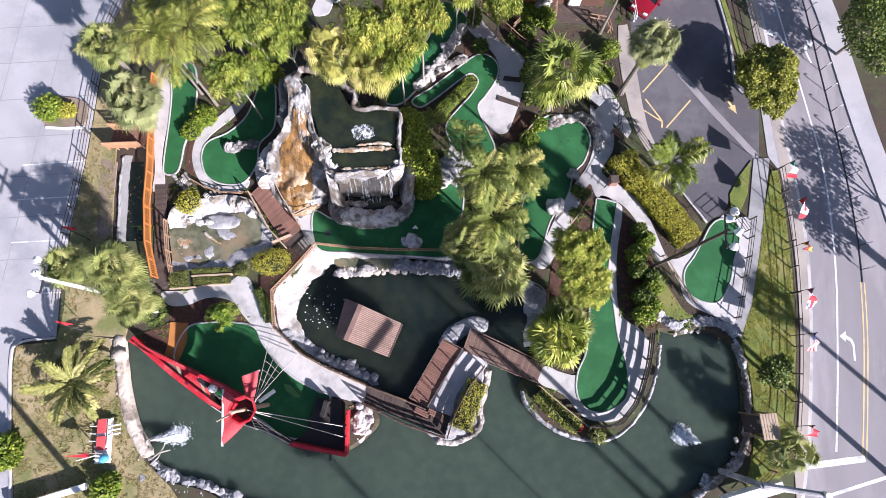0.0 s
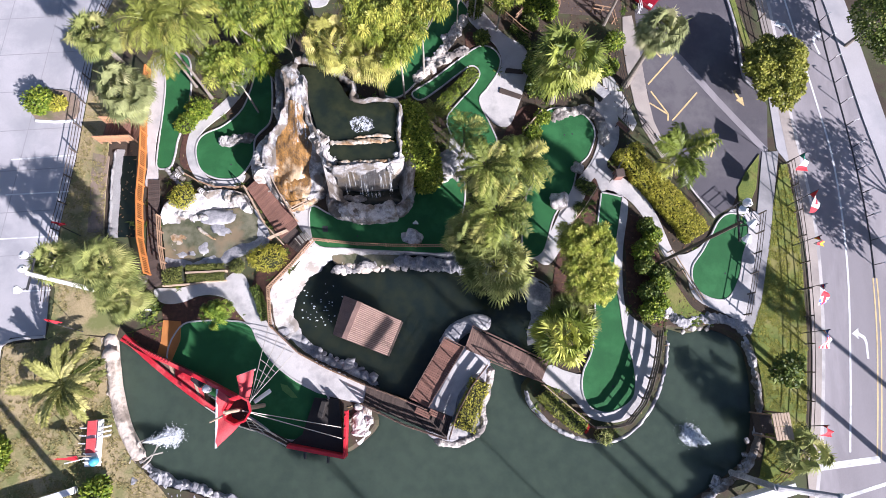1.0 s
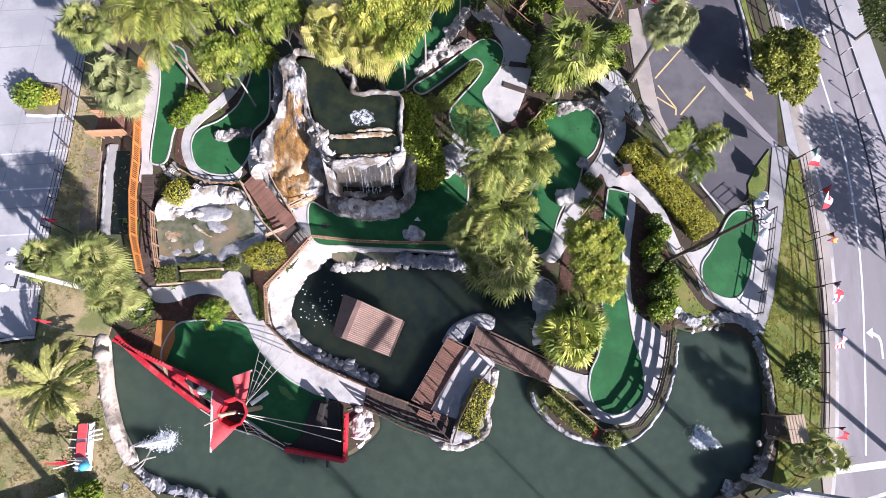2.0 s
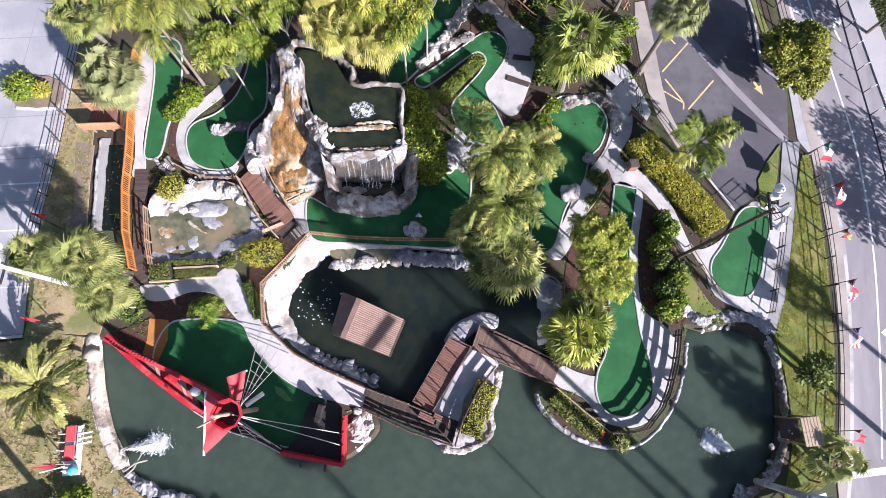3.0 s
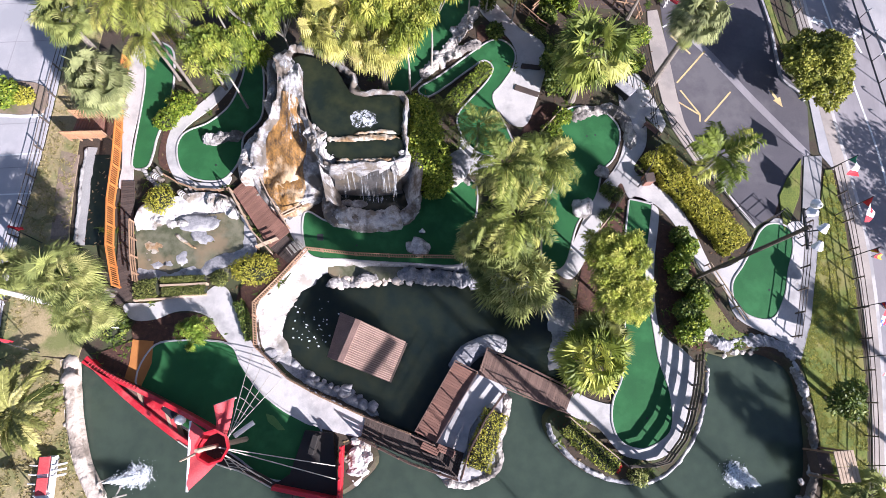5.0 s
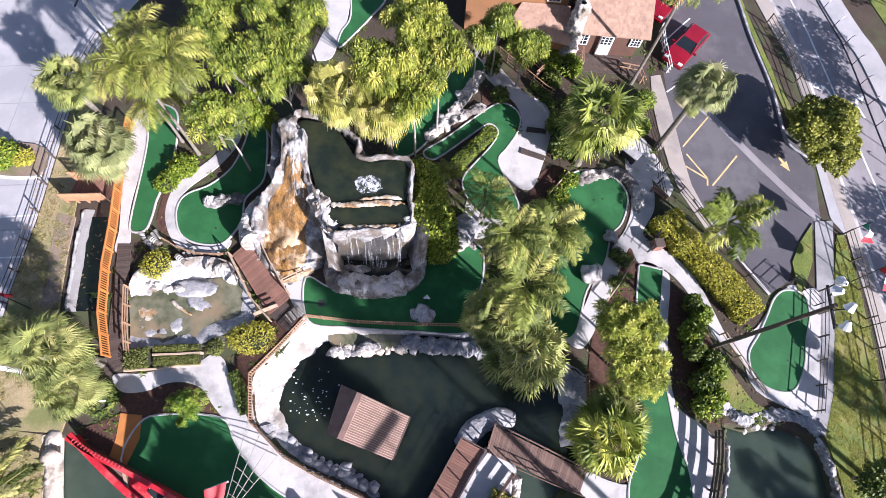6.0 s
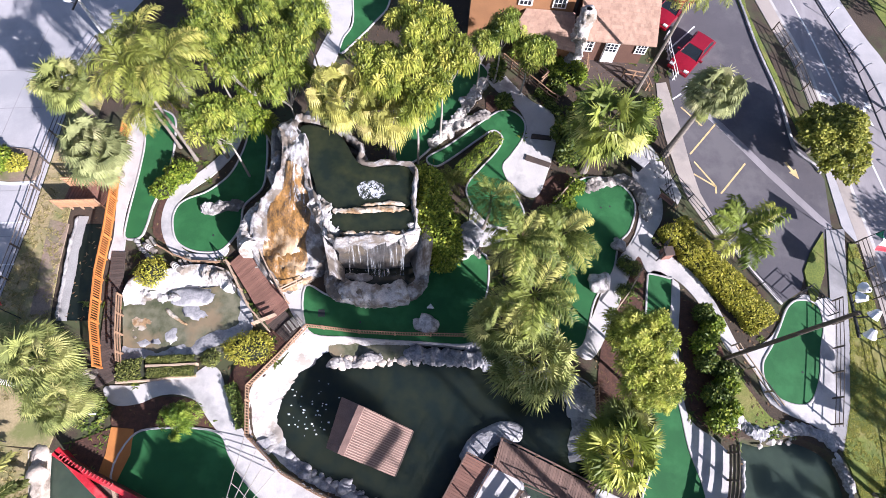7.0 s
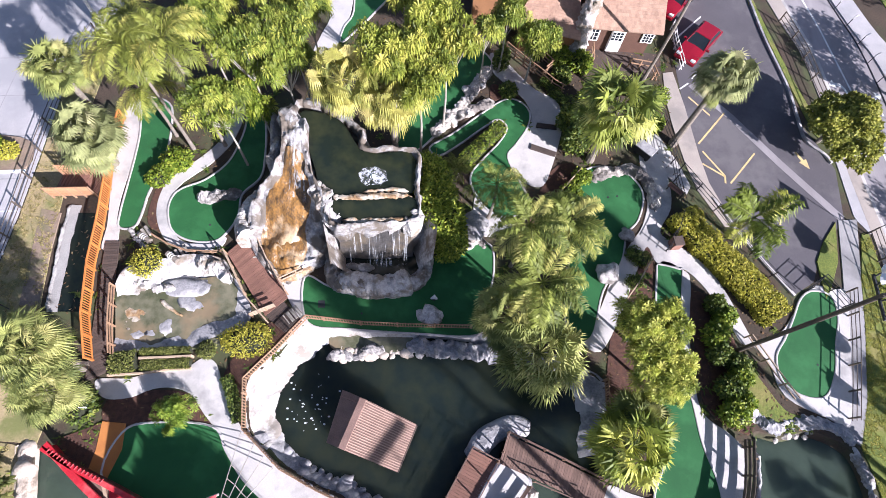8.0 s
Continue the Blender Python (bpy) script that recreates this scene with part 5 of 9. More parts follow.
for ln in ([(-4.91, -1.48), (-2.05, -2.31), (-0.54, -2.79)], [(-5.06, -2.74), (-2.02, -3.88), (0.94, -4.60)], [(2.24, 3.16), (4.97, 2.12), (7.81, 0.99)], [(3.66, 0.75), (5.59, 0.14), (7.43, -0.39)], [(2.24, 3.16), (1.84, 1.73)], [(1.69, 1.65), (0.29, 2.24), (-1.82, -2.09)], [(1.70, 1.58), (-0.49, -2.61)], [(3.39, 0.48), (2.37, -1.02), (1.48, -2.99), (1.09, -4.60)]):
    inner = ln[0] == (1.70, 1.58)
    rail_fence("handrail", ln, "weathered wooden handrail with a single rail" if inner else "weathered wooden handrail with two rails", RAILWOOD, BOARD, 0.95, 1.1, (0.98,) if inner else (0.98, 0.5), 0.065, 0.1, 0.045) if ln[0] not in BOARDED else rail_fence("board_rail", ln, "weathered wooden railing of three broad boards", RAILWOOD, BOARD, 1.15, 1.3, (0.90, 0.56, 0.22), 0.08, 0.1, 0.035, board=0.24)


def bench(x, y, rz, label="brown wooden bench on the deck", z=0.12, length=1.1):
    t = thing("bench", label, "bench", (x, y, z), rz, "benches")
    for k in (-0.14, 0.0, 0.14):
        part("slat", Shape().box(0, k, 0.40, length, 0.12, 0.04), REDBOARD, t)
    for k in (-length * 0.4, length * 0.4):
        part("leg", Shape().box(k, 0, 0, 0.08, 0.36, 0.40), DARKBOARD, t)
    return t


bench(*(0.12, -3.06), -20)
bench(*(-0.84, -3.03), -20)
bench(*(13.08, 19.63), -40, "brown wooden bench beside the path", 0.05)
BANKRAIL = [(10.98, -3.10), (12.43, -2.95), (13.31, -2.66), (14.33, -1.32), (14.80, -0.21), (15.25, 1.35), (15.45, 2.48), (15.61, 3.84)]
rail_fence("side_rail", [(7.40, -0.55), (9.23, -1.88), (10.98, -3.10)], "slim wooden rail along the planting on the peninsula", RAILWOOD, PALEWOOD, 0.95, 1.5, (0.98,), 0.08, 0.03, 0.06)
rail_fence("bank_rail", BANKRAIL, "dark fence of three broad boards along the peninsula", POLEWOOD, POLEWOOD, 1.3, 1.5, (0.90, 0.58, 0.26), 0.11, 0.03, 0.04, board=0.25)
ridge("peninsula_rim", [(6.26, -0.73), (6.70, -1.86), (7.99, -3.04), (9.80, -3.87), (11.88, -4.05), (13.32, -3.58), (14.58, -2.43), (15.51, -0.90), (16.22, 1.26), (16.46, 3.38)], -0.55, 0.36, 0.62, GREYROCK, "uneven grey rock rim of the peninsula shore", 9, 0.28, 1.5)
ridge("bay_rock", [(16.20, 5.80), (16.75, 5.15), (17.60, 4.65), (18.80, 4.95), (20.30, 5.15), (21.60, 4.75), (22.30, 3.90)], -0.4, 0.85, 0.58, GREYROCK, "thick grey weathered rock bank above the bay", 41, 0.5, 1.2)
ridge("east_shore_rim", [(21.90, 4.20), (22.25, 3.44), (22.72, 1.94), (22.91, -0.07), (22.75, -2.47), (22.25, -4.36), (21.22, -5.58), (18.51, -7.53)], -0.5, 0.52, 0.6, FALLROCK, "uneven grey rock rim of the lagoon shore", 10, 0.3, 1.5)
rock_row("east_shore_rocks", curve([(22.63, -3.25), (22.16, -4.37), (21.22, -5.58), (19.03, -7.31)], 3, False), "grey and pale rocks along the lagoon shore", FALLROCK, 0.45, 0.5, 0.4, -0.25, 2, 0.5, seed=10)
ridge("west_shore_rock", [(-23.65, 0.55), (-23.02, -1.49), (-22.39, -3.37), (-21.28, -5.66), (-19.83, -7.53)], -0.1, 0.75, 0.34, TANROCK, "rough tan rock bank along the lagoon shore", 11, 0.15, 1.0, knobs=0.4)
rock_row("west_shore_rocks", curve([(-23.73, 0.54), (-23.09, -1.50), (-22.46, -3.37), (-21.35, -5.66), (-19.90, -7.53)], 3, False), "big tan rocks along the lagoon shore", TANROCK, 0.75, 0.6, 0.2, 0.0, 1, 0.45, seed=11, sub=2)
# shadow on this shore is painted by choosing the grey rock colour
ridge("south_shore_rock", [(-21.01, -7.34), (-19.37, -8.54), (-17.65, -9.15), (-16.00, -9.51), (-13.12, -10.10)], -0.5, 1.3, 0.42, GREYROCK, "rock bank along the lagoon shore, greyed to paint its shade", 12, 0.4, 1.0)
rock_row("south_shore_rocks", curve([(-21.03, -7.27), (-19.38, -8.46), (-17.67, -9.08), (-16.01, -9.43), (-13.14, -10.03)], 3, False), "rocks along the lagoon shore, greyed to paint their shade", GREYROCK, 0.45, 0.55, 0.3, -0.15, 2, 0.6, seed=12)
rock_row("bay_rocks", [(16.22, 5.17), (17.07, 4.55), (17.81, 4.22), (18.78, 4.52), (20.31, 4.79)], "pale rocks at the head of the bay", CREAMROCK, 0.45, 0.55, 0.2, -0.15, 2, 0.4, seed=13)
slab("bay_lawn", curve([(15.72, 7.44), (16.41, 8.28), (17.33, 7.17), (18.41, 5.70), (19.61, 5.34), (19.80, 4.82), (18.54, 4.72), (16.84, 4.82), (16.10, 5.33)], 4), -0.05, 0.04, GRASS, "patch of grass above the bay", "lawn")
rough_bank("shore_apron_west", [(-24.20, 0.35), (-23.49, -1.53), (-22.85, -3.40), (-21.63, -5.84), (-20.07, -7.76)], [(-23.54, 0.60), (-22.83, -1.46), (-22.16, -3.36), (-21.03, -5.59), (-19.56, -7.35)], 0.06, -0.7, TANROCK, "tan stained rock apron along the lagoon", 0.2, seed=7)
ridge("stern_rock", [(-5.84, -3.19), (-5.00, -2.96), (-4.55, -3.78), (-4.87, -4.82), (-5.58, -5.37)], -0.6, 0.7, 0.72, WHITEROCK, "pale rock bank behind the stern", 14, 0.6, 1.0)
ridge("stern_rock", [(-5.74, -3.28), (-5.23, -3.99), (-5.17, -5.17)], -0.5, 1.3, 0.70, WHITEROCK, "pale rock bank behind the stern", 15, 0.3, 1.0)

# ---- waterfall ----
terrace("upper_pool_rock", [(-12.07, 20.67), (-11.19, 21.19), (-9.28, 20.55), (-7.74, 19.39), (-7.24, 18.23), (-4.38, 18.29), (-4.00, 15.38), (-3.93, 13.69), (-6.89, 13.20), (-8.46, 13.15), (-9.78, 15.36), (-11.62, 18.25)], 4.3, 0.12, FALLROCK, "grey and white rock walls holding the upper pool", 3, 0.2, 0.3)
pool("upper_pool", [(-11.65, 20.29), (-9.20, 20.06), (-7.38, 17.98), (-4.60, 18.11), (-4.33, 15.46), (-8.90, 14.90), (-10.20, 16.83)], 4.28, POOLWATER, "dark water of the upper pool")
pool("ledge_pool", [(-8.80, 14.78), (-4.41, 15.21), (-4.30, 13.85), (-7.90, 13.50)], 4.36, POOLWATER, "shallow water on the ledge")
ridge("ledge_rim", [(-8.87, 14.72), (-7.13, 14.93), (-5.54, 15.16), (-4.24, 15.21)], 4.2, 0.42, 0.24, LEDGEROCK, "rust-stained rock rim of the pool", 15, 0.8)
ridge("ledge_rim", [(-7.17, 15.22), (-6.22, 15.46), (-5.26, 15.59), (-4.41, 15.53)], 4.2, 0.25, 0.2, LEDGEROCK, "rust-stained rocks in the pool", 16, 1.0)
ridge("ledge_rim", [(-10.12, 15.77), (-9.41, 15.03), (-8.86, 14.07), (-8.05, 13.36)], 3.7, 1.1, 0.65, WHITEROCK, "pale rough rocks beside the fall", 16, 0.6, 0.6)
ridge("fall_rim", [(-8.05, 13.36), (-6.61, 13.47), (-5.36, 13.59), (-4.23, 13.77)], 4.15, 0.34, 0.3, LEDGEROCK, "pale stained rim of the fall", 17, 0.7)
ridge("fall_rim", [(-4.64, 13.41), (-4.04, 13.82), (-3.93, 14.62)], 3.8, 1.0, 0.8, WHITEROCK, "pale rough rocks beside the fall", 18, 0.7, 0.6)
head = rough_ball(19, 3, 0.8, 0.75)
head.v = [(x * 1.35, y * 1.9, z * 1.3) for x, y, z in head.v]
ob = single("slide_head_boulder", head, FALLROCK, "big grey boulder above the water slide", "boulder", smooth=True)
ob.matrix_basis = pose(*(-11.95, 19.41), 4.75)
ridge("slide_head", [(-13.60, 21.00), (-13.35, 19.60), (-13.15, 18.40)], 0.0, 0.8, 3.6, GREYROCK, "grey rock buttress beside the slide", 21, 0.06)
# shade on the fall face is carried by this dark wet rock colour
structure("fall_wall", Shape().loft([[(*p, 4.3) for p in [(-8.06, 13.34), (-6.93, 13.38), (-5.35, 13.53), (-4.22, 13.71)]], [(*p, 2.4) for p in [(-8.32, 12.96), (-7.04, 12.90), (-5.39, 13.05), (-4.15, 13.36)]], [(*p, 0.3) for p in [(-8.60, 12.54), (-7.20, 12.60), (-5.46, 12.76), (-4.01, 13.05)]]]), DARKROCK, "wet rock face behind the falling water, darkened for shade", "rock")
rough_bank("fall_cheek", [(-10.34, 16.20), (-9.45, 13.96), (-8.82, 12.17), (-8.49, 11.13)], [(-8.51, 14.28), (-8.27, 13.14), (-8.13, 12.24), (-7.96, 11.54)], 3.2, 0.6, FALLROCK, "pale rock cheek beside the fall", 0.3, seed=13, n=30)
rough_bank("fall_cheek", [(-3.24, 15.33), (-2.73, 14.23), (-2.71, 13.11), (-2.78, 12.02)], [(-4.29, 14.69), (-4.11, 13.53), (-3.85, 12.64), (-3.56, 12.12)], 3.0, 0.6, FALLROCK, "pale rock cheek beside the fall", 0.3, seed=14, n=30)
ridge("basin_rim", [(-9.03, 13.68), (-8.93, 12.17), (-8.49, 11.07), (-7.47, 10.90), (-6.27, 10.94), (-4.92, 11.14), (-3.71, 11.50), (-3.25, 12.51), (-3.39, 14.02)], 0.0, 1.0, 0.85, FALLROCK, "stained white and grey rock rim of the lower basin", 5, 0.45, 0.1)
ridge("basin_rim", [(-8.65, 11.45), (-7.65, 11.05), (-6.30, 10.98), (-4.95, 11.15), (-3.85, 11.60)], 0.0, 1.6, 0.95, WHITEROCK, "broad white rock front of the basin rim", 35, 0.42, 0.1)
ridge("basin_shelf", [(-8.20, 12.10), (-7.20, 12.00), (-6.30, 12.10)], 0.35, 0.5, 0.45, ROCK, "pale rock shelf inside the basin", 36, 0.6, 0.2)
pool("basin_water", [(-8.57, 12.88), (-3.68, 13.34), (-3.72, 11.94), (-4.97, 11.57), (-8.14, 11.43)], 0.5, PONDWATER, "dark still water of the lower basin")
rows = []
for z, ln in ((4.34, [(-7.79, 13.32), (-6.13, 13.44), (-4.35, 13.69)]), (3.9, [(-7.83, 13.22), (-6.15, 13.31), (-4.35, 13.59)]), (2.4, [(-7.96, 12.81), (-6.20, 12.83), (-4.33, 13.19)]), (0.5, [(-8.05, 12.25), (-6.27, 12.27), (-4.38, 12.59)])):
    rows.append([(x, y - 0.12, z) for x, y in resample(ln, 20)])
structure("waterfall", Shape().loft(rows), VEIL_FALL, "thin white streaks of falling water", "waterfall", smooth=True)
# rust slide west of the pool
SLIDE = []
for line, z in (([(-12.55, 19.55), (-11.70, 19.45), (-10.95, 19.35)], 5.1), ([(-12.20, 18.60), (-11.54, 18.45), (-10.82, 18.42)], 5.0), ([(-12.08, 17.49), (-11.34, 17.36), (-10.47, 17.03)], 4.6), ([(-12.57, 16.30), (-11.37, 16.21), (-10.02, 15.73)], 3.9), ([(-13.50, 15.51), (-11.70, 15.27), (-9.66, 14.65)], 2.9), ([(-14.13, 14.49), (-11.80, 14.09), (-9.49, 13.70)], 1.9), ([(-14.22, 13.40), (-11.87, 13.00), (-9.57, 12.81)], 1.1), ([(-13.46, 12.23), (-11.76, 11.78), (-9.93, 12.15)], 0.6), ([(-12.50, 11.24), (-11.64, 11.21), (-10.78, 11.70)], 0.15)):
    SLIDE.append([(x, y, z) for x, y in resample(curve(line, 8, False), 44)])


def slide(rows, f0, f1, lift, name, material, label, seed):
    out = []
    full = []
    for a, b in zip(rows, rows[1:]):
        for k in range(8):
            full.append([tuple(Vector(p).lerp(Vector(q), k / 8)) for p, q in zip(a, b)])
    full.append(rows[-1])
    for r in full:
        n = len(r)
        row = []
        if f0 == 0:
            row.append((r[0][0] - 0.35, r[0][1] - 0.1, -0.05))
        for i in range(int(f0 * (n - 1)), int(f1 * (n - 1)) + 1):
            x, y, z = r[i]
            d = noise.noise(Vector((x * 0.9, y * 0.9, 1.0))) + 0.5 * noise.noise(Vector((x * 2.6, y * 2.6, 2.0))) + 0.35 * noise.noise(Vector((x * 6, y * 6, 3.0)))
            side = abs(i / (n - 1) - 0.5) * 2
            step = 0.22 * math.sin(3.1 * z + 1.3 * noise.noise(Vector((x * 0.7, y * 0.7, 9.0))))
            cover = 0.0
            if lift:
                edge = abs(i / (n - 1) - (f0 + f1) / 2) / ((f1 - f0) / 2)
                cover = lift + 0.14 * noise.noise(Vector((x * 1.1, y * 0.6, seed * 5.0))) - 0.3 * edge ** 4
            row.append((x, y, z + (0.28 + 0.25 * side ** 2) * d + 0.28 * side ** 3 + step * (1 - side ** 2) + cover))
        if f1 == 1:
            row.append((r[-1][0] + 0.3, r[-1][1] - 0.1, -0.05))
        out.append(row)
    return structure(name, Shape().loft(out), material, label, "rock", smooth=True)


slide(SLIDE, 0, 1, 0, "slide_rock", FALLROCK, "stained grey rock flanks of the water slide", 1)
slide(SLIDE[2:9], 0.10, 0.93, 0.10, "slide_bed", WETROCK, "wet rust-orange rock slide", 1)
slide(SLIDE[0:5], 0.30, 0.80, 0.17, "slide_water", VEIL_SLIDE, "white streaks of water running down the slide", 1)
dome = rough_ball(47, 4, 0.75, 0.22)
dome.v = [(x * 2.3, y * 2.1, z * 1.7) for x, y, z in dome.v]
single("slide_dome", dome, WETROCK, "rounded rust-brown boulder at the foot of the slide", "boulder", "boulders", smooth=True).matrix_basis = pose(-11.66, 12.95, 0.62)
# white rock below and grey above paint sun and shadow on the flank
ridge("slide_flank", [(-13.10, 16.50), (-13.85, 15.70), (-14.50, 14.75), (-14.45, 13.70), (-13.95, 12.90)], 0.0, 1.5, 1.75, WHITEROCK, "white rock flank beside the slide, sunlight painted into its colour", 23, 0.3, 0.1)
ridge("slide_flank", [(-12.55, 18.90), (-12.70, 17.90), (-13.05, 16.80)], 2.2, 0.9, 2.1, FALLROCK, "rock flank above the slide, greyed to paint shadow", 24, 0.25, 2.0)
ridge("slide_foot", [(-13.55, 12.35), (-12.60, 11.45), (-11.70, 11.00), (-10.85, 11.45), (-10.05, 12.05)], 0.0, 0.5, 0.42, LEDGEROCK, "rust-stained rock lip at the foot of the slide", 25, 0.5, 0.2)
for x, y, sx, sy, sz, rz, rock, lab in (
    (-17.40, 9.95, 3.7, 1.5, 0.62, 4, GREYROCK, "broad flat grey boulder at the edge of the shallow pool"),
    (-17.05, 8.95, 1.9, 1.5, 0.42, -35, GREYROCK, "flat grey boulder below a larger one in the pool"),
    (-18.30, 7.30, 1.9, 1.6, 0.34, 20, GREYROCK, "low grey boulder under the shallow pool"),
    (-19.85, 7.90, 2.2, 1.5, 0.30, -30, LEDGEROCK, "low rust-stained boulder under the shallow pool"),
    (-19.60, 6.85, 1.3, 0.8, 0.26, 10, GREYROCK, "low grey boulder under the shallow pool"),
):
    s = rough_ball(11 + int(sx * 10), 3, 0.4, 0.5)
    s.v = [(a * sx, b * sy, c * sz) for a, b, c in s.v]
    single("pool_boulder", s, rock, lab, "boulder", "boulders", smooth=True).matrix_basis = pose(x, y, 0.08, 0, 0, rz)
rock_row("slide_foot_rocks", [(-12.73, 11.37), (-11.85, 10.79), (-11.05, 11.15), (-10.45, 11.73)], "pale rocks at the foot of the slide", ROCK, 0.5, 0.35, 0.1, 0.0, 2, 0.3, seed=20)

# lower pool west of the ramp
rough_bank("lower_pool", [(-21.69, 9.61), (-19.89, 9.88), (-17.96, 10.31), (-16.33, 10.68), (-14.96, 11.06)], [(-20.51, 5.86), (-18.43, 5.98), (-16.21, 6.23), (-14.38, 6.79), (-13.09, 7.68)], 0.13, 0.13, SHALLOW, "shallow pool over mottled grey and rust rock", 0.03, 26, seed=28, n=60)
rough_bank("pool_bank", [(-21.55, 9.70), (-21.25, 10.80), (-19.30, 11.50), (-17.60, 12.00), (-15.80, 11.90), (-15.05, 11.30)], [(-21.30, 8.75), (-20.35, 8.85), (-19.25, 9.25), (-18.60, 9.95), (-17.60, 10.50), (-16.30, 10.55), (-15.40, 10.90)], 0.45, -0.02, WHITEROCK, "whitewashed sloping rock bank of the pool", 0.11, 20, seed=8)
rough_bank("pool_lip", [(-20.60, 5.55), (-18.99, 5.95), (-17.52, 6.20), (-16.31, 6.35), (-15.64, 6.80), (-14.65, 7.25), (-13.40, 7.90), (-13.35, 8.95), (-14.35, 10.50)], [(-20.75, 6.60), (-19.07, 6.48), (-17.79, 6.74), (-16.73, 7.22), (-15.51, 7.92), (-14.45, 8.60), (-14.30, 9.45), (-14.85, 10.80)], 0.22, 0.12, GREYROCK, "smooth grey concrete lip of the pool", 0.05, 9, seed=9)
ridge("pool_crest", [(-18.95, 9.15), (-18.40, 8.75), (-17.70, 8.35), (-17.05, 8.10)], 0.0, 0.22, 0.22, LEDGEROCK, "thin pale rock crest across the shallow pool", 31, 0.5)
ridge("pool_rocks", [(-17.34, 11.43), (-16.78, 11.56), (-16.10, 11.32), (-15.37, 10.87), (-14.91, 10.40)], 0.0, 0.9, 0.75, WHITEROCK, "white rock ridge beside the pool", 21, 0.5)
ridge("pool_rocks", [(-20.93, 9.96), (-19.81, 9.84), (-18.82, 9.72), (-17.92, 9.94)], -0.1, 0.6, 0.3, WHITEROCK, "pale rock shelf in the pool", 22, 0.9)
rock_row("green_rock", [(-18.23, 16.23), (-17.57, 16.08), (-17.04, 16.34), (-16.43, 16.40), (-15.75, 16.68)], "white rock ridge across the putting green", ROCK, 0.3, 0.5, 0.1, 0.12, 1, seed=22, sub=2)
ridge("green_ridge", [(-18.43, 16.29), (-17.69, 15.99), (-17.03, 16.30), (-16.31, 16.37), (-15.66, 16.77)], 0.05, 0.75, 0.42, ROCK, "white rock ridge across the putting green", 22, 0.7)
ridge("stone_wall", [(0.17, 28.88), (-0.71, 27.10), (-1.63, 25.22), (-2.73, 23.63), (-3.62, 22.34)], 0.0, 0.75, 0.5, CREAMROCK, "rough white stone wall between the greens", 25, 0.6)
rock_row("wall_rocks", [(-0.14, 28.31), (-1.63, 25.22), (-3.44, 22.55)], "rough white stones on the wall", WHITEROCK, 0.42, 0.42, 0.22, 0.28, 2, 0.45, seed=25)
ridge("stone_wall", [(-2.73, 23.63), (-1.19, 24.77), (0.59, 25.81)], 0.0, 0.7, 0.42, CREAMROCK, "rough white stone wall beside the green", 26, 0.7)
ridge("border_rock", [(7.38, 19.89), (8.49, 20.63), (10.00, 21.01), (11.14, 20.49), (11.67, 19.22), (11.65, 17.93)], -0.02, 0.85, 0.26, CREAMROCK, "low rough white rock border of the putting green", 27, 0.8)
boulder(*(-0.46, 15.53), 2.0, 28, -0.1, GREYROCK, "big grey boulder by the palms")
ridge("border_rock", [(-1.22, 14.01), (-0.59, 14.38), (0.12, 14.72), (0.44, 14.16)], -0.05, 0.6, 0.4, CREAMROCK, "white rock ledge beside the boulder", 29, 0.8)
rock_row("bed_stones", [(-21.99, 13.43), (-21.47, 12.83), (-20.65, 12.34)], "pale stones in the planting bed", ROCK, 0.4, 0.3, 0.1, 0.03, 1, seed=30)
rock_row("falls_back_rocks", [(-11.68, 21.94), (-10.71, 21.60), (-9.54, 21.07), (-8.29, 19.91)], "grey rocks behind the pool", GREYROCK, 0.7, 0.45, 0.15, 2.95, 2, 0.5, seed=33, sub=2)

boulder(*(9.57, 15.97), 0.95, 3)
boulder(*(8.20, 13.15), 1.35, 5)
boulder(*(-2.52, 9.44), 1.2, 6, -0.1)
boulder(*(-3.11, 9.44), 0.8, 7, -0.05)

# mulched planting beds
for o in ([(-20.79, 17.98), (-19.31, 18.79), (-18.96, 18.16), (-20.20, 17.17), (-20.64, 16.07), (-20.67, 14.62), (-20.09, 13.48), (-21.06, 13.98), (-21.29, 15.79)], [(-14.11, 5.10), (-12.82, 7.76), (-11.05, 8.91), (-10.22, 8.57), (-11.51, 6.79), (-12.82, 4.89), (-12.68, 3.31), (-13.30, 3.64)], [(13.19, 12.53), (14.58, 12.22), (15.89, 9.85), (16.46, 4.79), (15.30, 4.32), (13.63, 5.72), (13.44, 9.25)], [(0.41, 25.85), (1.63, 26.49), (2.88, 26.12), (1.61, 27.00), (0.34, 27.38)], [(4.53, 20.11), (5.71, 21.13), (6.49, 20.76), (5.68, 18.04), (4.16, 16.21), (3.05, 16.10)], [(9.39, 12.85), (10.80, 15.33), (11.29, 14.50), (10.98, 10.68), (10.77, 4.35), (8.15, 2.29), (8.07, 7.62)], [(-20.13, 3.11), (-17.48, 3.88), (-15.37, 3.67), (-13.82, 2.28), (-17.15, 2.21), (-19.64, 1.65)]):
    slab("planting_bed", curve(o, 4), -0.05, 0.045, MULCH, "red-brown bark mulch bed", "planting bed")

# ---- wooden ramps, boardwalk ----
deck("ramp", *[(-15.55, 12.33), (-12.39, 8.55)], *[(-14.23, 14.01), (-11.27, 9.78)], REDBOARD, "red-brown boarded ramp beside the waterfall", 0.3, 0.2, beams=False)
deck("ramp_landing", *[(-12.40, 8.56), (-11.05, 7.65)], *[(-11.60, 9.62), (-10.40, 8.67)], DARKBOARD, "dark boarded landing", 0.2, 0.2, beams=False)
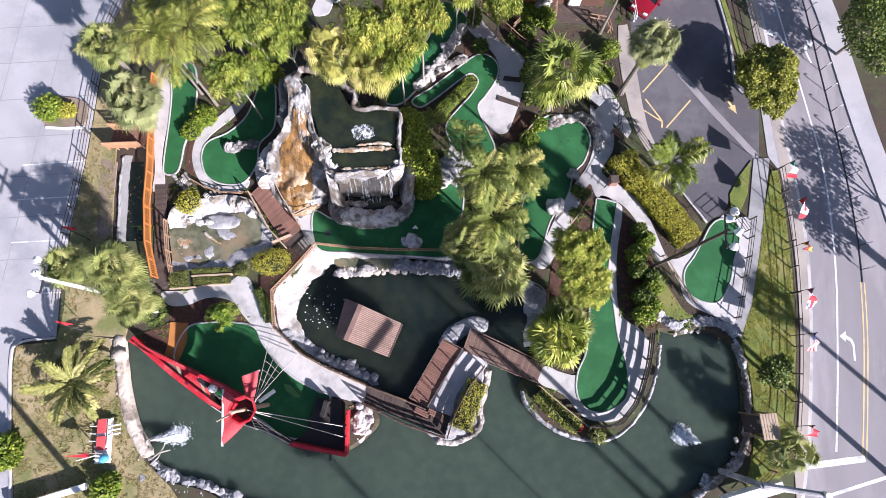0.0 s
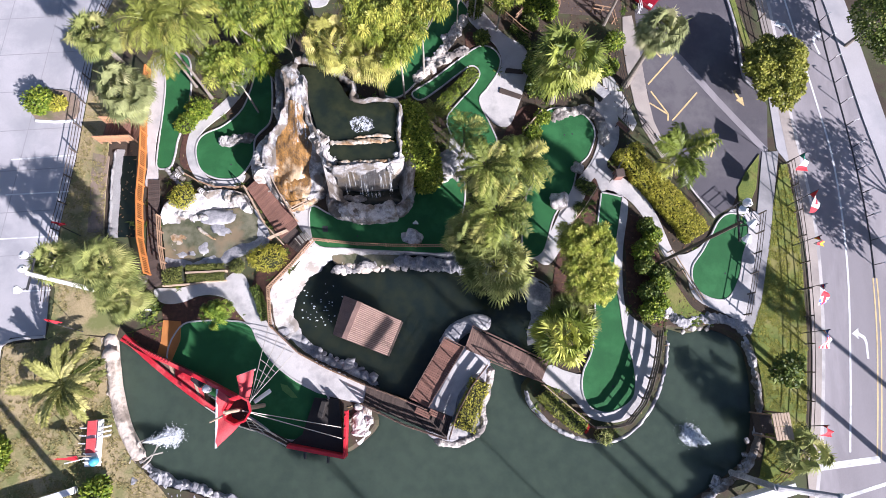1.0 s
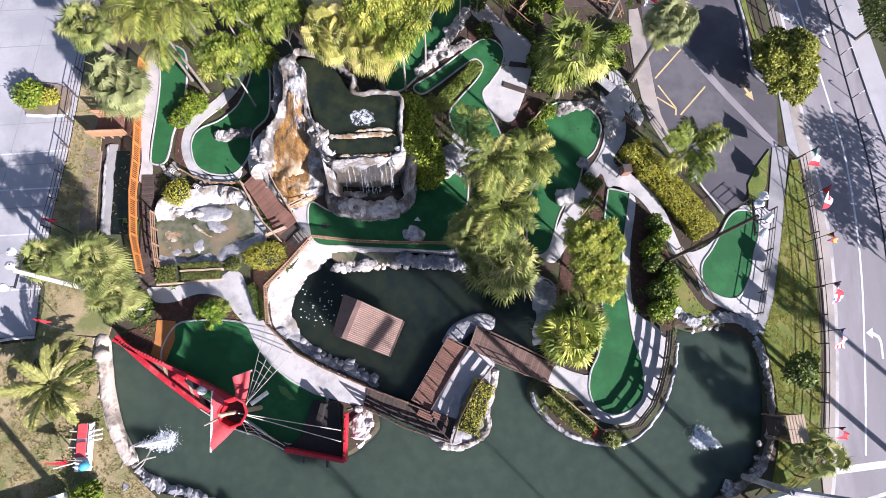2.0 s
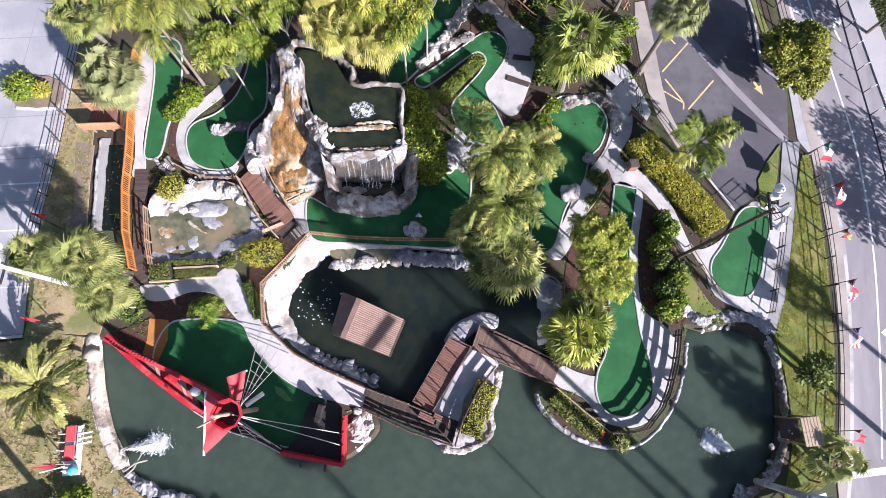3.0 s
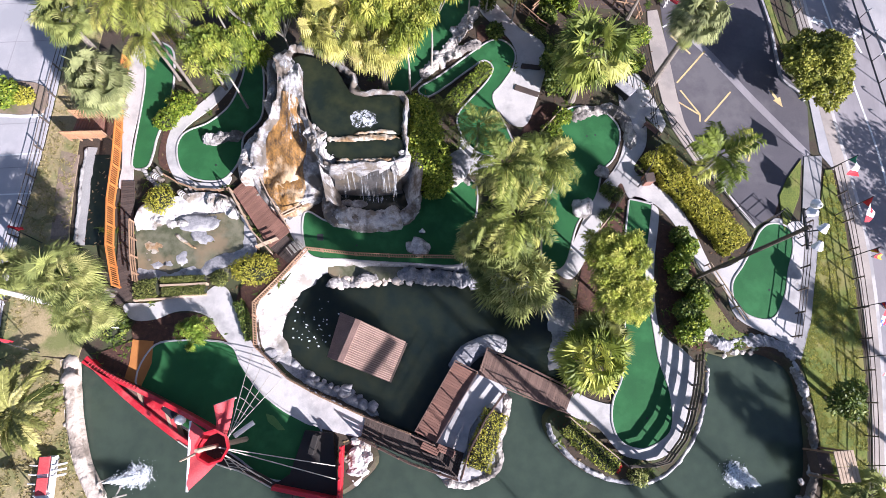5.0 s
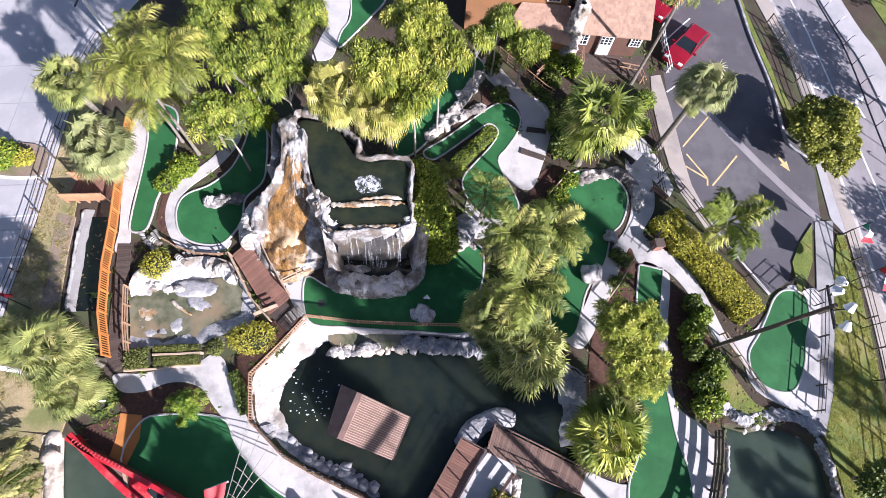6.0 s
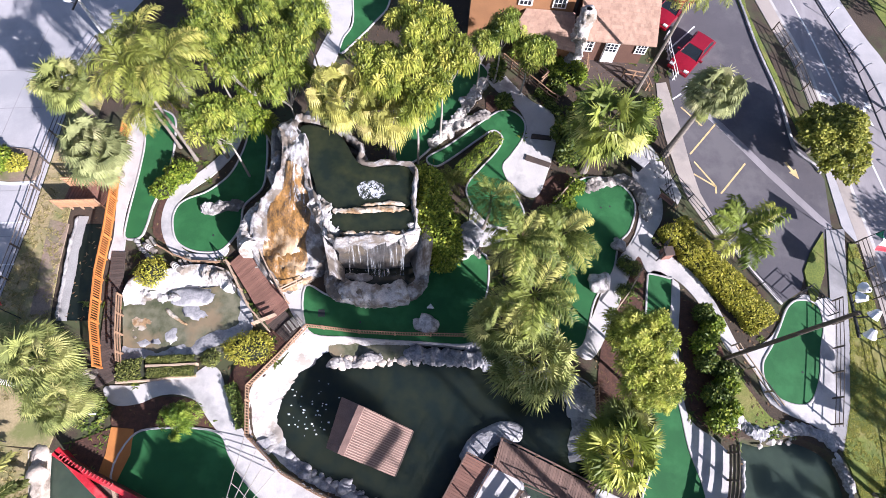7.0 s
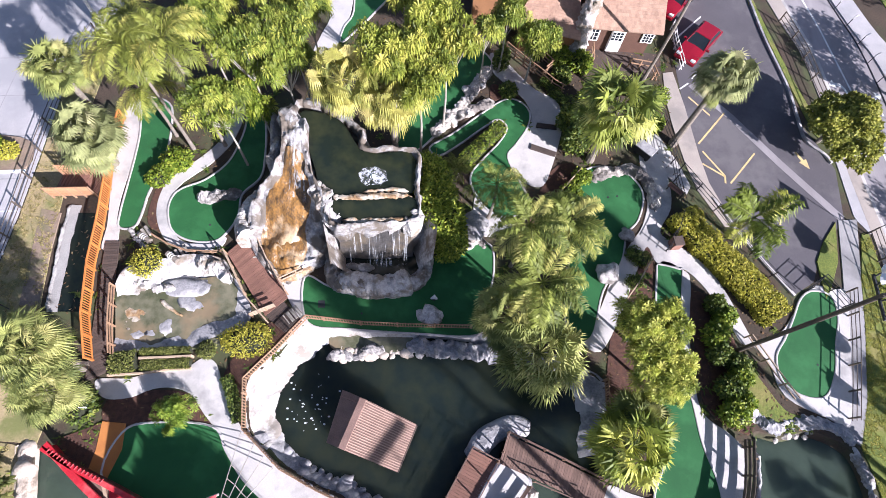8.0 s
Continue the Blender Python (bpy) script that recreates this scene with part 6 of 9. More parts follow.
rail_fence("ramp_rail", [(-15.51, 12.24), (-13.58, 9.48), (-12.00, 8.06)], "wooden handrail of the ramp", RAILWOOD, PALEWOOD, 0.9, 1.0, (0.98, 0.5), 0.08, 0.3, 0.07)
rail_fence("ramp_rail", [(-14.22, 14.06), (-12.78, 11.89), (-11.30, 9.97)], "wooden handrail of the ramp", RAILWOOD, PALEWOOD, 0.9, 1.0, (0.98, 0.5), 0.08, 0.3, 0.07)
rail_fence("ramp_rail", [(-11.85, 10.79), (-10.67, 11.56)], "wooden handrail beside the landing", RAILWOOD, PALEWOOD, 0.9, 1.0, (0.98, 0.5), 0.08, 0.05, 0.07)
rail_fence("ramp_rail", [(-13.15, 8.46), (-11.87, 9.16)], "wooden handrail beside the landing", RAILWOOD, PALEWOOD, 0.9, 0.9, (0.98, 0.5, 0.75), 0.08, 0.05, 0.07)
deck("boardwalk", *[(-23.22, 12.47), (-22.38, 7.97), (-21.64, 3.92)][::2], *[(-22.36, 12.54), (-21.63, 8.03), (-20.65, 4.57)][::2], DARKBOARD, "dark boarded walk beside the channel", 0.13, 0.17, beams=False)
rail_fence("orange_rail", [(-24.78, 21.58), (-24.58, 18.85), (-24.04, 16.30), (-23.58, 13.49), (-23.27, 10.84), (-22.57, 7.69), (-21.52, 5.12)], "orange-stained wooden railing with close pickets", ORANGEWOOD, ORANGEWOOD, 1.05, 1.4, (0.98, 0.15), 0.1, 0.1, 0.09, 0.15, picket_h=0.95)
rail_fence("pool_rail", [(-21.56, 9.54), (-20.94, 7.15), (-20.37, 5.54)], "wooden railing beside the pool", RAILWOOD, RAILWOOD, 0.95, 1.2, (0.98, 0.7, 0.4), 0.09, 0.1, 0.07)
rail_fence("path_rail", [(-20.30, 13.05), (-19.28, 12.56), (-17.95, 12.19), (-16.38, 12.26), (-15.71, 12.40)], "low wooden railing along the path", RAILWOOD, RAILWOOD, 0.55, 1.0, (0.95, 0.5), 0.08, 0.05, 0.06)


def side_bridge():
    t = thing("side_bridge", "small wooden bridge with slatted sides across the channel", "bridge", kind="structure")
    a, b, c, d = [Vector(p) for p in [(-27.40, 15.15), (-24.70, 15.48), (-24.27, 17.01), (-27.25, 16.80)]]
    n = 14
    for i in range(n):
        f0, f1 = i / n, (i + 0.9) / n
        q = [d.lerp(c, f0), d.lerp(c, f1), a.lerp(b, f1), a.lerp(b, f0)]
        m = sum(q, Vector((0, 0))) / 4
        part("plank", Shape().prism([tuple(p - m) for p in q], -0.05, 0, 0.008), REDBOARD, t, at=pose(m.x, m.y, 0.3))
    for p, q in ((a, b), (d, c)):
        if p is a:
            for hz in (0.05, 0.37, 0.69):
                part("side_board", Shape().prism(band([tuple(p), tuple(q)], 0.03), 0.3 + hz, 0.3 + hz + 0.29, 0.01), RUSTWOOD, t)
        for hz in ((1.0,) if p is a else (0.5, 0.75, 1.0)):
            u, w = p.to_3d() + Vector((0, 0, 0.3 + hz)), q.to_3d() + Vector((0, 0, 0.3 + hz))
            part("rail", Shape().tube([u, w], 0.06, 5), RUSTWOOD, t)
        for k in range(15 if p is d else 0):
            m = p.lerp(q, (k + 0.5) / 15)
            part("picket", Shape().box(m.x, m.y, 0.32, 0.07, 0.04, 0.95), RUSTWOOD, t)
        for k in range(5):
            m = p.lerp(q, k / 4)
            part("post", Shape().box(m.x, m.y, 0.0, 0.1, 0.1, 1.35), RAILWOOD, t)
    return t


side_bridge()
slab("channel_water", [(-25.84, 14.24), (-24.54, 14.35), (-23.92, 10.76), (-23.28, 7.93), (-24.61, 7.82), (-25.27, 10.65)], -0.05, 0.02, PONDWATER, "dark water in the narrow channel", "water", 0.0)
COPING = [(-26.12, 14.75), (-25.99, 13.57), (-25.80, 11.90), (-25.50, 10.20), (-25.10, 7.75)]
rough_bank("channel_wall", COPING, [(-25.47, 14.81), (-25.24, 13.23), (-24.98, 11.56), (-24.75, 9.69), (-24.45, 7.80)], 0.10, -0.02, WALLWASH, "pale sloping concrete wall of the channel", 0.015, 6, seed=61)
ridge("channel_coping", [(x - 0.10, y) for x, y in COPING], 0.0, 0.20, 0.20, WALLWASH, "rough broken pale coping of the channel wall", 61, 0.9, 0.1)


def log_steps(x, y, rz, n=4, label="short row of log steps with pale ends"):
    t = thing("log_steps", label, "steps", (x, y, 0), rz, "log steps")
    for k in range(n):
        part("log", Shape().tube([(-0.35, k * 0.28, 0.1 + 0.06 * k), (0.35, k * 0.28, 0.1 + 0.06 * k)], 0.11, 8), PALEBARK, t)
    return t


def ringed_log(p, q, z=0.16):
    """A short log lying in the mulch, painted with white rings."""
    p, q = Vector((*p, z)), Vector((*q, z))
    t = thing("ringed_log", "short brown log with white painted rings in the mulch", "log", group="ringed logs")
    part("log", Shape().tube([p, q], 0.19, 12), BARK, t)
    for f in (0.18, 0.36, 0.54):
        part("ring", Shape().tube([p.lerp(q, f), p.lerp(q, f + 0.08)], 0.20, 12), WHITEPAINT, t, "white painted ring")
    return t


ringed_log((-21.23, 13.10), (-20.47, 12.68))
ringed_log((-19.04, 11.91), (-18.30, 11.45), 0.45)
log_steps(*(-13.37, 11.76), 20, 3)
log_steps(*(-11.15, 8.47), -45, 4)
log_steps(*(-21.18, 12.98), -45, 3)
log_steps(*(-18.60, 12.00), -50, 3)
# broad steps on the upper path
for o in ([(3.70, 24.25), (5.12, 24.20), (5.11, 23.82), (3.62, 23.85)], [(3.32, 22.44), (5.10, 21.92), (4.98, 21.54), (3.24, 22.01)]):
    structure("step_edge", Shape().prism(o, 0.0, 0.16, 0.02), DARKBOARD, "dark timber step edge", "step")
rail_fence("upper_rail", [(4.05, 29.95), (4.75, 29.25), (4.20, 28.60)], "brown wooden railing of the landing", RAILWOOD, RAILWOOD, 1.0, 0.8, (0.98, 0.6, 0.3), 0.09, 0.05, 0.07)
rail_fence("upper_rail", [(1.30, 30.60), (2.75, 29.25), (3.85, 28.35), (4.85, 27.45), (5.60, 27.00)], "brown wooden post and rail fence", RAILWOOD, RAILWOOD, 1.0, 0.9, (0.98, 0.6, 0.3), 0.09, 0.05, 0.07)
rail_fence("planter_rail", [(5.29, 18.62), (6.67, 20.52)], "pale wooden rail on the planting bed", PALEWOOD, PALEWOOD, 0.6, 1.0, (0.95,), 0.09, 0.05, 0.08)
rail_fence("path_rail", [(9.19, 11.35), (10.06, 12.59), (11.11, 14.47)], "pale wooden rail beside the path", PALEWOOD, PALEWOOD, 0.6, 1.4, (0.95,), 0.08, 0.05, 0.07)
rail_fence("walk_rail", [(12.42, 26.61), (13.17, 23.26), (13.60, 21.45), (15.63, 18.56), (16.90, 16.59), (18.43, 14.34), (19.65, 12.92)], "black metal three-rail fence along the walk", BLACKMETAL, BLACKMETAL, 1.0, 1.8, (0.98, 0.66, 0.33), 0.06, 0.05, 0.03)
rail_fence("walk_rail", [(13.05, 23.25), (13.20, 20.51), (13.50, 18.35), (12.73, 16.19), (12.06, 14.92)], "black metal three-rail fence beside the path", BLACKMETAL, BLACKMETAL, 1.0, 1.4, (0.98, 0.66, 0.33), 0.06, 0.05, 0.03)
rail_fence("hedge_rail", [(20.87, 13.15), (21.93, 14.11), (23.15, 12.31)], "black metal three-rail fence by the green", BLACKMETAL, BLACKMETAL, 1.0, 1.2, (0.98, 0.66, 0.33), 0.06, 0.05, 0.03)
rail_fence("east_green_rail", [(23.63, 13.36), (23.06, 10.00), (22.54, 7.57), (22.02, 5.36)], "dark wooden three-rail fence beside the green", POLEWOOD, POLEWOOD, 1.0, 1.6, (0.98, 0.66, 0.33), 0.08, 0.05, 0.036)
rail_fence("east_green_rail", [(16.57, 9.81), (17.80, 7.79), (18.80, 6.30)], "pale wooden two-rail fence beside the green", PALEWOOD, PALEWOOD, 0.9, 1.6, (0.98, 0.5), 0.08, 0.05, 0.07)
rail_fence("verge_fence", curve([(26.03, 17.70), (26.39, 13.56), (26.56, 9.49), (26.51, 5.15), (26.22, 0.99), (25.83, -2.21)], 2, False), "dark three-rail fence between verge and pavement", POLEWOOD, POLEWOOD, 1.05, 2.0, (0.98, 0.66, 0.33), 0.08, 0.05, 0.036)
rail_fence("verge_fence", curve([(23.12, 36.17), (24.15, 32.82), (24.66, 29.53), (25.20, 26.35)], 2, False), "dark three-rail fence on the narrow verge", POLEWOOD, POLEWOOD, 1.05, 2.0, (0.98, 0.66, 0.33), 0.08, 0.05, 0.036)
rail_fence("verge_fence", [(25.52, -3.78), (23.18, -5.85), (21.92, -7.05)], "dark three-rail fence by the corner", POLEWOOD, RAILWOOD, 1.05, 2.0, (0.98, 0.66, 0.33), 0.08, 0.05, 0.036)
rail_fence("lot_fence", curve([(-29.09, 28.86), (-29.64, 25.51), (-29.59, 21.80), (-29.47, 18.73), (-29.10, 13.83), (-29.00, 10.08), (-29.01, 6.90), (-28.42, 2.59)], 2, False), "dark three-rail fence beside the parking lot", POLEWOOD, POLEWOOD, 1.0, 2.1, (0.98, 0.66, 0.33), 0.08, 0.02, 0.036)

# ---- pirate ship on the lagoon ----
def pirate_ship():
    t = thing("pirate_ship", "red pirate ship with a mast, crow's nest and rope rigging", "ship")
    bow = Vector([(-22.15, 0.50)][0])
    side_n = curve([tuple(bow)] + [(-20.36, -0.28), (-18.06, -1.08), (-15.96, -1.88), (-14.25, -2.57), (-13.30, -3.01)], 4, False)
    side_s = curve([tuple(bow)] + [(-19.61, -1.26), (-17.20, -2.72), (-15.05, -3.90), (-13.00, -4.74), (-11.57, -5.03), (-9.75, -5.74)], 4, False)
    a, b = resample(side_n, 22), resample(side_s, 26)
    # hull sides
    hull = Shape()
    rows = [[(x, y, 1.0) for x, y in b], [(x + 0.05, y + 0.06, 0.4) for x, y in b], [(x + 0.25, y + 0.30, -0.9) for x, y in b]]
    hull.loft(rows)
    part("hull", hull, DARKBOARD, t, "dark planked hull")
    part("gunwale", Shape().prism(band(b[:16], 0.30, 0.05), 0.95, 1.08, 0.03), REDPAINT, t)
    part("gunwale", Shape().prism(band(a, 0.05, 0.22), 0.95, 1.08, 0.03), REDPAINT, t)
    part("bulwark", Shape().loft([[(x, y, 1.0) for x, y in a], [(x, y, 0.1) for x, y in a]]), REDPAINT, t)
    part("bulwark", Shape().loft([[(x, y, 0.98) for x, y in b[:16]], [(x + 0.12, y + 0.1, 0.1) for x, y in b[:16]]]), REDPAINT, t)
    part("rope_rail", Shape().tube([(x, y, 1.12) for x, y in b[14:]], 0.045, 5), ROPE, t)
    fore = [tuple(p) for p in a[:14]] + [tuple(p) for p in b[:15][::-1]]
    part("fore_deck", Shape().prism(fore[1:-1], 0.05, 0.72), BOARD, t, "weathered brown fore deck")
    part("deck_cover", Shape().prism([tuple(p) for p in a[9:14]] + [tuple(p) for p in b[9:15][::-1]], 0.70, 0.76, 0.01), REDPAINT, t, "faded red deck cover")
    for f in (4, 8, 12):
        p, q = Vector(a[f]), Vector(b[min(f + 1, 25)])
        part("thwart", Shape().prism(band([tuple(p), tuple(q)], 0.08), 0.74, 0.80, 0.01), PALEWOOD, t)
    for k in range(1, 9):
        p, q = Vector(a[k]), Vector(a[k + 1])
        for f in (0.0, 0.5):
            m = p.lerp(q, f)
            part("rung", Shape().box(0, 0, 0, 0.04, 0.22, 0.04), PINKRED, t, at=pose(m.x, m.y, 1.09, 0, 0, -32))
    part("deck_ladder", Shape().box(0, 0, 0, 0.5, 0.9, 0.06), BLACKMETAL, t, at=pose(*(-16.50, -2.06), 0.75, 0, 0, 55))
    # stern
    st = [(-8.44, -2.57), (-6.76, -2.58), (-5.95, -6.06), (-9.91, -5.82), (-8.97, -5.06)]
    part("stern_deck", Shape().prism(st, -0.9, 0.32, 0.02), BLACKWOOD, t, "black stern deck")
    c0, c1, c2 = [(-9.72, -5.77), (-5.80, -6.19), (-6.05, -3.23)]
    part("stern_rail", Shape().prism(band([c0, c1], 0.12), 0.30, 1.15, 0.03), REDPAINT, t)
    part("stern_rail", Shape().prism(band([c1, c2], 0.10), 0.30, 1.20, 0.03), REDPAINT, t)
    for f in (0.15, 0.4, 0.65, 0.9):
        p = Vector(c1).lerp(Vector(c2), f)
        part("finial", Shape().tube([(p.x, p.y, 1.2), (p.x, p.y, 1.38), (p.x, p.y, 1.5)], [0.06, 0.08, 0.02], 6), REDPAINT, t)
    for px in ([(-8.60, -6.13)][0], [(-7.02, -6.28)][0]):
        part("cannon", Shape().tube([(px[0], px[1] + 0.4, 0.2), (px[0], px[1] - 0.5, 0.15)], [0.13, 0.10], 8), BLACKMETAL, t)
    part("stern_panel", Shape().box(0, 0, 0, 1.1, 0.35, 0.9), BLACKWOOD, t, at=pose(*(-7.68, -3.26), 0.3, 0, 0, 80))
    # mast and crow's nest
    mx, my = (-11.94, -3.35)
    H = 5.0
    part("mast", Shape().tube([(mx, my, -0.2), (mx, my, H * 0.6), (mx, my, H + 2.2)], [0.16, 0.14, 0.09], 10), PALEWOOD, t)
    nest = Shape()
    rows = [[(mx + r * math.cos(k * math.pi / 4), my + r * math.sin(k * math.pi / 4), z) for k in range(8)] for r, z in ((0.25, H - 0.5), (0.68, H - 0.45), (0.84, H + 0.25), (0.89, H + 0.28), (0.89, H + 0.33), (0.77, H + 0.33), (0.64, H - 0.38))]
    nest.loft(rows, True)
    part("crows_nest", nest, REDPAINT, t, "eight-sided red crow's nest")
    floor_ = Shape().add([(mx + 0.66 * math.cos(k * math.pi / 4), my + 0.66 * math.sin(k * math.pi / 4), H - 0.40) for k in range(8)], [tuple(range(8))])
    part("nest_floor", floor_, DARKBOARD, t)
    # yards with furled red sails
    y0, y1 = [(-13.90, -2.30), (-13.37, -5.81)]
    part("yard", Shape().tube([(*y0, H - 1.2), (*y1, H - 1.2)], 0.07, 7), WHITEPAINT, t)
    z0, z1 = [(-12.82, -1.41), (-11.74, -0.91)]
    part("yard", Shape().tube([(*z0, H - 1.4), (*z1, H - 1.4)], 0.06, 7), ROPE, t)
    for (u, w), n in (((y0, y1), 0), ((z0, z1), 1)):
        rows = []
        for k in range(8):
            f = k / 7
            row = []
            for j in range(10):
                g = j / 9
                p = Vector((*u, H - 1.2)).lerp(Vector((*w, H - 1.2)), g)
                q = Vector((mx + (g - 0.5) * 0.9 * (0.4 if n else 1), my - (g - 0.5) * 0.6, H - 0.6))
                m = p.lerp(q, f)
                row.append((m.x, m.y, m.z - 0.25 * math.sin(math.pi * f) + 0.08 * math.sin(9 * g + f * 3)))
            rows.append(row)
        part("sail", Shape().loft(rows), PINKRED, t, "furled faded red sail", smooth=True)
    # rigging
    stern_l, stern_r = [(-6.22, -4.29), (-6.10, -4.99)]
    for q in (stern_l, stern_r):
        part("stay", Shape().tube([(mx + 0.3, my, H + 0.2), (*q, 1.3)], 0.026, 5), ROPE, t)
    feet = [(-12.44, 2.01), (-11.61, 1.45), (-10.97, 0.84), (-10.35, 0.34)]
    for k, q in enumerate(feet):
        part("shroud", Shape().tube([(mx + 0.5, my + 0.2 + 0.1 * k, H - 0.3), (*q, 0.1)], 0.022, 5), ROPE, t)
    for f in (0.2, 0.32, 0.44, 0.56, 0.68):
        pts = [Vector((mx + 0.5, my + 0.2 + 0.1 * k, H - 0.3)).lerp(Vector((*q, 0.1)), f) for k, q in enumerate(feet)]
        part("ratline", Shape().tube(pts, 0.018, 4), ROPE, t)
    lower = [(-12.23, -5.00), (-11.36, -5.07), (-10.48, -5.26), (-9.75, -5.53)]
    for k, q in enumerate(lower):
        part("shroud", Shape().tube([(mx + 0.3, my - 0.3, H - 0.3), (*q, 1.0)], 0.022, 5), ROPE, t)
    for f in (0.35, 0.55, 0.75):
        pts = [Vector((mx + 0.3, my - 0.3, H - 0.3)).lerp(Vector((*q, 1.0)), f) for q in lower]
        part("ratline", Shape().tube(pts, 0.018, 4), ROPE, t)
    part("boom", Shape().tube([(*(-11.70, -2.97), 3.0), (*(-10.87, -2.19), 2.6)], 0.14, 8), WHITEPAINT, t, "rolled white sail on the boom")
    part("top_spar", Shape().tube([(mx - 0.1, my, H + 0.5), (*(-13.61, -4.21), H - 0.2)], [0.09, 0.05], 7), PALEWOOD, t)
    return t


pirate_ship()
slab("orange_turf", [(-20.04, 1.98), (-18.74, 1.97), (-18.54, 0.63), (-18.94, -1.12), (-20.02, -0.63), (-19.91, 0.53)], -0.04, 0.10, TURF_ORANGE, "orange-brown turf at the bow", "turf")
slab("bow_ground", [(-22.36, 0.78), (-20.04, 1.91), (-19.89, 0.53), (-20.04, -0.63), (-21.46, 0.05)], -0.04, 0.07, MULCH, "dark brown ground at the bow", "ground")
skull = rough_ball(4, 2, 0.8, 0.15)
skull.v = [(x * 0.7, y * 0.6, z * 0.6 + 0.55) for x, y, z in skull.v]
ob = single("white_ornament", skull, WHITEPAINT, "rounded white ornament on the red deck", "ornament", smooth=True)
ob.matrix_basis = pose(*(-15.70, -2.48), 0.42)

# ---- house north of the course ----
def sash_window(parent, x, z, w, h, y, mat=WHITEPAINT):
    win = part("window", Shape().box(x, y - 0.04, z, w + 0.16, 0.10, h + 0.16), mat, parent, "white multi-pane window")
    nx, nz = 3, 3
    for i in range(nx):
        for j in range(nz):
            pw, ph = w / nx, h / nz
            part("pane", Shape().box(x - w / 2 + pw * (i + 0.5), y - 0.095, z + 0.08 + ph * j + 0.03, pw - 0.06, 0.02, ph - 0.06), GLASS_DARK, win)


def roof_panel(parent, p, n_rows, n_cols, material, name="roof"):
    """A sloping roof face p0..p3 (two eaves corners, two ridge corners) under rows of shingles."""
    p = [Vector(q) for q in p]
    nrm = (p[1] - p[0]).cross(p[3] - p[0]).normalized()
    if nrm.z < 0:
        nrm = -nrm
    low = [q - nrm * 0.12 for q in p]
    r = part(name, Shape().add([tuple(q) for q in p + low], [(0, 1, 2, 3), (7, 6, 5, 4), (0, 4, 5, 1), (1, 5, 6, 2), (2, 6, 7, 3), (3, 7, 4, 0)]), material, parent)
    rnd = random.Random(n_rows)
    for i in range(n_rows):
        f0, f1 = i / n_rows, (i + 1) / n_rows
        for j in range(n_cols):
            g0, g1 = (j + 0.03 + 0.5 * (i % 2)) / n_cols, (j + 0.97 + 0.5 * (i % 2)) / n_cols
            g0, g1 = min(1, g0), min(1, g1)
            if g1 - g0 < 0.2 / n_cols:
                continue
            q = [p[0].lerp(p[1], g0).lerp(p[3].lerp(p[2], g0), f0), p[0].lerp(p[1], g1).lerp(p[3].lerp(p[2], g1), f0), p[0].lerp(p[1], g1).lerp(p[3].lerp(p[2], g1), f1), p[0].lerp(p[1], g0).lerp(p[3].lerp(p[2], g0), f1)]
            t0 = 0.03 + rnd.uniform(0, 0.012)
            up = [q[0] + nrm * t0, q[1] + nrm * t0, q[2] + nrm * 0.006, q[3] + nrm * 0.006]
            part("shingle", Shape().add([tuple(v) for v in up + [q[0], q[1]]], [(0, 1, 2, 3), (4, 5, 1, 0)]), material, r)
    return r


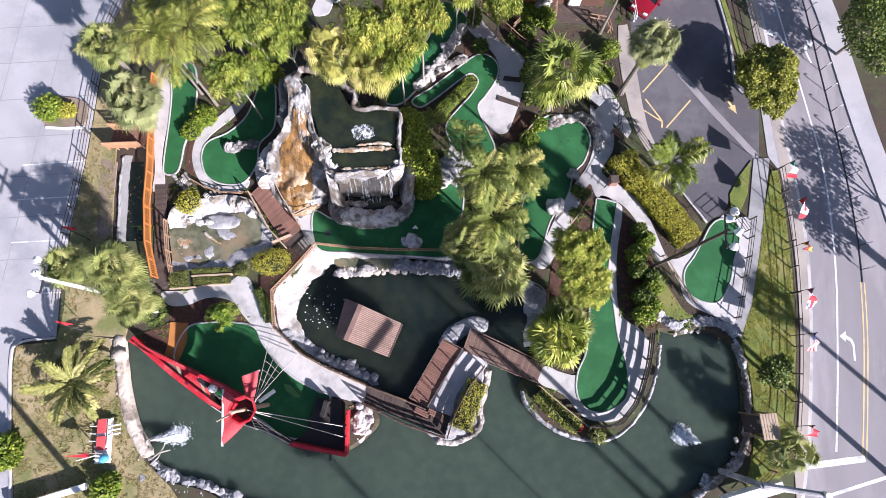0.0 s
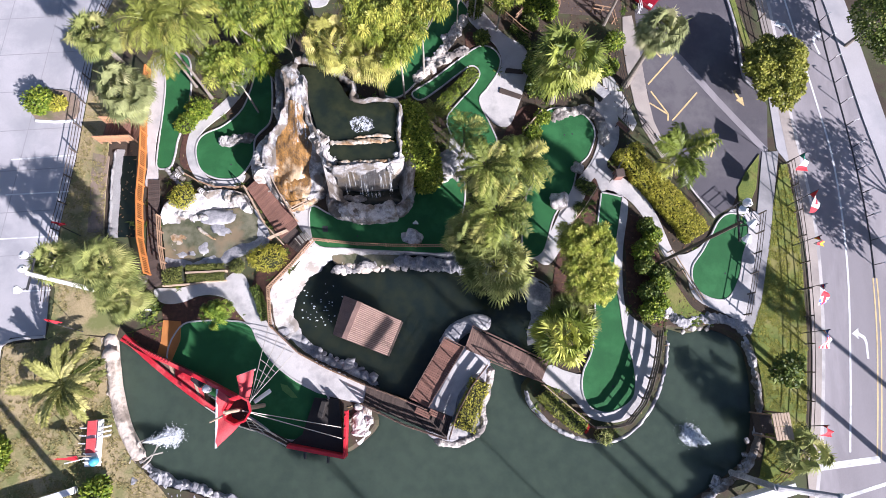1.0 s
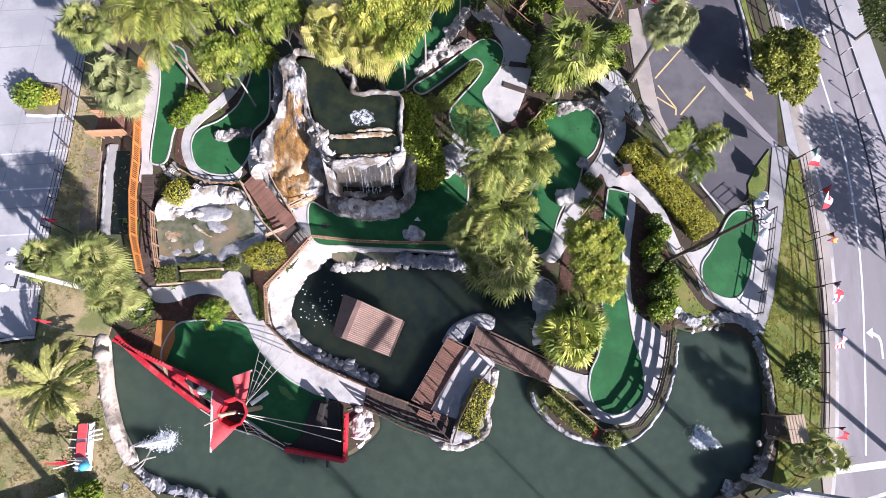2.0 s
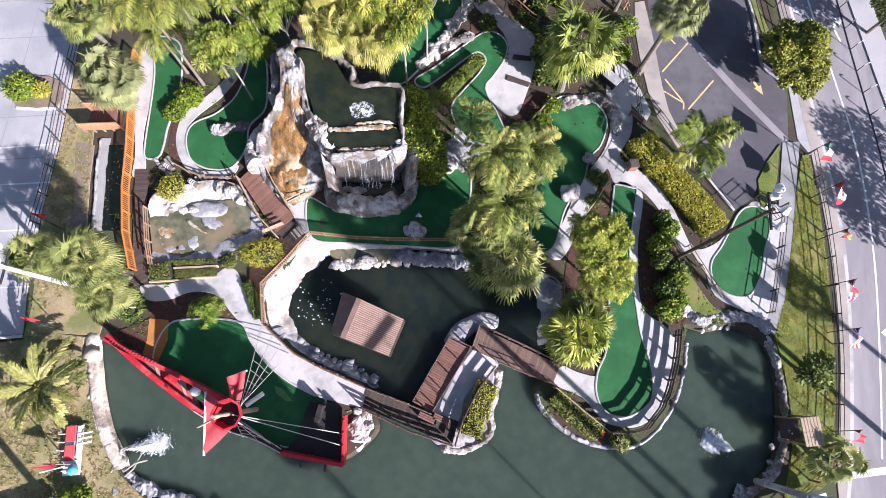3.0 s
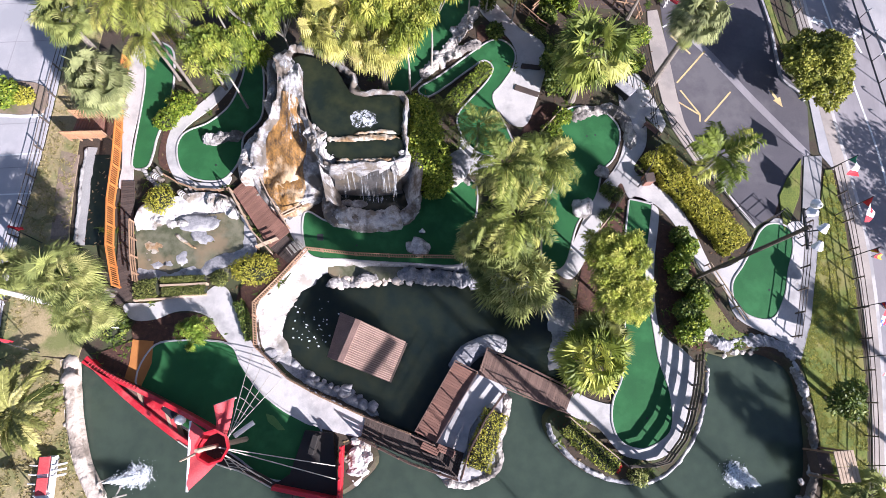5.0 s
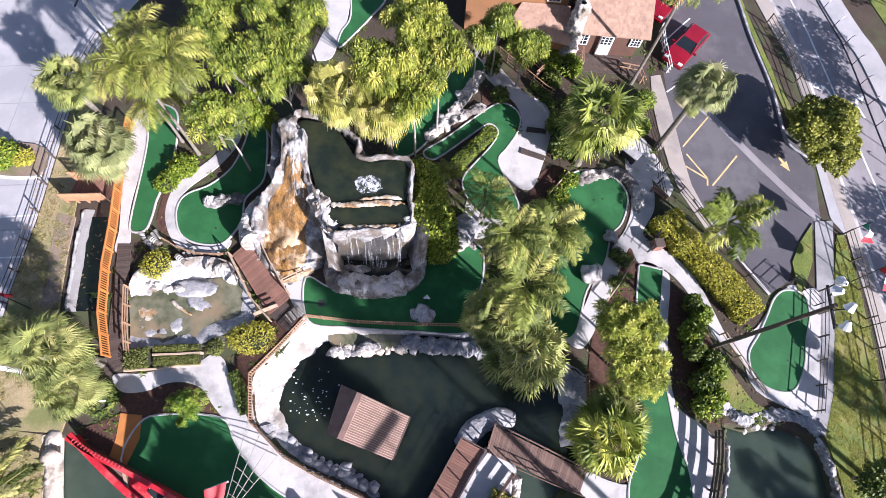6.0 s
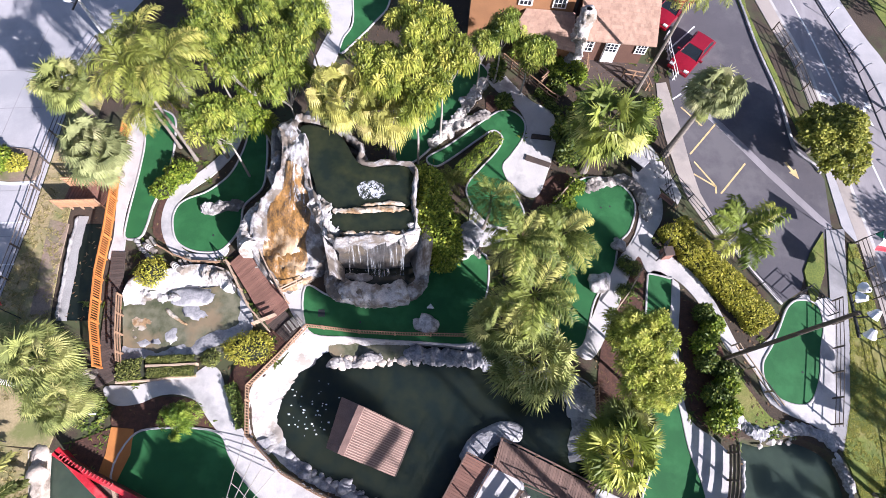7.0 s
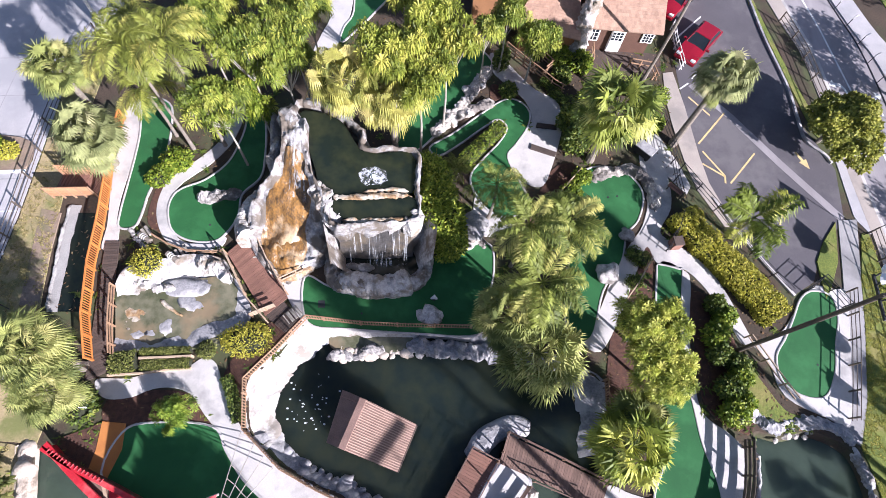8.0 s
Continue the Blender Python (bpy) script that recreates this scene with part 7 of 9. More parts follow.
def house():
    t = thing("clubhouse", "orange-brown clubhouse with a pink-brown shingle roof", "house")
    # one-storey wing with the porch roof
    x0, x1 = 6.85, 12.15
    yf = 31.10
    part("wall", Shape().box((x0 + x1) / 2, yf + 3.0, 0, x1 - x0 - 0.6, 5.0, 2.9), DARKWALL, t, "dark brown wall")
    dx = 9.35
    door = part("door", Shape().box(dx, yf + 0.46, 0.05, 1.05, 0.10, 2.1), WHITEPAINT, t, "white door with a grid of small panes")
    for i in range(3):
        for j in range(3):
            part("pane", Shape().box(dx - 0.28 + 0.28 * i, yf + 0.40, 1.2 + 0.27 * j, 0.2, 0.02, 0.2), GLASS_DARK, door)
    sash_window(t, dx - 1.9, 1.0, 0.9, 1.1, yf + 0.48)
    sash_window(t, dx + 2.2, 1.2, 0.7, 0.8, yf + 0.48)
    e = 2.75
    roof_panel(t, [(x0 - 0.3, yf - 0.25, e), (x1 + 0.1, yf - 0.25, e), (x1 + 0.1, yf + 4.4, e + 2.2), (x0 - 0.3, yf + 4.4, e + 2.2)], 20, 28, SHINGLE)
    roof_panel(t, [(x1 + 0.1, yf + 9.0, e), (x0 - 0.3, yf + 9.0, e), (x0 - 0.3, yf + 4.4, e + 2.2), (x1 + 0.1, yf + 4.4, e + 2.2)], 6, 10, SHINGLE)
    # taller block west of it
    bx1 = x0 - 0.9
    bx0 = bx1 - 7.5
    part("tower_wall", Shape().box((bx0 + bx1) / 2, yf + 4.3, 0, bx1 - bx0, 5.0, 5.6), STUCCO, t, "orange-brown wall")
    for wx in (bx1 - 1.1, bx1 - 3.55):
        sash_window(t, wx, 3.6, 0.85, 1.15, yf + 1.78)
    roof_panel(t, [(bx0 - 0.3, yf + 1.8, 5.5), (bx1 + 0.3, yf + 1.8, 5.5), (bx1 + 0.3, yf + 4.6, 7.2), (bx0 - 0.3, yf + 4.6, 7.2)], 9, 16, SHINGLE)
    roof_panel(t, [(bx1 + 0.3, yf + 7.4, 5.5), (bx0 - 0.3, yf + 7.4, 5.5), (bx0 - 0.3, yf + 4.6, 7.2), (bx1 + 0.3, yf + 4.6, 7.2)], 5, 8, SHINGLE)
    # low porch roof in front of it
    porch = [(bx1 - 4.4, yf + 0.10, 2.3), (bx1 - 1.6, yf - 0.55, 2.25), (bx1 + 0.45, yf - 0.95, 2.2), (bx1 + 0.2, yf + 1.75, 3.3), (bx1 - 1.4, yf + 1.75, 3.35), (bx1 - 3.4, yf + 1.75, 3.3)]
    roof_panel(t, [porch[0], porch[1], porch[4], porch[5]], 12, 12, SHINGLE, "porch_roof")
    roof_panel(t, [porch[1], porch[2], porch[3], porch[4]], 12, 9, SHINGLE, "porch_roof")
    part("porch_wall", Shape().box(bx1 - 1.8, yf + 0.75, 0, 4.0, 2.0, 2.15), STUCCO, t, "orange-brown porch wall")
    # rough stone chimney between the blocks
    rows = []
    for k in range(46):
        f = k / 45
        row = []
        for j in range(28):
            a = j * math.pi / 14
            q = Vector((math.cos(a) * 1.3, math.sin(a) * 1.3, f * 5.5))
            r = (0.72 - 0.22 * f) * (1 + 0.30 * noise.noise(q * 0.9) + 0.34 * noise.noise(q * 2.4) + 0.22 * noise.noise(q * 5.5)) * (1 if k < 45 else 0.4)
            row.append((x0 - 0.30 + 0.12 * f + r * math.cos(a), yf - 0.05 + 0.5 * f + r * math.sin(a), 5.0 * f))
        rows.append(row)
    ch = Shape().loft(rows, True)
    part("chimney", ch, WHITEROCK, t, "rough whitewashed stone chimney", smooth=True)
    return t, x0, x1, yf


_, hx0, hx1, hyf = house()
slab("porch_floor", [(hx0 - 0.3, hyf - 1.3), (hx1 + 1.0, hyf - 1.3), (hx1 + 1.0, hyf + 0.6), (hx0 - 0.3, hyf + 0.6)], -0.05, 0.04, DARKBOARD, "dark brown porch floor", "floor")
rail_fence("porch_rail", [(hx0 + 0.9, hyf - 1.2), (hx0 + 0.9, hyf + 0.2)], "brown wooden porch railing with two rails", RAILWOOD, RAILWOOD, 1.0, 0.7, (0.98, 0.55), 0.09, 0.04, 0.07)
rail_fence("porch_rail", [(hx1 - 1.6, hyf - 1.0), (hx1, hyf - 1.2), (hx1 + 0.3, hyf - 2.4)], "brown wooden porch railing with two rails", RAILWOOD, RAILWOOD, 1.0, 0.8, (0.98, 0.55), 0.09, 0.04, 0.07)
rail_fence("lot_rail", [(14.20, 34.34), (14.23, 32.73), (14.49, 30.80), (14.55, 30.10)], "white metal railing at the parking stalls", WHITEPAINT, WHITEPAINT, 1.0, 1.0, (0.98, 0.66, 0.33), 0.07, 0.02, 0.05)


def car(x, y, rz, label):
    t = thing("car", label, "car", (x, y, 0.012), rz, "parked cars")
    L, Wd = 4.4, 1.75
    prof = [(-2.2, 0.35), (-2.15, 0.72), (-1.95, 0.90), (-1.3, 0.95), (1.0, 0.98), (1.75, 0.86), (2.12, 0.68), (2.2, 0.35)]
    body = Shape()
    rows = []
    for v, sc in ((-1, 0.9), (-0.97, 0.98), (-0.6, 1.0), (0, 1.03), (0.6, 1.0), (0.97, 0.98), (1, 0.9)):
        rows.append([(px * (0.985 if abs(v) > 0.9 else 1), v * Wd / 2, 0.30 + (pz - 0.30) * sc) for px, pz in prof])
    body.loft(rows)
    for r in (rows[0], rows[-1]):
        body.add(r, [tuple(range(len(r)))])
    part("body", body, CARRED, t, smooth=False)
    cab = Shape()
    lo = [(-1.75, -0.78, 0.94), (0.95, -0.78, 0.96), (0.95, 0.78, 0.96), (-1.75, 0.78, 0.94)]
    hi = [(-1.15, -0.62, 1.42), (0.15, -0.62, 1.45), (0.15, 0.62, 1.45), (-1.15, 0.62, 1.42)]
    cab.add(lo + hi, [(0, 1, 5, 4), (1, 2, 6, 5), (2, 3, 7, 6), (3, 0, 4, 7)])
    part("window", cab, GLASS_DARK, t, "dark car windows")
    part("roof", Shape().prism([(-1.2, -0.64), (0.2, -0.64), (0.2, 0.64), (-1.2, 0.64)], 1.42, 1.47, 0.03), CARRED, t)
    for sx in (-1, 1):
        part("pillar", Shape().tube([(0.95, 0.78 * sx, 0.96), (0.15, 0.63 * sx, 1.45)], 0.04, 5), CARRED, t)
        part("pillar", Shape().tube([(-1.75, 0.78 * sx, 0.94), (-1.15, 0.63 * sx, 1.43)], 0.05, 5), CARRED, t)
        part("headlight", Shape().box(2.0, 0.62 * sx, 0.62, 0.26, 0.36, 0.14), WHITEPAINT, t)
        part("mirror", Shape().box(0.75, 0.98 * sx, 0.95, 0.14, 0.22, 0.14), CARRED, t)
        for ax in (-1.35, 1.35):
            w = part("wheel", Shape().tube([(ax, 0.70 * sx, 0.32), (ax, 0.88 * sx, 0.32)], 0.32, 14), RUBBER, t)
            part("rim", Shape().tube([(ax, 0.87 * sx, 0.32), (ax, 0.895 * sx, 0.32)], 0.19, 10), CHROME, w)
    part("bumper", Shape().box(2.16, 0, 0.35, 0.12, 1.6, 0.2), CARRED, t)
    return t


car(*(16.03, 32.64), -127, "shiny red car parked beside the clubhouse")
car(*(14.83, 37.11), -128, "red car parked behind a palm trunk")


# ---- lamp poles, flags, road posts ----
def floodlight(parent, x, y, z, rz, name="lamp_head"):
    s = Shape()
    rows = [[(r * math.cos(k * math.pi / 5), r * math.sin(k * math.pi / 5), h) for k in range(10)] for r, h in ((0.05, 0.40), (0.13, 0.34), (0.20, 0.12), (0.26, 0.0), (0.20, 0.02))]
    s.loft(rows, True)
    h = part(name, s, WHITEPAINT, parent, "white lamp head", at=pose(x, y, z, 35, 0, rz))
    part("lens", Shape().add([(0.2 * math.cos(k * math.pi / 5), 0.2 * math.sin(k * math.pi / 5), 0.03) for k in range(10)], [tuple(range(10))]), GLASS_DARK, h)


def lamp_pole(x, y, h, mat, label, heads, r=0.16):
    t = thing("lamp_pole", label, "lamp pole", (x, y, 0))
    part("pole", Shape().tube([(0, 0, -0.1), (0, 0, h)], [r, r * 0.75], 10), mat, t)
    part("cross_arm", Shape().box(0, 0, h - 0.35, 0.1, 2.0, 0.1), BLACKMETAL, t)
    for k, (dx, dy, dz, rz) in enumerate(heads):
        floodlight(t, dx, dy, h + dz, rz)
        part("bracket", Shape().tube([(0, dy * 0.8, h - 0.3), (dx, dy, h + dz + 0.1)], 0.035, 5), BLACKMETAL, t)
    return t


lamp_pole(*(15.66, 8.82, 11.50), POLEWOOD, "dark wooden lamp pole with a cluster of white floodlights", [(0.3, 1.1, 0.1, 0), (-0.1, 0.6, 0.2, 60), (0.35, -0.2, 0.2, 150), (0.2, -1.0, 0.0, 180)], 0.13)
lamp_pole(*(-25.36, 3.77, 6.70), WHITEPAINT, "white lamp pole with three white lamp heads", [(-0.4, 1.1, 0.1, 20), (-0.2, 0.25, 0.2, 90), (-0.3, -1.1, 0.0, 170)], 0.17)


def flag_pole(base, h, lean, cloth, fly=1.2, hoist=0.75, label="slim dark flagpole with a small flag", rz=-105, sag=0.35):
    """A slim leaning pole with a wind-blown cloth; cloth is a list of (colour, cells), a cell being (u, v) of a grid 8 along the fly and 6 along the hoist."""
    t = thing("flag_pole", label, "flag", (base[0], base[1], 0.05), 0, "flags along the verge")
    tip = Vector((lean[0], lean[1], h))
    part("pole", Shape().tube([(0, 0, -0.05), tuple(tip)], [0.035, 0.022], 6), BLACKMETAL, t)
    part("finial", Shape().tube([tuple(tip), tuple(tip + Vector((0, 0, 0.06)))], [0.035, 0.02], 6), BLACKMETAL, t)
    a = radians(rz)
    along_fly, across = Vector((math.cos(a), math.sin(a), 0)), Vector((-math.sin(a), math.cos(a), 0))

    def at(u, v):
        f, g = u / 8, v / 6
        w = 0.13 * f * math.sin(6.5 * f + 2.0 * g + base[1])
        return tip * (1 - g * hoist / h) + along_fly * (f * fly * (1 - 0.12 * g)) + across * w + Vector((0.85 * g * min(1, 2 * f), 0, 0.35 * g * f - sag * f * f - 0.05 * math.sin(9 * f + g)))

    for material, cells in cloth:
        s = Shape()
        for u, v in cells:
            s.add([tuple(at(u, v)), tuple(at(u + 1, v)), tuple(at(u + 1, v + 1)), tuple(at(u, v + 1))], [(0, 1, 2, 3)])
        part("cloth", s, material, t, smooth=True)
    return t


def flag_cells(pick):
    """Sorts the 48 cells of a flag by the colour that pick(u, v) gives each."""
    by = {}
    for u in range(8):
        for v in range(6):
            by.setdefault(pick(u, v), []).append((u, v))
    return list(by.items())


FR = surf("flag_red", (0.65, 0.03, 0.04), (0.55, 0.02, 0.03), 4, 0.8, 0.1, 30)
FW = surf("flag_white", (0.8, 0.8, 0.8), (0.72, 0.72, 0.74), 4, 0.8, 0.1, 30)
FB = surf("flag_blue", (0.05, 0.10, 0.45), (0.04, 0.08, 0.36), 4, 0.8, 0.1, 30)
FY = surf("flag_yellow", (0.75, 0.50, 0.04), (0.68, 0.45, 0.03), 4, 0.8, 0.1, 30)
FK = surf("flag_black", (0.03, 0.03, 0.03), (0.02, 0.02, 0.02), 4, 0.8, 0.1, 30)
FG = surf("flag_green", (0.02, 0.30, 0.22), (0.02, 0.25, 0.18), 4, 0.8, 0.1, 30)
UPRIGHT = lambda *c: flag_cells(lambda u, v: c[u * len(c) // 8])
LEVEL = lambda *c: flag_cells(lambda u, v: c[v * len(c) // 6])
CROSSED = flag_cells(lambda u, v: FR if u in (3, 4) or v in (2, 3) else FW if u in (2, 5) or abs(abs(u - 3.5) - 1.4 * abs(v - 2.5)) < 0.5 else FB)
STRIPED = flag_cells(lambda u, v: FB if u < 3 and v < 3 else FR if v % 2 == 0 else FW)
MAPLE = flag_cells(lambda u, v: FR if u < 2 or u > 5 or (u in (3, 4) and 1 < v < 4) else FW)
for pb, pt, cloth, fly, lab in (
    ((25.76, 17.63), (25.50, 17.28), UPRIGHT(FG, FW, FR), 1.2, "slim flagpole with a green, white and red flag"),
    ((25.90, 14.22), (26.14, 14.46), MAPLE, 1.45, "slim flagpole with a red and white flag"),
    ((26.05, 11.06), (26.05, 11.07), LEVEL(FK, FR, FY), 0.55, "slim flagpole with a furled black, red and yellow flag"),
    ((26.22, 7.70), (26.12, 7.65), CROSSED, 1.3, "slim flagpole with a red, white and blue crossed flag"),
    ((26.17, 4.49), (26.04, 4.51), STRIPED, 1.2, "slim flagpole with a striped red, white and blue flag"),
    ((25.84, -2.02), (25.40, -1.68), UPRIGHT(FR), 0.7, "slim flagpole with a plain red pennant"),
):
    flag_pole(pb, 3.1, (pt[0] - pb[0], pt[1] - pb[1]), cloth, fly * 1.2, 0.8, lab, -112)

structure("lane_separator", Shape().prism(band([p for p in MID_LINE if p[1] > 8.5], 0.045), 0.0, 0.05, 0.01), BLACKMETAL, "black rubber lane separator", "kerb")
post_bar = Shape().tube([(0, 0, 0.0), (0, 0, 0.8)], [0.035, 0.03], 6).mesh("bar", BLACKMETAL)
hook = Shape().tube([(0, 0, 0.75), (0, 0, 0.95), (0.08, 0.02, 1.05), (0.2, 0.05, 1.05), (0.24, 0.12, 0.98)], 0.04, 6).mesh("hook", WHITEPAINT)
for x, y, a in along([p for p in MID_LINE if p[1] > 8.5], 1.9):
    t = thing("road_post", "slim road post with a white hooked top", "road post", (x, y, 0.08), 0, "road posts")
    part("bar", post_bar, BLACKMETAL, t)
    part("hook", hook, WHITEPAINT, t)


# ---- lawn display, hut, signs ----
def lawn_display():
    x, y = (-22.95, -6.60)
    t = thing("lawn_display", "red and white wooden boat display with a blue ball", "display", (x, y, 0.03), 8)
    part("platform", Shape().box(0, 0, 0.25, 1.05, 3.0, 0.12), WHITEPAINT, t)
    for ly in (-0.15, 1.0):
        part("panel", Shape().box(-0.12, ly, 0.46, 0.62, 0.95, 0.06), PINKRED, t, "faded red panel")
    part("panel", Shape().box(0.38, 0.5, 0.42, 0.22, 1.9, 0.08), WHITEPAINT, t)
    for k in range(4):
        part("rib", Shape().box(-0.1, -1.2 + 0.28 * k, 0.40, 0.95, 0.07, 0.05), WHITEPAINT, t)
    part("mast", Shape().tube([(-0.2, -0.9, 0.3), (-0.35, -0.95, 2.6)], 0.04, 6), WHITEPAINT, t)
    part("yard", Shape().tube([(-1.2, -0.62, 1.2), (0.45, -0.75, 1.2)], 0.035, 6), PALEWOOD, t)
    part("pennant", Shape().add([(-0.3, -0.62, 1.6), (-0.3, -1.0, 1.25), (-2.1, -0.75, 1.35), (-1.0, -0.72, 1.52)], [(0, 1, 3), (3, 1, 2)]), REDPAINT, t)
    ball = rough_ball(2, 3, 1.0, 0.12)
    ball.v = [(a * 0.62 + 0.3, b * 0.62 - 1.15, c * 0.6 + 0.7) for a, b, c in ball.v]
    part("ball", ball, surf("blue_paint", (0.10, 0.46, 0.66), (0.07, 0.36, 0.54), 3, 0.5, 0.1, 20), t, "pale blue ball", smooth=True)
    for k in range(3):
        part("oar", Shape().tube([(0.40, 0.35 + 0.3 * k, 0.5), (1.15, 0.45 + 0.3 * k, 0.42)], 0.06, 6), WHITEPAINT, t)
    for k in range(3):
        part("crossbar", Shape().tube([(-0.5, 0.0 + 0.5 * k, 0.5), (-0.95, 0.05 + 0.5 * k, 0.45)], 0.04, 6), WHITEPAINT, t)
    for sx in (-0.4, 0.4):
        for sy in (-1.3, 1.3):
            part("leg", Shape().box(sx, sy, -0.05, 0.1, 0.1, 0.32), WHITEPAINT, t)
    return t


lawn_display()


def hut():
    x, y = (22.71, -2.00)
    t = thing("shelter", "small wooden shelter with a plank roof", "shelter", (x, y, 0.05), 8)
    for k in range(6):
        for j in range(2):
            part("plank", Shape().box(-0.5 + 0.2 * k, -0.43 + 0.86 * j, 2.6, 0.185, 0.84, 0.05), PALEWOOD, t)
    for sx in (-0.5, 0.5):
        for sy in (-0.75, 0.75):
            part("post", Shape().box(sx, sy, -0.05, 0.1, 0.1, 2.65), RAILWOOD, t)
    part("box", Shape().box(0, 0, 0.0, 0.8, 1.2, 0.9), DARKBOARD, t)
    return t


hut()


def corner_sign(name, p, q, z, h, label, w=0.3):
    (x0, y0), (x1, y1) = p, q
    t = thing(name, label, "sign")
    part("panel", Shape().prism(band([p, q], w), z, z + h, 0.04), WHITEPAINT, t)
    for f in (0.2, 0.8):
        part("post", Shape().box(x0 + (x1 - x0) * f, y0 + (y1 - y0) * f, 0, 0.15, 0.15, z), BLACKMETAL, t)
    return t


corner_sign("entrance_sign", *[(-28.28, -11.47), (-23.42, -9.58)], 0.3, 0.5, "long white sign board seen from above", 0.22)
corner_sign("corner_sign", *[(20.29, -7.27), (24.21, -5.91)], 0.6, 0.8, "white sign board by the street corner", 0.35)
t = thing("signal_mast", "thick grey signal mast arm over the street corner", "signal mast")
part("arm", Shape().tube([(*(20.61, -5.42), 5.0), (*(24.56, -5.65), 5.3)], [0.2, 0.16], 10), GREYROCK, t)
part("post", Shape().tube([(*(20.61, -5.42), 0), (*(20.61, -5.42), 5.1)], 0.2, 10), GREYROCK, t)
part("cap", Shape().tube([(*(24.29, -5.63), 5.1), (*(24.29, -5.63), 5.6)], 0.22, 10), WHITEPAINT, t)


def pond_fountain(x, y, z, label, h=0.9, spread=0.6, lean=(0, 0), seed=1, drops=420, jet=True):
    rnd = random.Random(seed)
    t = thing("fountain_spray", label, "fountain", (x, y, z), 0, "fountains", "stuff")
    s = Shape()
    for k in range(drops):
        f = rnd.random() ** 0.6
        a = rnd.uniform(0, 6.283)
        r = spread * f * abs(rnd.gauss(0, 0.4))
        zz = max(0.01, h * (1 - f ** 1.5) * rnd.random())
        d = rnd.uniform(0.015, 0.055) * (1.3 - 0.6 * f)
        p = Vector((lean[0] * f + r * math.cos(a), lean[1] * f + r * math.sin(a), zz))
        s.add([tuple(p + Vector(v) * d) for v in ((1, 0, 0), (-0.5, 0.87, 0), (-0.5, -0.87, 0), (0, 0, 1.2))], [(0, 1, 3), (1, 2, 3), (2, 0, 3), (2, 1, 0)])
    part("drops", s, FOAM, t)
    if not jet:
        ring = [(0.85 * math.cos(q * 0.3142) * rnd.uniform(0.8, 1.15), 0.7 * math.sin(q * 0.3142) * rnd.uniform(0.8, 1.15), 0.02) for q in range(20)]
        part("foam_patch", Shape().add(ring, [tuple(range(20))]), VEIL_FOAM, t)
    if jet:
        ring = [(lean[0] * 0.8 + 0.75 * math.cos(q * 0.3142) * rnd.uniform(0.7, 1.3), lean[1] * 0.8 + 0.75 * math.sin(q * 0.3142) * rnd.uniform(0.7, 1.3), 0.025) for q in range(20)]
        part("foam_patch", Shape().add(ring, [tuple(range(20))]), VEIL_FOAM, t)
        for q in range(7):
            f = 0.25 + 0.12 * q
            r = 0.18 + 0.42 * f
            puff = [(lean[0] * f + r * math.cos(w * 0.5236) * rnd.uniform(0.6, 1.3), lean[1] * f + r * math.sin(w * 0.5236) * rnd.uniform(0.6, 1.3), h * (0.75 - 0.6 * f) + rnd.uniform(-0.1, 0.1)) for w in range(12)]
            part("puff", Shape().add(puff, [tuple(range(12))]), VEIL_FOAM, t)
        part("jet", Shape().tube([(0, 0, 0.0), (lean[0] * 0.3, lean[1] * 0.3, h * 0.7), (lean[0] * 0.75, lean[1] * 0.75, h * 0.35), (lean[0], lean[1], 0.02)], [0.03, 0.06, 0.08, 0.05], 7), FOAM, t)
    return t


fx, fy = (-19.80, -6.39)
ex, ey = (-17.85, -5.86)
pond_fountain(fx, fy, WATER_Z, "white arching fountain spray on the lagoon", 0.9, 1.0, (ex - fx, ey - fy), 3, 2600)
fx, fy = (19.17, -3.63)
ex, ey = (17.87, -3.18)
pond_fountain(fx, fy, WATER_Z, "white arching fountain spray on the lagoon", 0.9, 1.0, (ex - fx, ey - fy), 4, 2600)
pond_fountain(*(-6.60, 16.36), 4.3, "white bubbling water in the upper pool", 0.12, 0.9, (0, 0), 5, 110, False)
t = thing("pump_pipes", "pale pipes running from the bank into the lagoon", "pipe")
for p, q, r in ([(-20.46, -7.80), (-20.09, -6.40), (-19.31, -5.95)], [(-19.63, -7.67), (-19.05, -7.15), (-18.56, -7.01)], [(-19.55, -7.99), (-19.08, -7.47), (-18.95, -6.49)]):
    part("pipe", Shape().tube([(*p, 0.05), (*q, 0.1), (*r, -0.4)], 0.05, 6), PALEBARK, t)
# small things on the greens
for (x, y) in ((-2.51, 10.54),):
    t = thing("rock_ornament", "small white and dark ornament on the putting green", "ornament", (x, y, 0.07))
    part("shell", Shape().tube([(-0.2, 0, 0.1), (0, 0.1, 0.2), (0.2, 0, 0.1)], [0.05, 0.16, 0.05], 8), WHITEPAINT, t)
    part("core", Shape().tube([(-0.1, 0, 0.08), (0.1, 0, 0.08)], 0.1, 7), BLACKMETAL, t)
slab("green_plate", [(-9.50, 9.84), (-9.10, 9.88), (-9.02, 9.42), (-9.43, 9.39)], 0.05, 0.085, BLACKMETAL, "dark square plate let into the turf", "plate", 0.0)
# thin slab that paints a leaf-shaped pool of sunlight onto the turf
slab("painted_sun_patch", [(-11.01, -1.80), (-10.49, -1.90), (-9.65, -2.67), (-10.08, -2.70), (-10.79, -2.27)], 0.05, 0.088, LITTURF, "leaf-shaped patch of sunlight painted on the turf", "turf", 0.0)


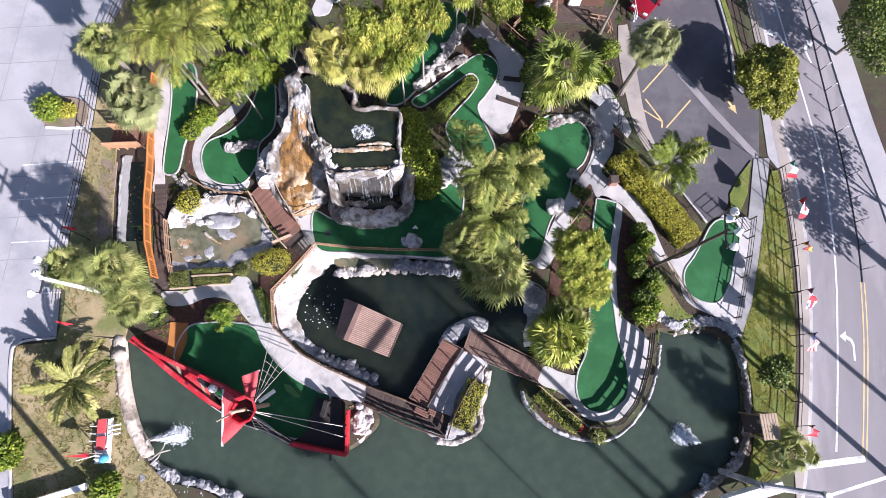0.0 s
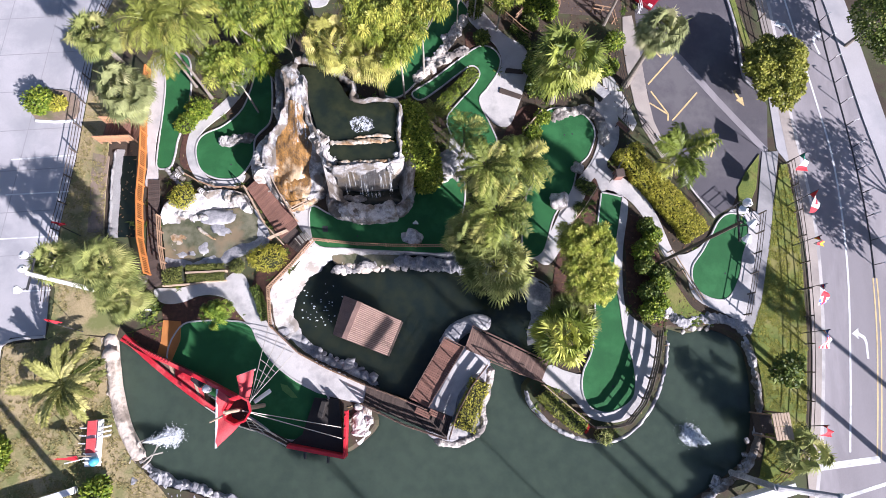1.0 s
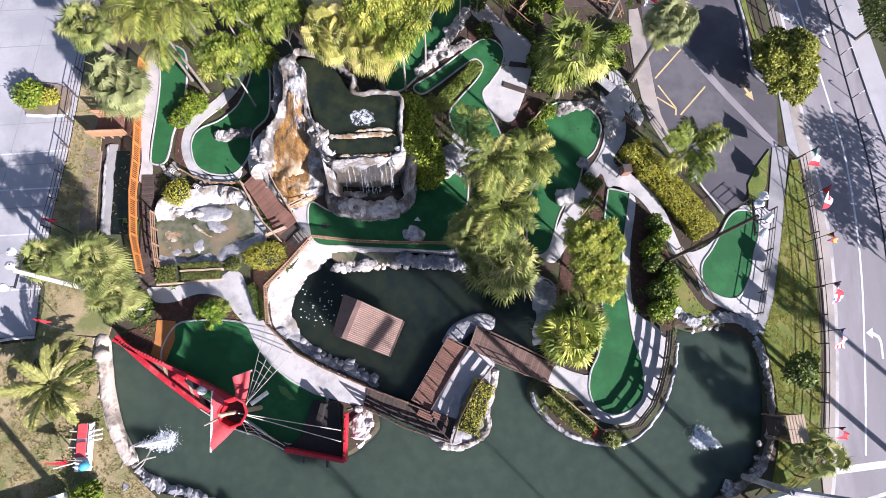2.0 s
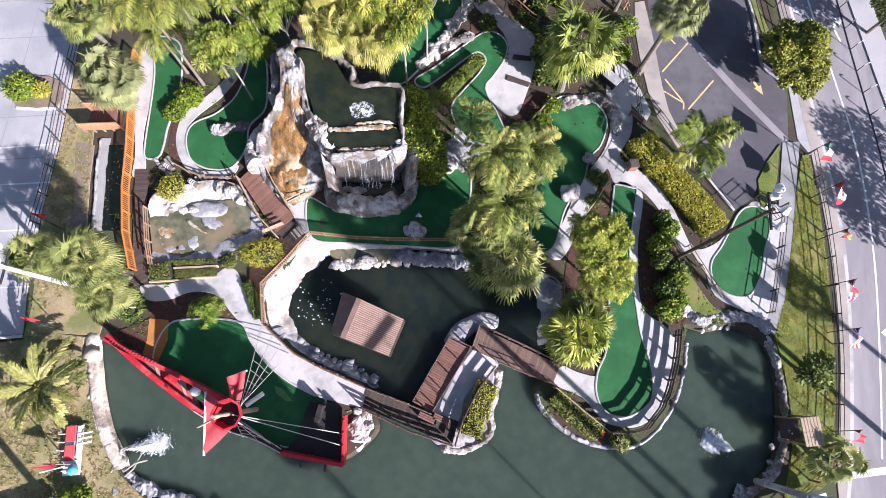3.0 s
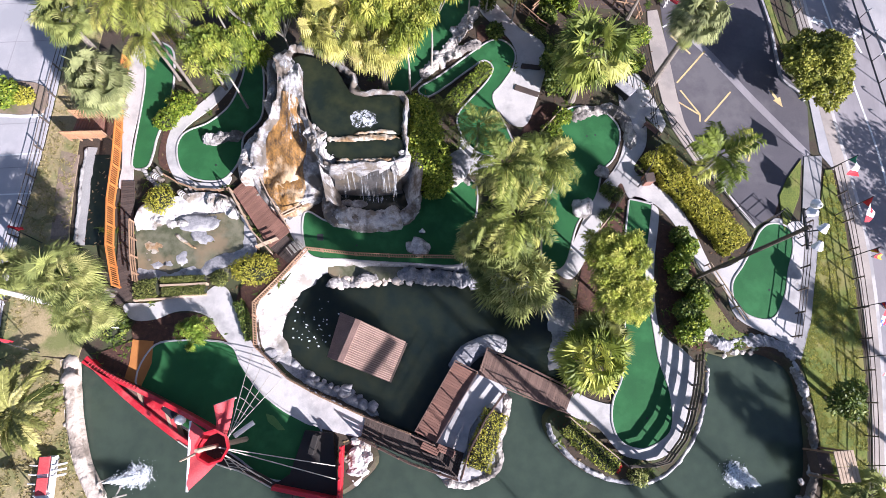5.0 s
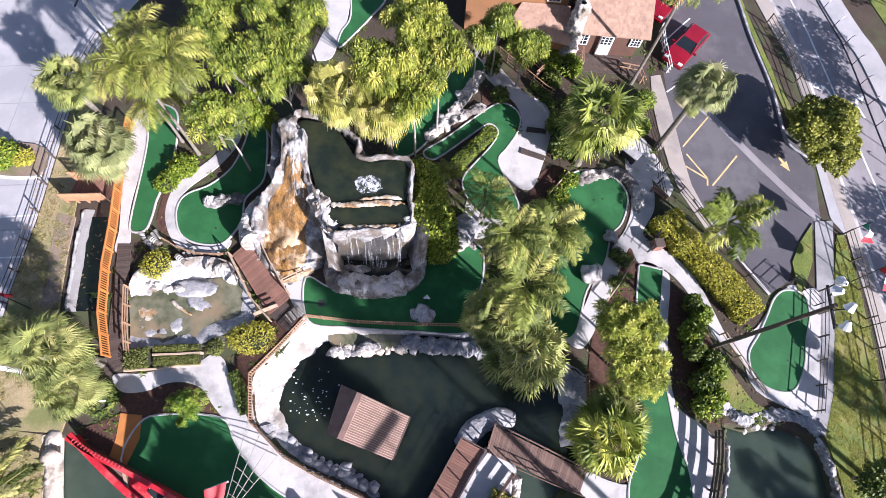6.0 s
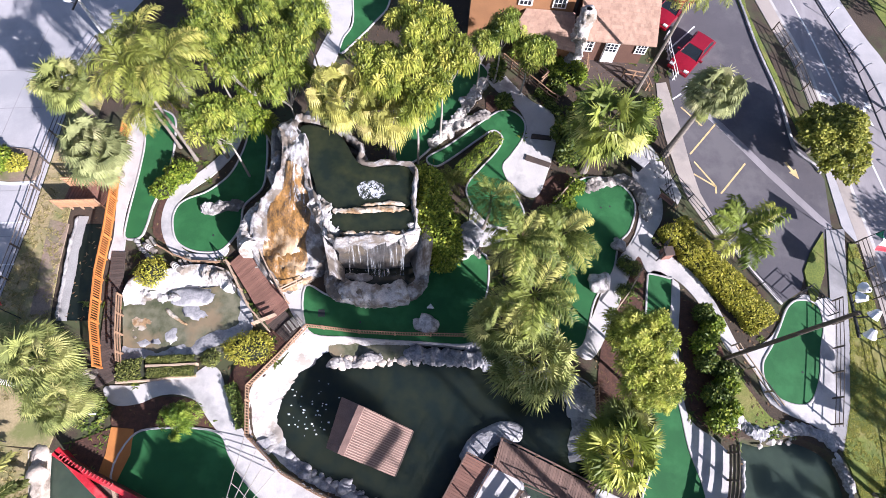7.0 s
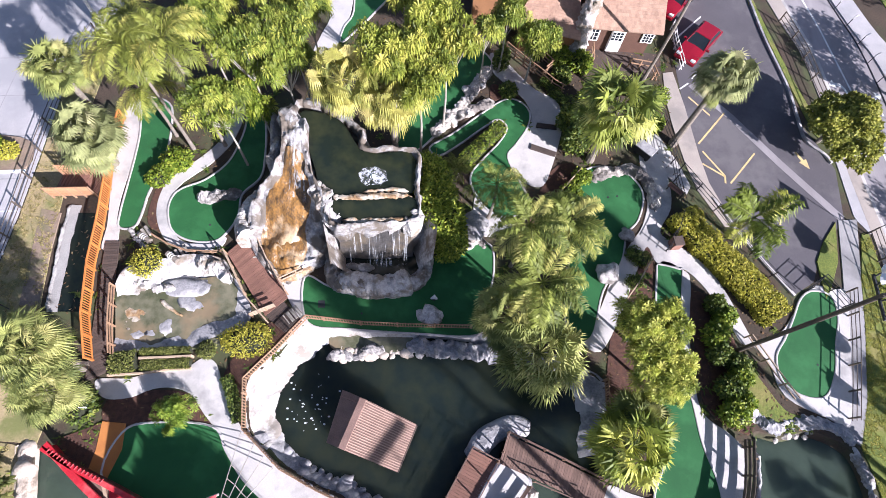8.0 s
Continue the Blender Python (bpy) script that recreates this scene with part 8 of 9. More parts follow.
for (x, y) in ((8.58, 18.74), (9.20, 18.88), (-6.78, 9.27), (-17.13, 14.20), (12.43, -0.28), (20.83, 8.52)):
    structure("golf_cup", Shape().tube([(x, y, 0.05), (x, y, 0.083)], [0.07, 0.07], 12), BLACKMETAL, "small dark cup sunk in the turf", "golf cup")


# ---- plants, largest first ----
def lumps_round(rnd, n, r, z, size, flat=0.75):
    out = [(0, 0, z + size * 0.25, size, flat)]
    for k in range(n):
        a = k * 2.4 + rnd.uniform(-0.3, 0.3)
        d = r * rnd.uniform(0.6, 1.0)
        out.append((d * math.cos(a), d * math.sin(a), z + rnd.uniform(-0.5, 0.35), size * rnd.uniform(0.6, 0.95), flat))
    return out


def tree_at(x, y, h, r, n, seed, clusters=230, size=None, **kw):
    rnd = random.Random(seed)
    return broad_tree(x, y, h, lumps_round(rnd, n, r * 0.75, h, size or r * 0.55), clusters, seed, **kw)


YG = "broadleaf tree with whorls of drooping yellow-green leaves"
tree_at(*(-5.95, 21.75), 9.3, 1.85, 11, 11, 280, size=0.70, label=YG, material=LEAF_GOLD)
tree_at(*(-4.31, 21.01), 8.5, 2.00, 11, 12, 300, size=0.72, label=YG, material=LEAF_GOLD)
tree_at(*(-2.94, 23.16), 8.5, 1.75, 10, 13, 250, size=0.66, label=YG, material=LEAF_GOLD)
tree_at(*(-4.60, 24.90), 9.3, 1.90, 10, 14, 250, size=0.70, label=YG, material=LEAF_GOLD)
tree_at(*(-15.73, 18.79), 6.9, 1.85, 9, 15, 190, size=0.64)
tree_at(*(-14.51, 21.80), 8.5, 1.95, 9, 16, 180, size=0.64)
tree_at(*(-12.40, 21.60), 7.7, 1.85, 9, 17, 180, size=0.64)
tree_at(*(-11.96, 23.12), 8.7, 1.75, 8, 18, 160, size=0.62)
tree_at(*(-16.89, 22.73), 8.9, 1.50, 7, 19, 150, size=0.65)
tree_at(*(-16.88, 25.39), 8.2, 1.7, 7, 31, 190, size=0.68)
tree_at(*(-14.08, 25.64), 8.7, 1.7, 7, 32, 190, size=0.68)
tree_at(*(-11.62, 25.85), 7.9, 1.5, 6, 33, 160, size=0.65)
tree_at(*(-0.60, 27.45), 5.3, 0.95, 4, 22, 110)
tree_at(*(2.75, 27.75), 4.7, 1.30, 6, 23, 170)
tree_at(*(0.75, 28.50), 5.9, 1.00, 4, 24, 110)
tree_at(*(-14.35, 20.71), 4.0, 0.6, 3, 20, 60, size=0.5, label="small bright green sapling in shade", material=LEAF_BRIGHT)
tree_at(*(-15.16, 22.33), 4.8, 0.55, 3, 21, 50, size=0.5, label="small bright green sapling in shade", material=LEAF_BRIGHT)
tree_at(*(-16.21, 23.05), 5.8, 0.5, 3, 30, 40, size=0.45, label="small bright green sapling in shade", material=LEAF_BRIGHT)
tree_at(*(9.30, 9.00), 4.0, 1.85, 11, 25, 560, leaf=0.54, size=0.78, material=LEAF_FRESH)
tree_at(*(9.55, 7.05), 3.8, 1.95, 11, 26, 580, leaf=0.54, size=0.80, material=LEAF_FRESH)
tree_at(*(10.55, 6.15), 2.6, 1.15, 6, 27, 260, leaf=0.40, material=LEAF_FRESH)
tree_at(*(-15.95, 2.70), 1.2, 0.98, 7, 28, 170, material=LEAF_SPRING, label="low bright green broadleaf shrub", leaf=0.40)
rnd = random.Random(77)
KERB_LUMPS = []
for k in range(46):
    a, d = k * 2.4, 2.35 * math.sqrt((k + 0.5) / 46)
    KERB_LUMPS.append((d * math.cos(a) * 1.0 + 0.25, d * math.sin(a) * 1.2 - 0.5, 3.5 - 0.25 * d * d + rnd.uniform(-0.6, 0.45), *(rnd.uniform(0.34, 0.62),) * 2, 0.42))
tx, ty = (24.03, 24.83)
kx, ky = tx, ty
dense_tree(kx, ky, 3.4, KERB_LUMPS, 15000, 31, "round kerbside tree with dense olive-green leaves", LEAF_OLIVE, 0.19)
dense_tree(*(23.81, 1.82), 2.2, [(0, 0, 2.0, 0.9, 0.9, 0.8), (0.6, 0.5, 1.8, 0.6, 0.6, 0.5), (-0.5, -0.4, 1.7, 0.6, 0.6, 0.5), (0.3, -0.7, 1.8, 0.6, 0.6, 0.5)], 1500, 32, "small dark tree with sparse leaves on the verge", leaf=0.2)
dense_tree(*(31.74, 28.62), 4.0, [(0, 0, 3.6, 2.0, 2.4, 1.5), (0.8, 2.2, 3.6, 1.8, 1.8, 1.4), (1.0, -2.0, 3.2, 1.5, 1.6, 1.2)], 7000, 33, "grey-green spreading tree across the street")

# palms
fan_palm(*(-24.40, 18.00), 3.4, 1.25, "fan palm with a pale shaggy crown", 41, True, leaves=50, droopy=1.3, material=LEAF_GREYFAN)
fan_palm(*(-25.23, 20.47), 6.4, 1.0, "fan palm with a pale leaning trunk", 42, True)
fan_palm(*(-21.97, 4.80), 5.0, 1.1, "fan palm with a full yellow-green crown", 43, leaves=52, material=LEAF_FANDRY, droopy=1.0, blades=32, broad=0.046)
fan_palm(*(-21.07, 3.07), 4.0, 0.95, "fan palm with a full yellow-green crown", 44, leaves=48, material=LEAF_FANDRY, droopy=1.0, blades=32, broad=0.046)
fan_palm(*(-25.61, 4.97), 4.6, 0.85, "fan palm with a pale shaggy crown", 45, True)
fan_palm(*(7.42, 21.58), 5.6, 1.5, "broad fan palm with bright yellow-green leaves", 46, leaves=36, material=LEAF_FANBRIGHT, droopy=0.9, low=0.3, blades=30, broad=0.085)
fan_palm(*(13.42, 23.56, 7.15), 0.98, "tall fan palm with a grey shaggy crown", 47, True, leaves=54, droopy=1.5, material=LEAF_GREYFAN)
fan_palm(*(-8.64, 20.41), 7.6, 1.2, "fan palm with long yellowing leaves", 48, True, droopy=3.4, leaves=46, material=LEAF_STRAW, broad=0.05)
fan_palm(*(-5.97, 20.58), 6.8, 1.25, "fan palm with long yellowing leaves", 49, True, droopy=3.4, leaves=46, material=LEAF_STRAW, broad=0.05)
fan_palm(*(3.41, 7.15), 3.0, 1.45, "fan palm with long drooping yellow-green leaves", 50, leaves=60, droopy=1.5, material=LEAF_FANDRY, blades=26, broad=0.05, low=0.3)
fan_palm(*(1.71, 8.82), 3.8, 1.2, "fan palm with drooping grey-green leaves", 57, True, droopy=2.2, broad=0.05)
fan_palm(*(8.42, 2.84), 2.4, 1.25, "low fan palm with bright yellow-green leaves", 51, leaves=34, droopy=1.0, material=LEAF_FRESH, low=0.3, blades=22, broad=0.095)
fan_palm(*(9.05, 4.20), 2.0, 1.0, "low fan palm with green leaves", 52, leaves=30)
fan_palm(*(24.39, -3.48), 2.2, 0.95, "scrubby fan palm with pale grey leaves", 53, True, leaves=22, droopy=1.2)
feather_palm(*(-19.60, 19.70), 9.6, 2.8, "feather palm with arching yellow-green fronds", 61, 15, droop=2.3, lift=1.3)
feather_palm(*(-17.55, 20.15), 9.8, 2.8, "feather palm with arching yellow-green fronds", 62, 15, droop=2.3, lift=1.3)
feather_palm(*(-21.00, 20.60), 5.0, 2.6, "feather palm with arching yellow-green fronds", 63, 13, droop=2.3, lift=1.2)
feather_palm(*(-20.40, 22.40), 8.5, 2.5, "feather palm with arching yellow-green fronds", 60, 13, droop=2.0, lift=1.5)
feather_palm(*(2.13, 13.17), 6.2, 2.5, "feather palm with long drooping green fronds", 64, 19, width=0.04, material=LEAF_QUEEN, droop=2.2, lift=1.2)
feather_palm(*(3.12, 10.46), 5.0, 2.9, "feather palm with long drooping green fronds", 65, 22, width=0.04, material=LEAF_QUEEN, droop=2.2, lift=1.1)
feather_palm(*(4.45, 13.88), 5.6, 2.6, "feather palm with long drooping green fronds", 66, 19, width=0.04, material=LEAF_QUEEN, droop=2.2, lift=1.1)
feather_palm(*(0.55, 16.41), 4.6, 2.1, "feather palm with feathery green fronds", 67, 12, material=LEAF_QUEEN)
feather_palm(*(16.61, 16.67), 2.8, 2.35, "young coconut palm with stiff green fronds", 68, 12, material=LEAF_BROAD, droop=0.8, lift=1.0, leaf=0.8, plume=0.25, width=0.06)
feather_palm(*(-25.17, -2.84), 1.5, 3.0, "date palm with stiff yellow-green fronds and a yellow heart", 69, 26, droop=0.8, lift=1.2, material=LEAF_DATE, leaf=0.32, thick=0.3, plume=0.08, width=0.07, hang=0.35, forward=1.15)
hx, hy, hh = (11.66, 29.02, 10.10)
feather_palm(hx, hy, hh, 2.4, "tall palm with a slim pole-like trunk by the clubhouse", 70, 14, thick=0.13)
feather_palm(*(-1.80, 19.15), 1.5, 1.1, "small bright green palm beside the creeper", 71, 12, droop=1.0)

# creeper column, hedges, shrubs
t = thing("creeper_column", "tall rock column overgrown with dense bright green creeper", "shrub", (*(-2.39, 15.71), 0), 0)
# filler lump whose dark colour imitates shade behind the creeper leaves
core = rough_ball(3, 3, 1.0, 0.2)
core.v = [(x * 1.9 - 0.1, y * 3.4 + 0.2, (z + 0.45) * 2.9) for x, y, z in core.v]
part("core", core, SHADECORE, t, smooth=True)
part("leaves", leaf_skin(72, [(-1.5, 2.9, 1.5, 0.8, 1.2, 1.3), (-1.5, 1.2, 1.4, 0.8, 1.3, 1.3), (0.4, -2.2, 1.0, 0.8, 0.7, 1.1), (-0.5, 1.2, 1.9, 1.2, 1.5, 1.7), (0.2, -0.7, 1.8, 1.2, 1.5, 1.7), (-0.6, 0.2, 2.2, 1.1, 1.4, 1.4), (0.6, -1.6, 1.3, 1.0, 1.1, 1.4), (-0.9, 2.6, 1.6, 1.0, 1.2, 1.5)], 14500, 0.16, 0.25), LEAF_CREEPER, t)
hedge("wedge_hedge", [(-1.52, 20.08), (-0.63, 21.30), (0.29, 22.41), (1.16, 23.49)], 0.9, 0.8, "clipped wedge-shaped green hedge between the greens", LEAF_BRIGHT, 73)
hedge("yellow_hedge", [(13.26, 17.82), (14.05, 16.56), (15.21, 15.23), (16.37, 14.04), (17.61, 12.59), (18.70, 11.12)], 1.95, 0.8, "long clipped yellow-green hedge", LEAF_YELLOW, 74, 1100, 0.11)
hedge("island_hedge", [(3.05, -0.60), (2.70, -1.60), (2.30, -2.80), (2.00, -3.95)], 1.45, 0.8, "yellow-green hedge on the island", LEAF_YELLOW, 75)
hedge("peninsula_hedge", [(7.38, -0.99), (8.29, -1.79), (9.37, -2.63), (10.43, -3.16)], 1.15, 0.85, "loose yellow-green hedge on the peninsula", LEAF_GOLD, 76)
hedge("clipped_hedge", [(-20.45, 5.05), (-19.80, 5.20), (-19.10, 5.35)], 1.15, 0.55, "low box-clipped olive hedge", LEAF_DULL, 77, 900)
hedge("clipped_hedge", [(-18.95, 5.85), (-17.60, 6.02), (-16.20, 6.20)], 0.34, 0.5, "narrow box-clipped olive hedge along the pool", LEAF_DULL, 176, 900, 0.07)
hedge("clipped_hedge", [(-18.75, 5.10), (-17.40, 5.30), (-16.05, 5.50)], 0.55, 0.42, "narrow box-clipped olive hedge beside the path", LEAF_DULL, 177, 900, 0.07)
single("edging_board", Shape().prism(band([(-18.95, 5.48), (-17.50, 5.66), (-16.02, 5.86)], 0.07), 0.0, 0.44, 0.02), PALEWOOD, "pale weathered edging board between two hedges", "edging")
single("edging_board", Shape().prism(band([(-20.50, 4.42), (-18.60, 4.70), (-17.40, 4.96), (-15.98, 5.18)], 0.06), 0.0, 0.24, 0.02), PALEWOOD, "pale weathered edging board along the path", "edging")
hedge("bank_hedge", [(-13.85, 4.87), (-13.22, 3.78), (-12.65, 2.52)], 0.6, 0.45, "low dark hedge beside the fence", LEAF_DARK, 78)
hedge("upper_hedge", [(4.04, 28.06), (5.08, 26.89), (5.69, 25.94)], 0.5, 0.5, "low dark green hedge beside the path", LEAF_DARK, 79)
BALL = "rounded clipped yellow-green shrub in mulch"
shrub(*(-20.18, 11.20), 0.95, 1.0, BALL, seed=81)
shrub(*(-13.10, 7.00), 1.45, 0.95, BALL, seed=82, ry=1.05, count=2600, lumpy=3)
shrub(*(-15.35, 6.30), 0.55, 0.5, "small dull green shrub beside the pool", LEAF_DULL, 83, 600)
shrub(*(-20.31, 18.53), 0.95, 1.0, "loose bright green shrub in mulch", LEAF_BRIGHT, 84, 1500, 0.15, lumpy=4)
shrub(*(-21.10, 17.21), 0.8, 0.8, "loose bright green shrub in mulch", LEAF_BRIGHT, 85, 1100, 0.15, lumpy=4)
shrub(*(-32.75, 18.14), 1.1, 1.3, "rounded yellow-green shrub on a traffic island", LEAF_BRIGHT, 86, 1700, 0.16, lumpy=3)
shrub(*(-31.37, 18.11), 0.65, 0.8, "rounded yellow-green shrub on a traffic island", LEAF_YELLOW, 87, 900, 0.13)
for k, (px, r) in enumerate((((14.50, 9.72), 0.75), ((14.55, 8.55), 0.6), ((15.30, 10.90), 0.6), ((15.00, 6.60), 0.75), ((15.10, 5.20), 0.8), ((15.55, 8.10), 0.55), ((15.65, 7.20), 0.55), ((14.70, 11.60), 0.5), ((15.70, 5.90), 0.5))):
    shrub(*px, r, 1.3, "dark green loose-leaved shrub", LEAF_DARK if k % 2 else LEAF_BRIGHT, 90 + k, 1300, 0.17, lumpy=4)
shrub(*(9.95, 14.66), 0.5, 0.8, "dark green shrub beside the path", LEAF_DARK, 101, 600, lumpy=2)
shrub(*(10.47, 14.27), 0.55, 0.8, "dark green shrub beside the path", LEAF_DARK, 102, 600, lumpy=2)
shrub(*(9.87, 12.74), 0.5, 0.7, "dark green shrub beside the path", LEAF_DARK, 103, 600, lumpy=2)
shrub(*(5.93, 18.65), 0.75, 0.9, "loose yellow-green shrub in mulch", LEAF_BRIGHT, 104, 1100, 0.14, lumpy=4)
shrub(*(4.98, 17.29), 0.8, 0.9, "loose yellow-green shrub in mulch", LEAF_BRIGHT, 105, 1100, 0.14, lumpy=4)
shrub(*(6.72, 20.03), 0.6, 0.8, "loose yellow-green shrub in mulch", LEAF_BRIGHT, 106, 900, 0.14, lumpy=4)
shrub(*(10.36, -3.17), 0.35, 0.55, "small red-flowered plant by the fence", LEAF_RED, 107, 400, 0.10)
shrub(*(11.74, -3.58), 0.6, 0.5, "low dry shrub on the shore", LEAF_FANDRY, 108, 700, 0.12, lumpy=3)
shrub(*(1.57, 26.75), 0.6, 0.7, "spiky dark plant among stones", LEAF_DARK, 109, 500, 0.2)
shrub(*(0.87, 28.97), 0.5, 2.2, "thin dark shrub with bare stems", LEAF_DARK, 110, 500, 0.2)
shrub(*(6.80, 29.75), 0.85, 1.2, "loose bright green shrub by the porch", LEAF_BRIGHT, 111, 1500, 0.16, lumpy=4)
shrub(*(5.25, 30.05), 0.8, 1.1, "loose bright green shrub by the porch", LEAF_BRIGHT, 118, 1500, 0.16, lumpy=4)
shrub(*(5.40, 28.45), 0.7, 0.9, "loose dark green shrub by the porch", LEAF_DARK, 119, 1300, 0.16, lumpy=4)
shrub(*(5.89, 24.22), 0.85, 2.4, "tall dark green shrub beside the upper path", LEAF_DARK, 121, 1500, 0.2, lumpy=3)
shrub(*(6.32, 22.40), 0.9, 2.5, "tall dark green shrub beside the upper path", LEAF_DARK, 122, 1500, 0.2, lumpy=3)
shrub(*(7.13, 25.80), 0.9, 2.2, "tall green shrub beside the upper path", LEAF_BRIGHT, 123, 1500, 0.2, lumpy=3)
shrub(*(12.45, 27.20), 0.8, 1.2, "loose bright green shrub by the walk", LEAF_BRIGHT, 112, 1200, 0.15, lumpy=4)
shrub(*(11.86, 24.90), 0.8, 1.0, "loose bright green shrub by the walk", LEAF_BRIGHT, 113, 1200, 0.15, lumpy=4)
shrub(*(-22.09, -9.63), 0.9, 1.1, "loose bright green shrub on the lawn", LEAF_BRIGHT, 114, 1100, 0.2, lumpy=3)
shrub(*(-29.60, -7.81), 1.2, 1.2, "loose yellow-green shrub by the kerb", LEAF_BRIGHT, 115, 1500, 0.2, lumpy=3)
shrub(*(-24.63, 6.00), 1.1, 1.6, "dark green shrub beneath the palms", LEAF_DARK, 116, 1500, 0.2, lumpy=4)
shrub(*(-21.22, 2.58), 0.9, 1.0, "dark green shrub behind the path", LEAF_DARK, 117, 1200, 0.16, lumpy=4)

# trees and palms that stand round the course, known by the shadows they throw into it
for k, (x, y, h) in enumerate(((36.5, 8.5, 5.4), (37.5, 12.8, 5.8), (38.5, 35.5, 6.2), (40.5, 41.5, 6.5))):
    dense_tree(x, y, h, [(0, 0, h - 0.6, 1.9, 1.9, 1.4), (1.2, 1.0, h - 1.0, 1.3, 1.3, 1.1), (-1.2, 0.8, h - 1.0, 1.4, 1.3, 1.0), (0.3, -1.4, h - 1.0, 1.4, 1.3, 1.0)], 1500, 120 + k, "spreading street tree with open green foliage", leaf=0.24)
for k, (x, y, h) in enumerate(((20.6, -11.9, 18.0), (23.4, -12.5, 17.5), (36.5, -8.0, 19.0))):
    fan_palm(x, y, h, 1.5 if k < 2 else 1.2, "tall fan palm on the south bank", 130 + k, leaves=40)

dense_tree(5.7, -17.4, 13.8, [(0, 0, 13.0, 1.9, 1.9, 1.4), (-1.3, -0.3, 13.1, 1.2, 1.2, 1.0), (0.3, -0.3, 11.7, 1.8, 1.7, 1.2), (-0.2, 0.2, 10.4, 1.6, 1.6, 1.2), (0.2, 0.1, 9.2, 1.5, 1.4, 1.1)], 9500, 140, "tall slender tree on the south bank", leaf=0.28)

column = Shape().tube([(0, 0, -0.1), (0, 0, 12.0)], [0.42, 0.36], 12)
single("light_column", column, CONCRETE, "tall thick pale column across the street", "column").matrix_basis = pose(45.8, 0.8, 0)
fan_palm(43.1, -8.0, 12.0, 0.85, "tall fan palm across the street", 134, leaves=20)
mast = Shape().tube([(0, 0, -0.1), (0, 0, 14.0)], [0.26, 0.2], 10)
single("street_mast", mast, POLEWOOD, "tall wooden mast on the south corner", "pole").matrix_basis = pose(-15.2, -17.0, 0)

# unseen mast and crossbar added to cast a T-shaped shadow on the roof
t = thing("shadow_mast", "unseen mast added to throw a shadow on the duck house", "lamp pole", (17.74, -16.41, 0))
part("pole", Shape().tube([(0, 0, -0.1), (0, 0, 15.5)], [0.09, 0.06], 10), POLEWOOD, t)
part("crossbar", Shape().box(0, 0, 15.2, 2.9, 0.25, 0.5, 50), BLACKMETAL, t)

# pale specks of unknown kind drifting on the pond
rnd = random.Random(8)
s = Shape()
for k in range(46):
    x, y = (-9.13, 3.55)
    x, y = x + rnd.gauss(0, 0.75), y + rnd.gauss(0, 0.8)
    r, a = rnd.uniform(0.03, 0.08), rnd.uniform(0, 6.28)
    s.add([(x + r * math.cos(a + q), y + r * math.sin(a + q) * 0.7, WATER_Z + 0.02) for q in (0, 1.2, 2.5, 3.7, 5.0)] + [(x, y, WATER_Z + 0.04)], [(0, 1, 5), (1, 2, 5), (2, 3, 5), (3, 4, 5), (4, 0, 5)])
single("speck_drift", s, FOAM, "scattered pale specks floating on the pond", "petals", kind="stuff")

# ---- smaller things ----
island = curve([(-33.99, 18.61), (-33.01, 19.35), (-30.40, 19.16), (-29.93, 17.09), (-32.82, 16.65)], 3)
slab("traffic_island", island, -0.05, 0.12, EARTH, "earth-covered traffic island with a pale kerb", "traffic island", 0.03)
structure("island_kerb", Shape().prism(band([(-32.95, 16.64), (-31.44, 16.66), (-29.89, 16.89)], 0.09), -0.05, 0.15, 0.03), WHITEPAINT, "white painted kerb of the traffic island", "kerb")
for p, q in ([(-34.03, 13.29), (-29.33, 14.05)], [(-33.75, 10.44), (-28.97, 11.10)], [(-33.31, 7.01), (-29.08, 7.57)], [(-30.64, 3.28), (-28.64, 3.52)]):
    structure("lot_line", Shape().prism(band([p, q], 0.05), 0.0, 0.028), WHITE_LINE, "worn white stall line", "road marking")
lamp_pole(*(-28.22, 28.76, 4.90), WHITEPAINT, "white lamp pole at the edge of the lot", [(-0.4, 0.6, 0.1, 20), (-0.3, -0.6, 0.0, 170)], 0.14)
for pb, pt in (((-27.36, 7.70), (-27.61, 7.94)), ((-25.57, 0.72), (-26.40, 1.12))):
    flag_pole(pb, 2.4, (pt[0] - pb[0], pt[1] - pb[1]), UPRIGHT(FR), 0.7, 0.4, "slim leaning pole with a red pennant", 160)
t = thing("notice_board", "small white notice on a dark post", "sign", (*(-20.77, 2.60), 0), 8)
part("post", Shape().box(0, 0, 0, 0.08, 0.08, 1.0), BLACKMETAL, t)
part("panel", Shape().box(0, -0.05, 0.6, 0.34, 0.04, 0.5), WHITEPAINT, t)
t = thing("waste_bin", "brown wooden waste bin beside the path", "bin", (*(12.73, 15.58), 0.05), 10)
part("box", Shape().box(0, 0, 0, 0.6, 0.6, 0.8), REDBOARD, t)
part("rim", Shape().box(0, 0, 0.8, 0.66, 0.66, 0.07), DARKBOARD, t)
t = thing("drink_cart", "dark cart with a grey top beside the walk", "cart", (*(11.14, 22.41), 0.05), -40)
part("body", Shape().box(0, 0, 0.15, 1.2, 0.6, 0.65), BLACKMETAL, t)
part("top", Shape().box(0, 0, 0.8, 1.35, 0.75, 0.08), GREYROCK, t)
for sx in (-0.45, 0.45):
    for sy in (-0.28, 0.28):
        part("wheel", Shape().tube([(sx, sy - 0.04, 0.12), (sx, sy + 0.04, 0.12)], 0.12, 10), RUBBER, t)


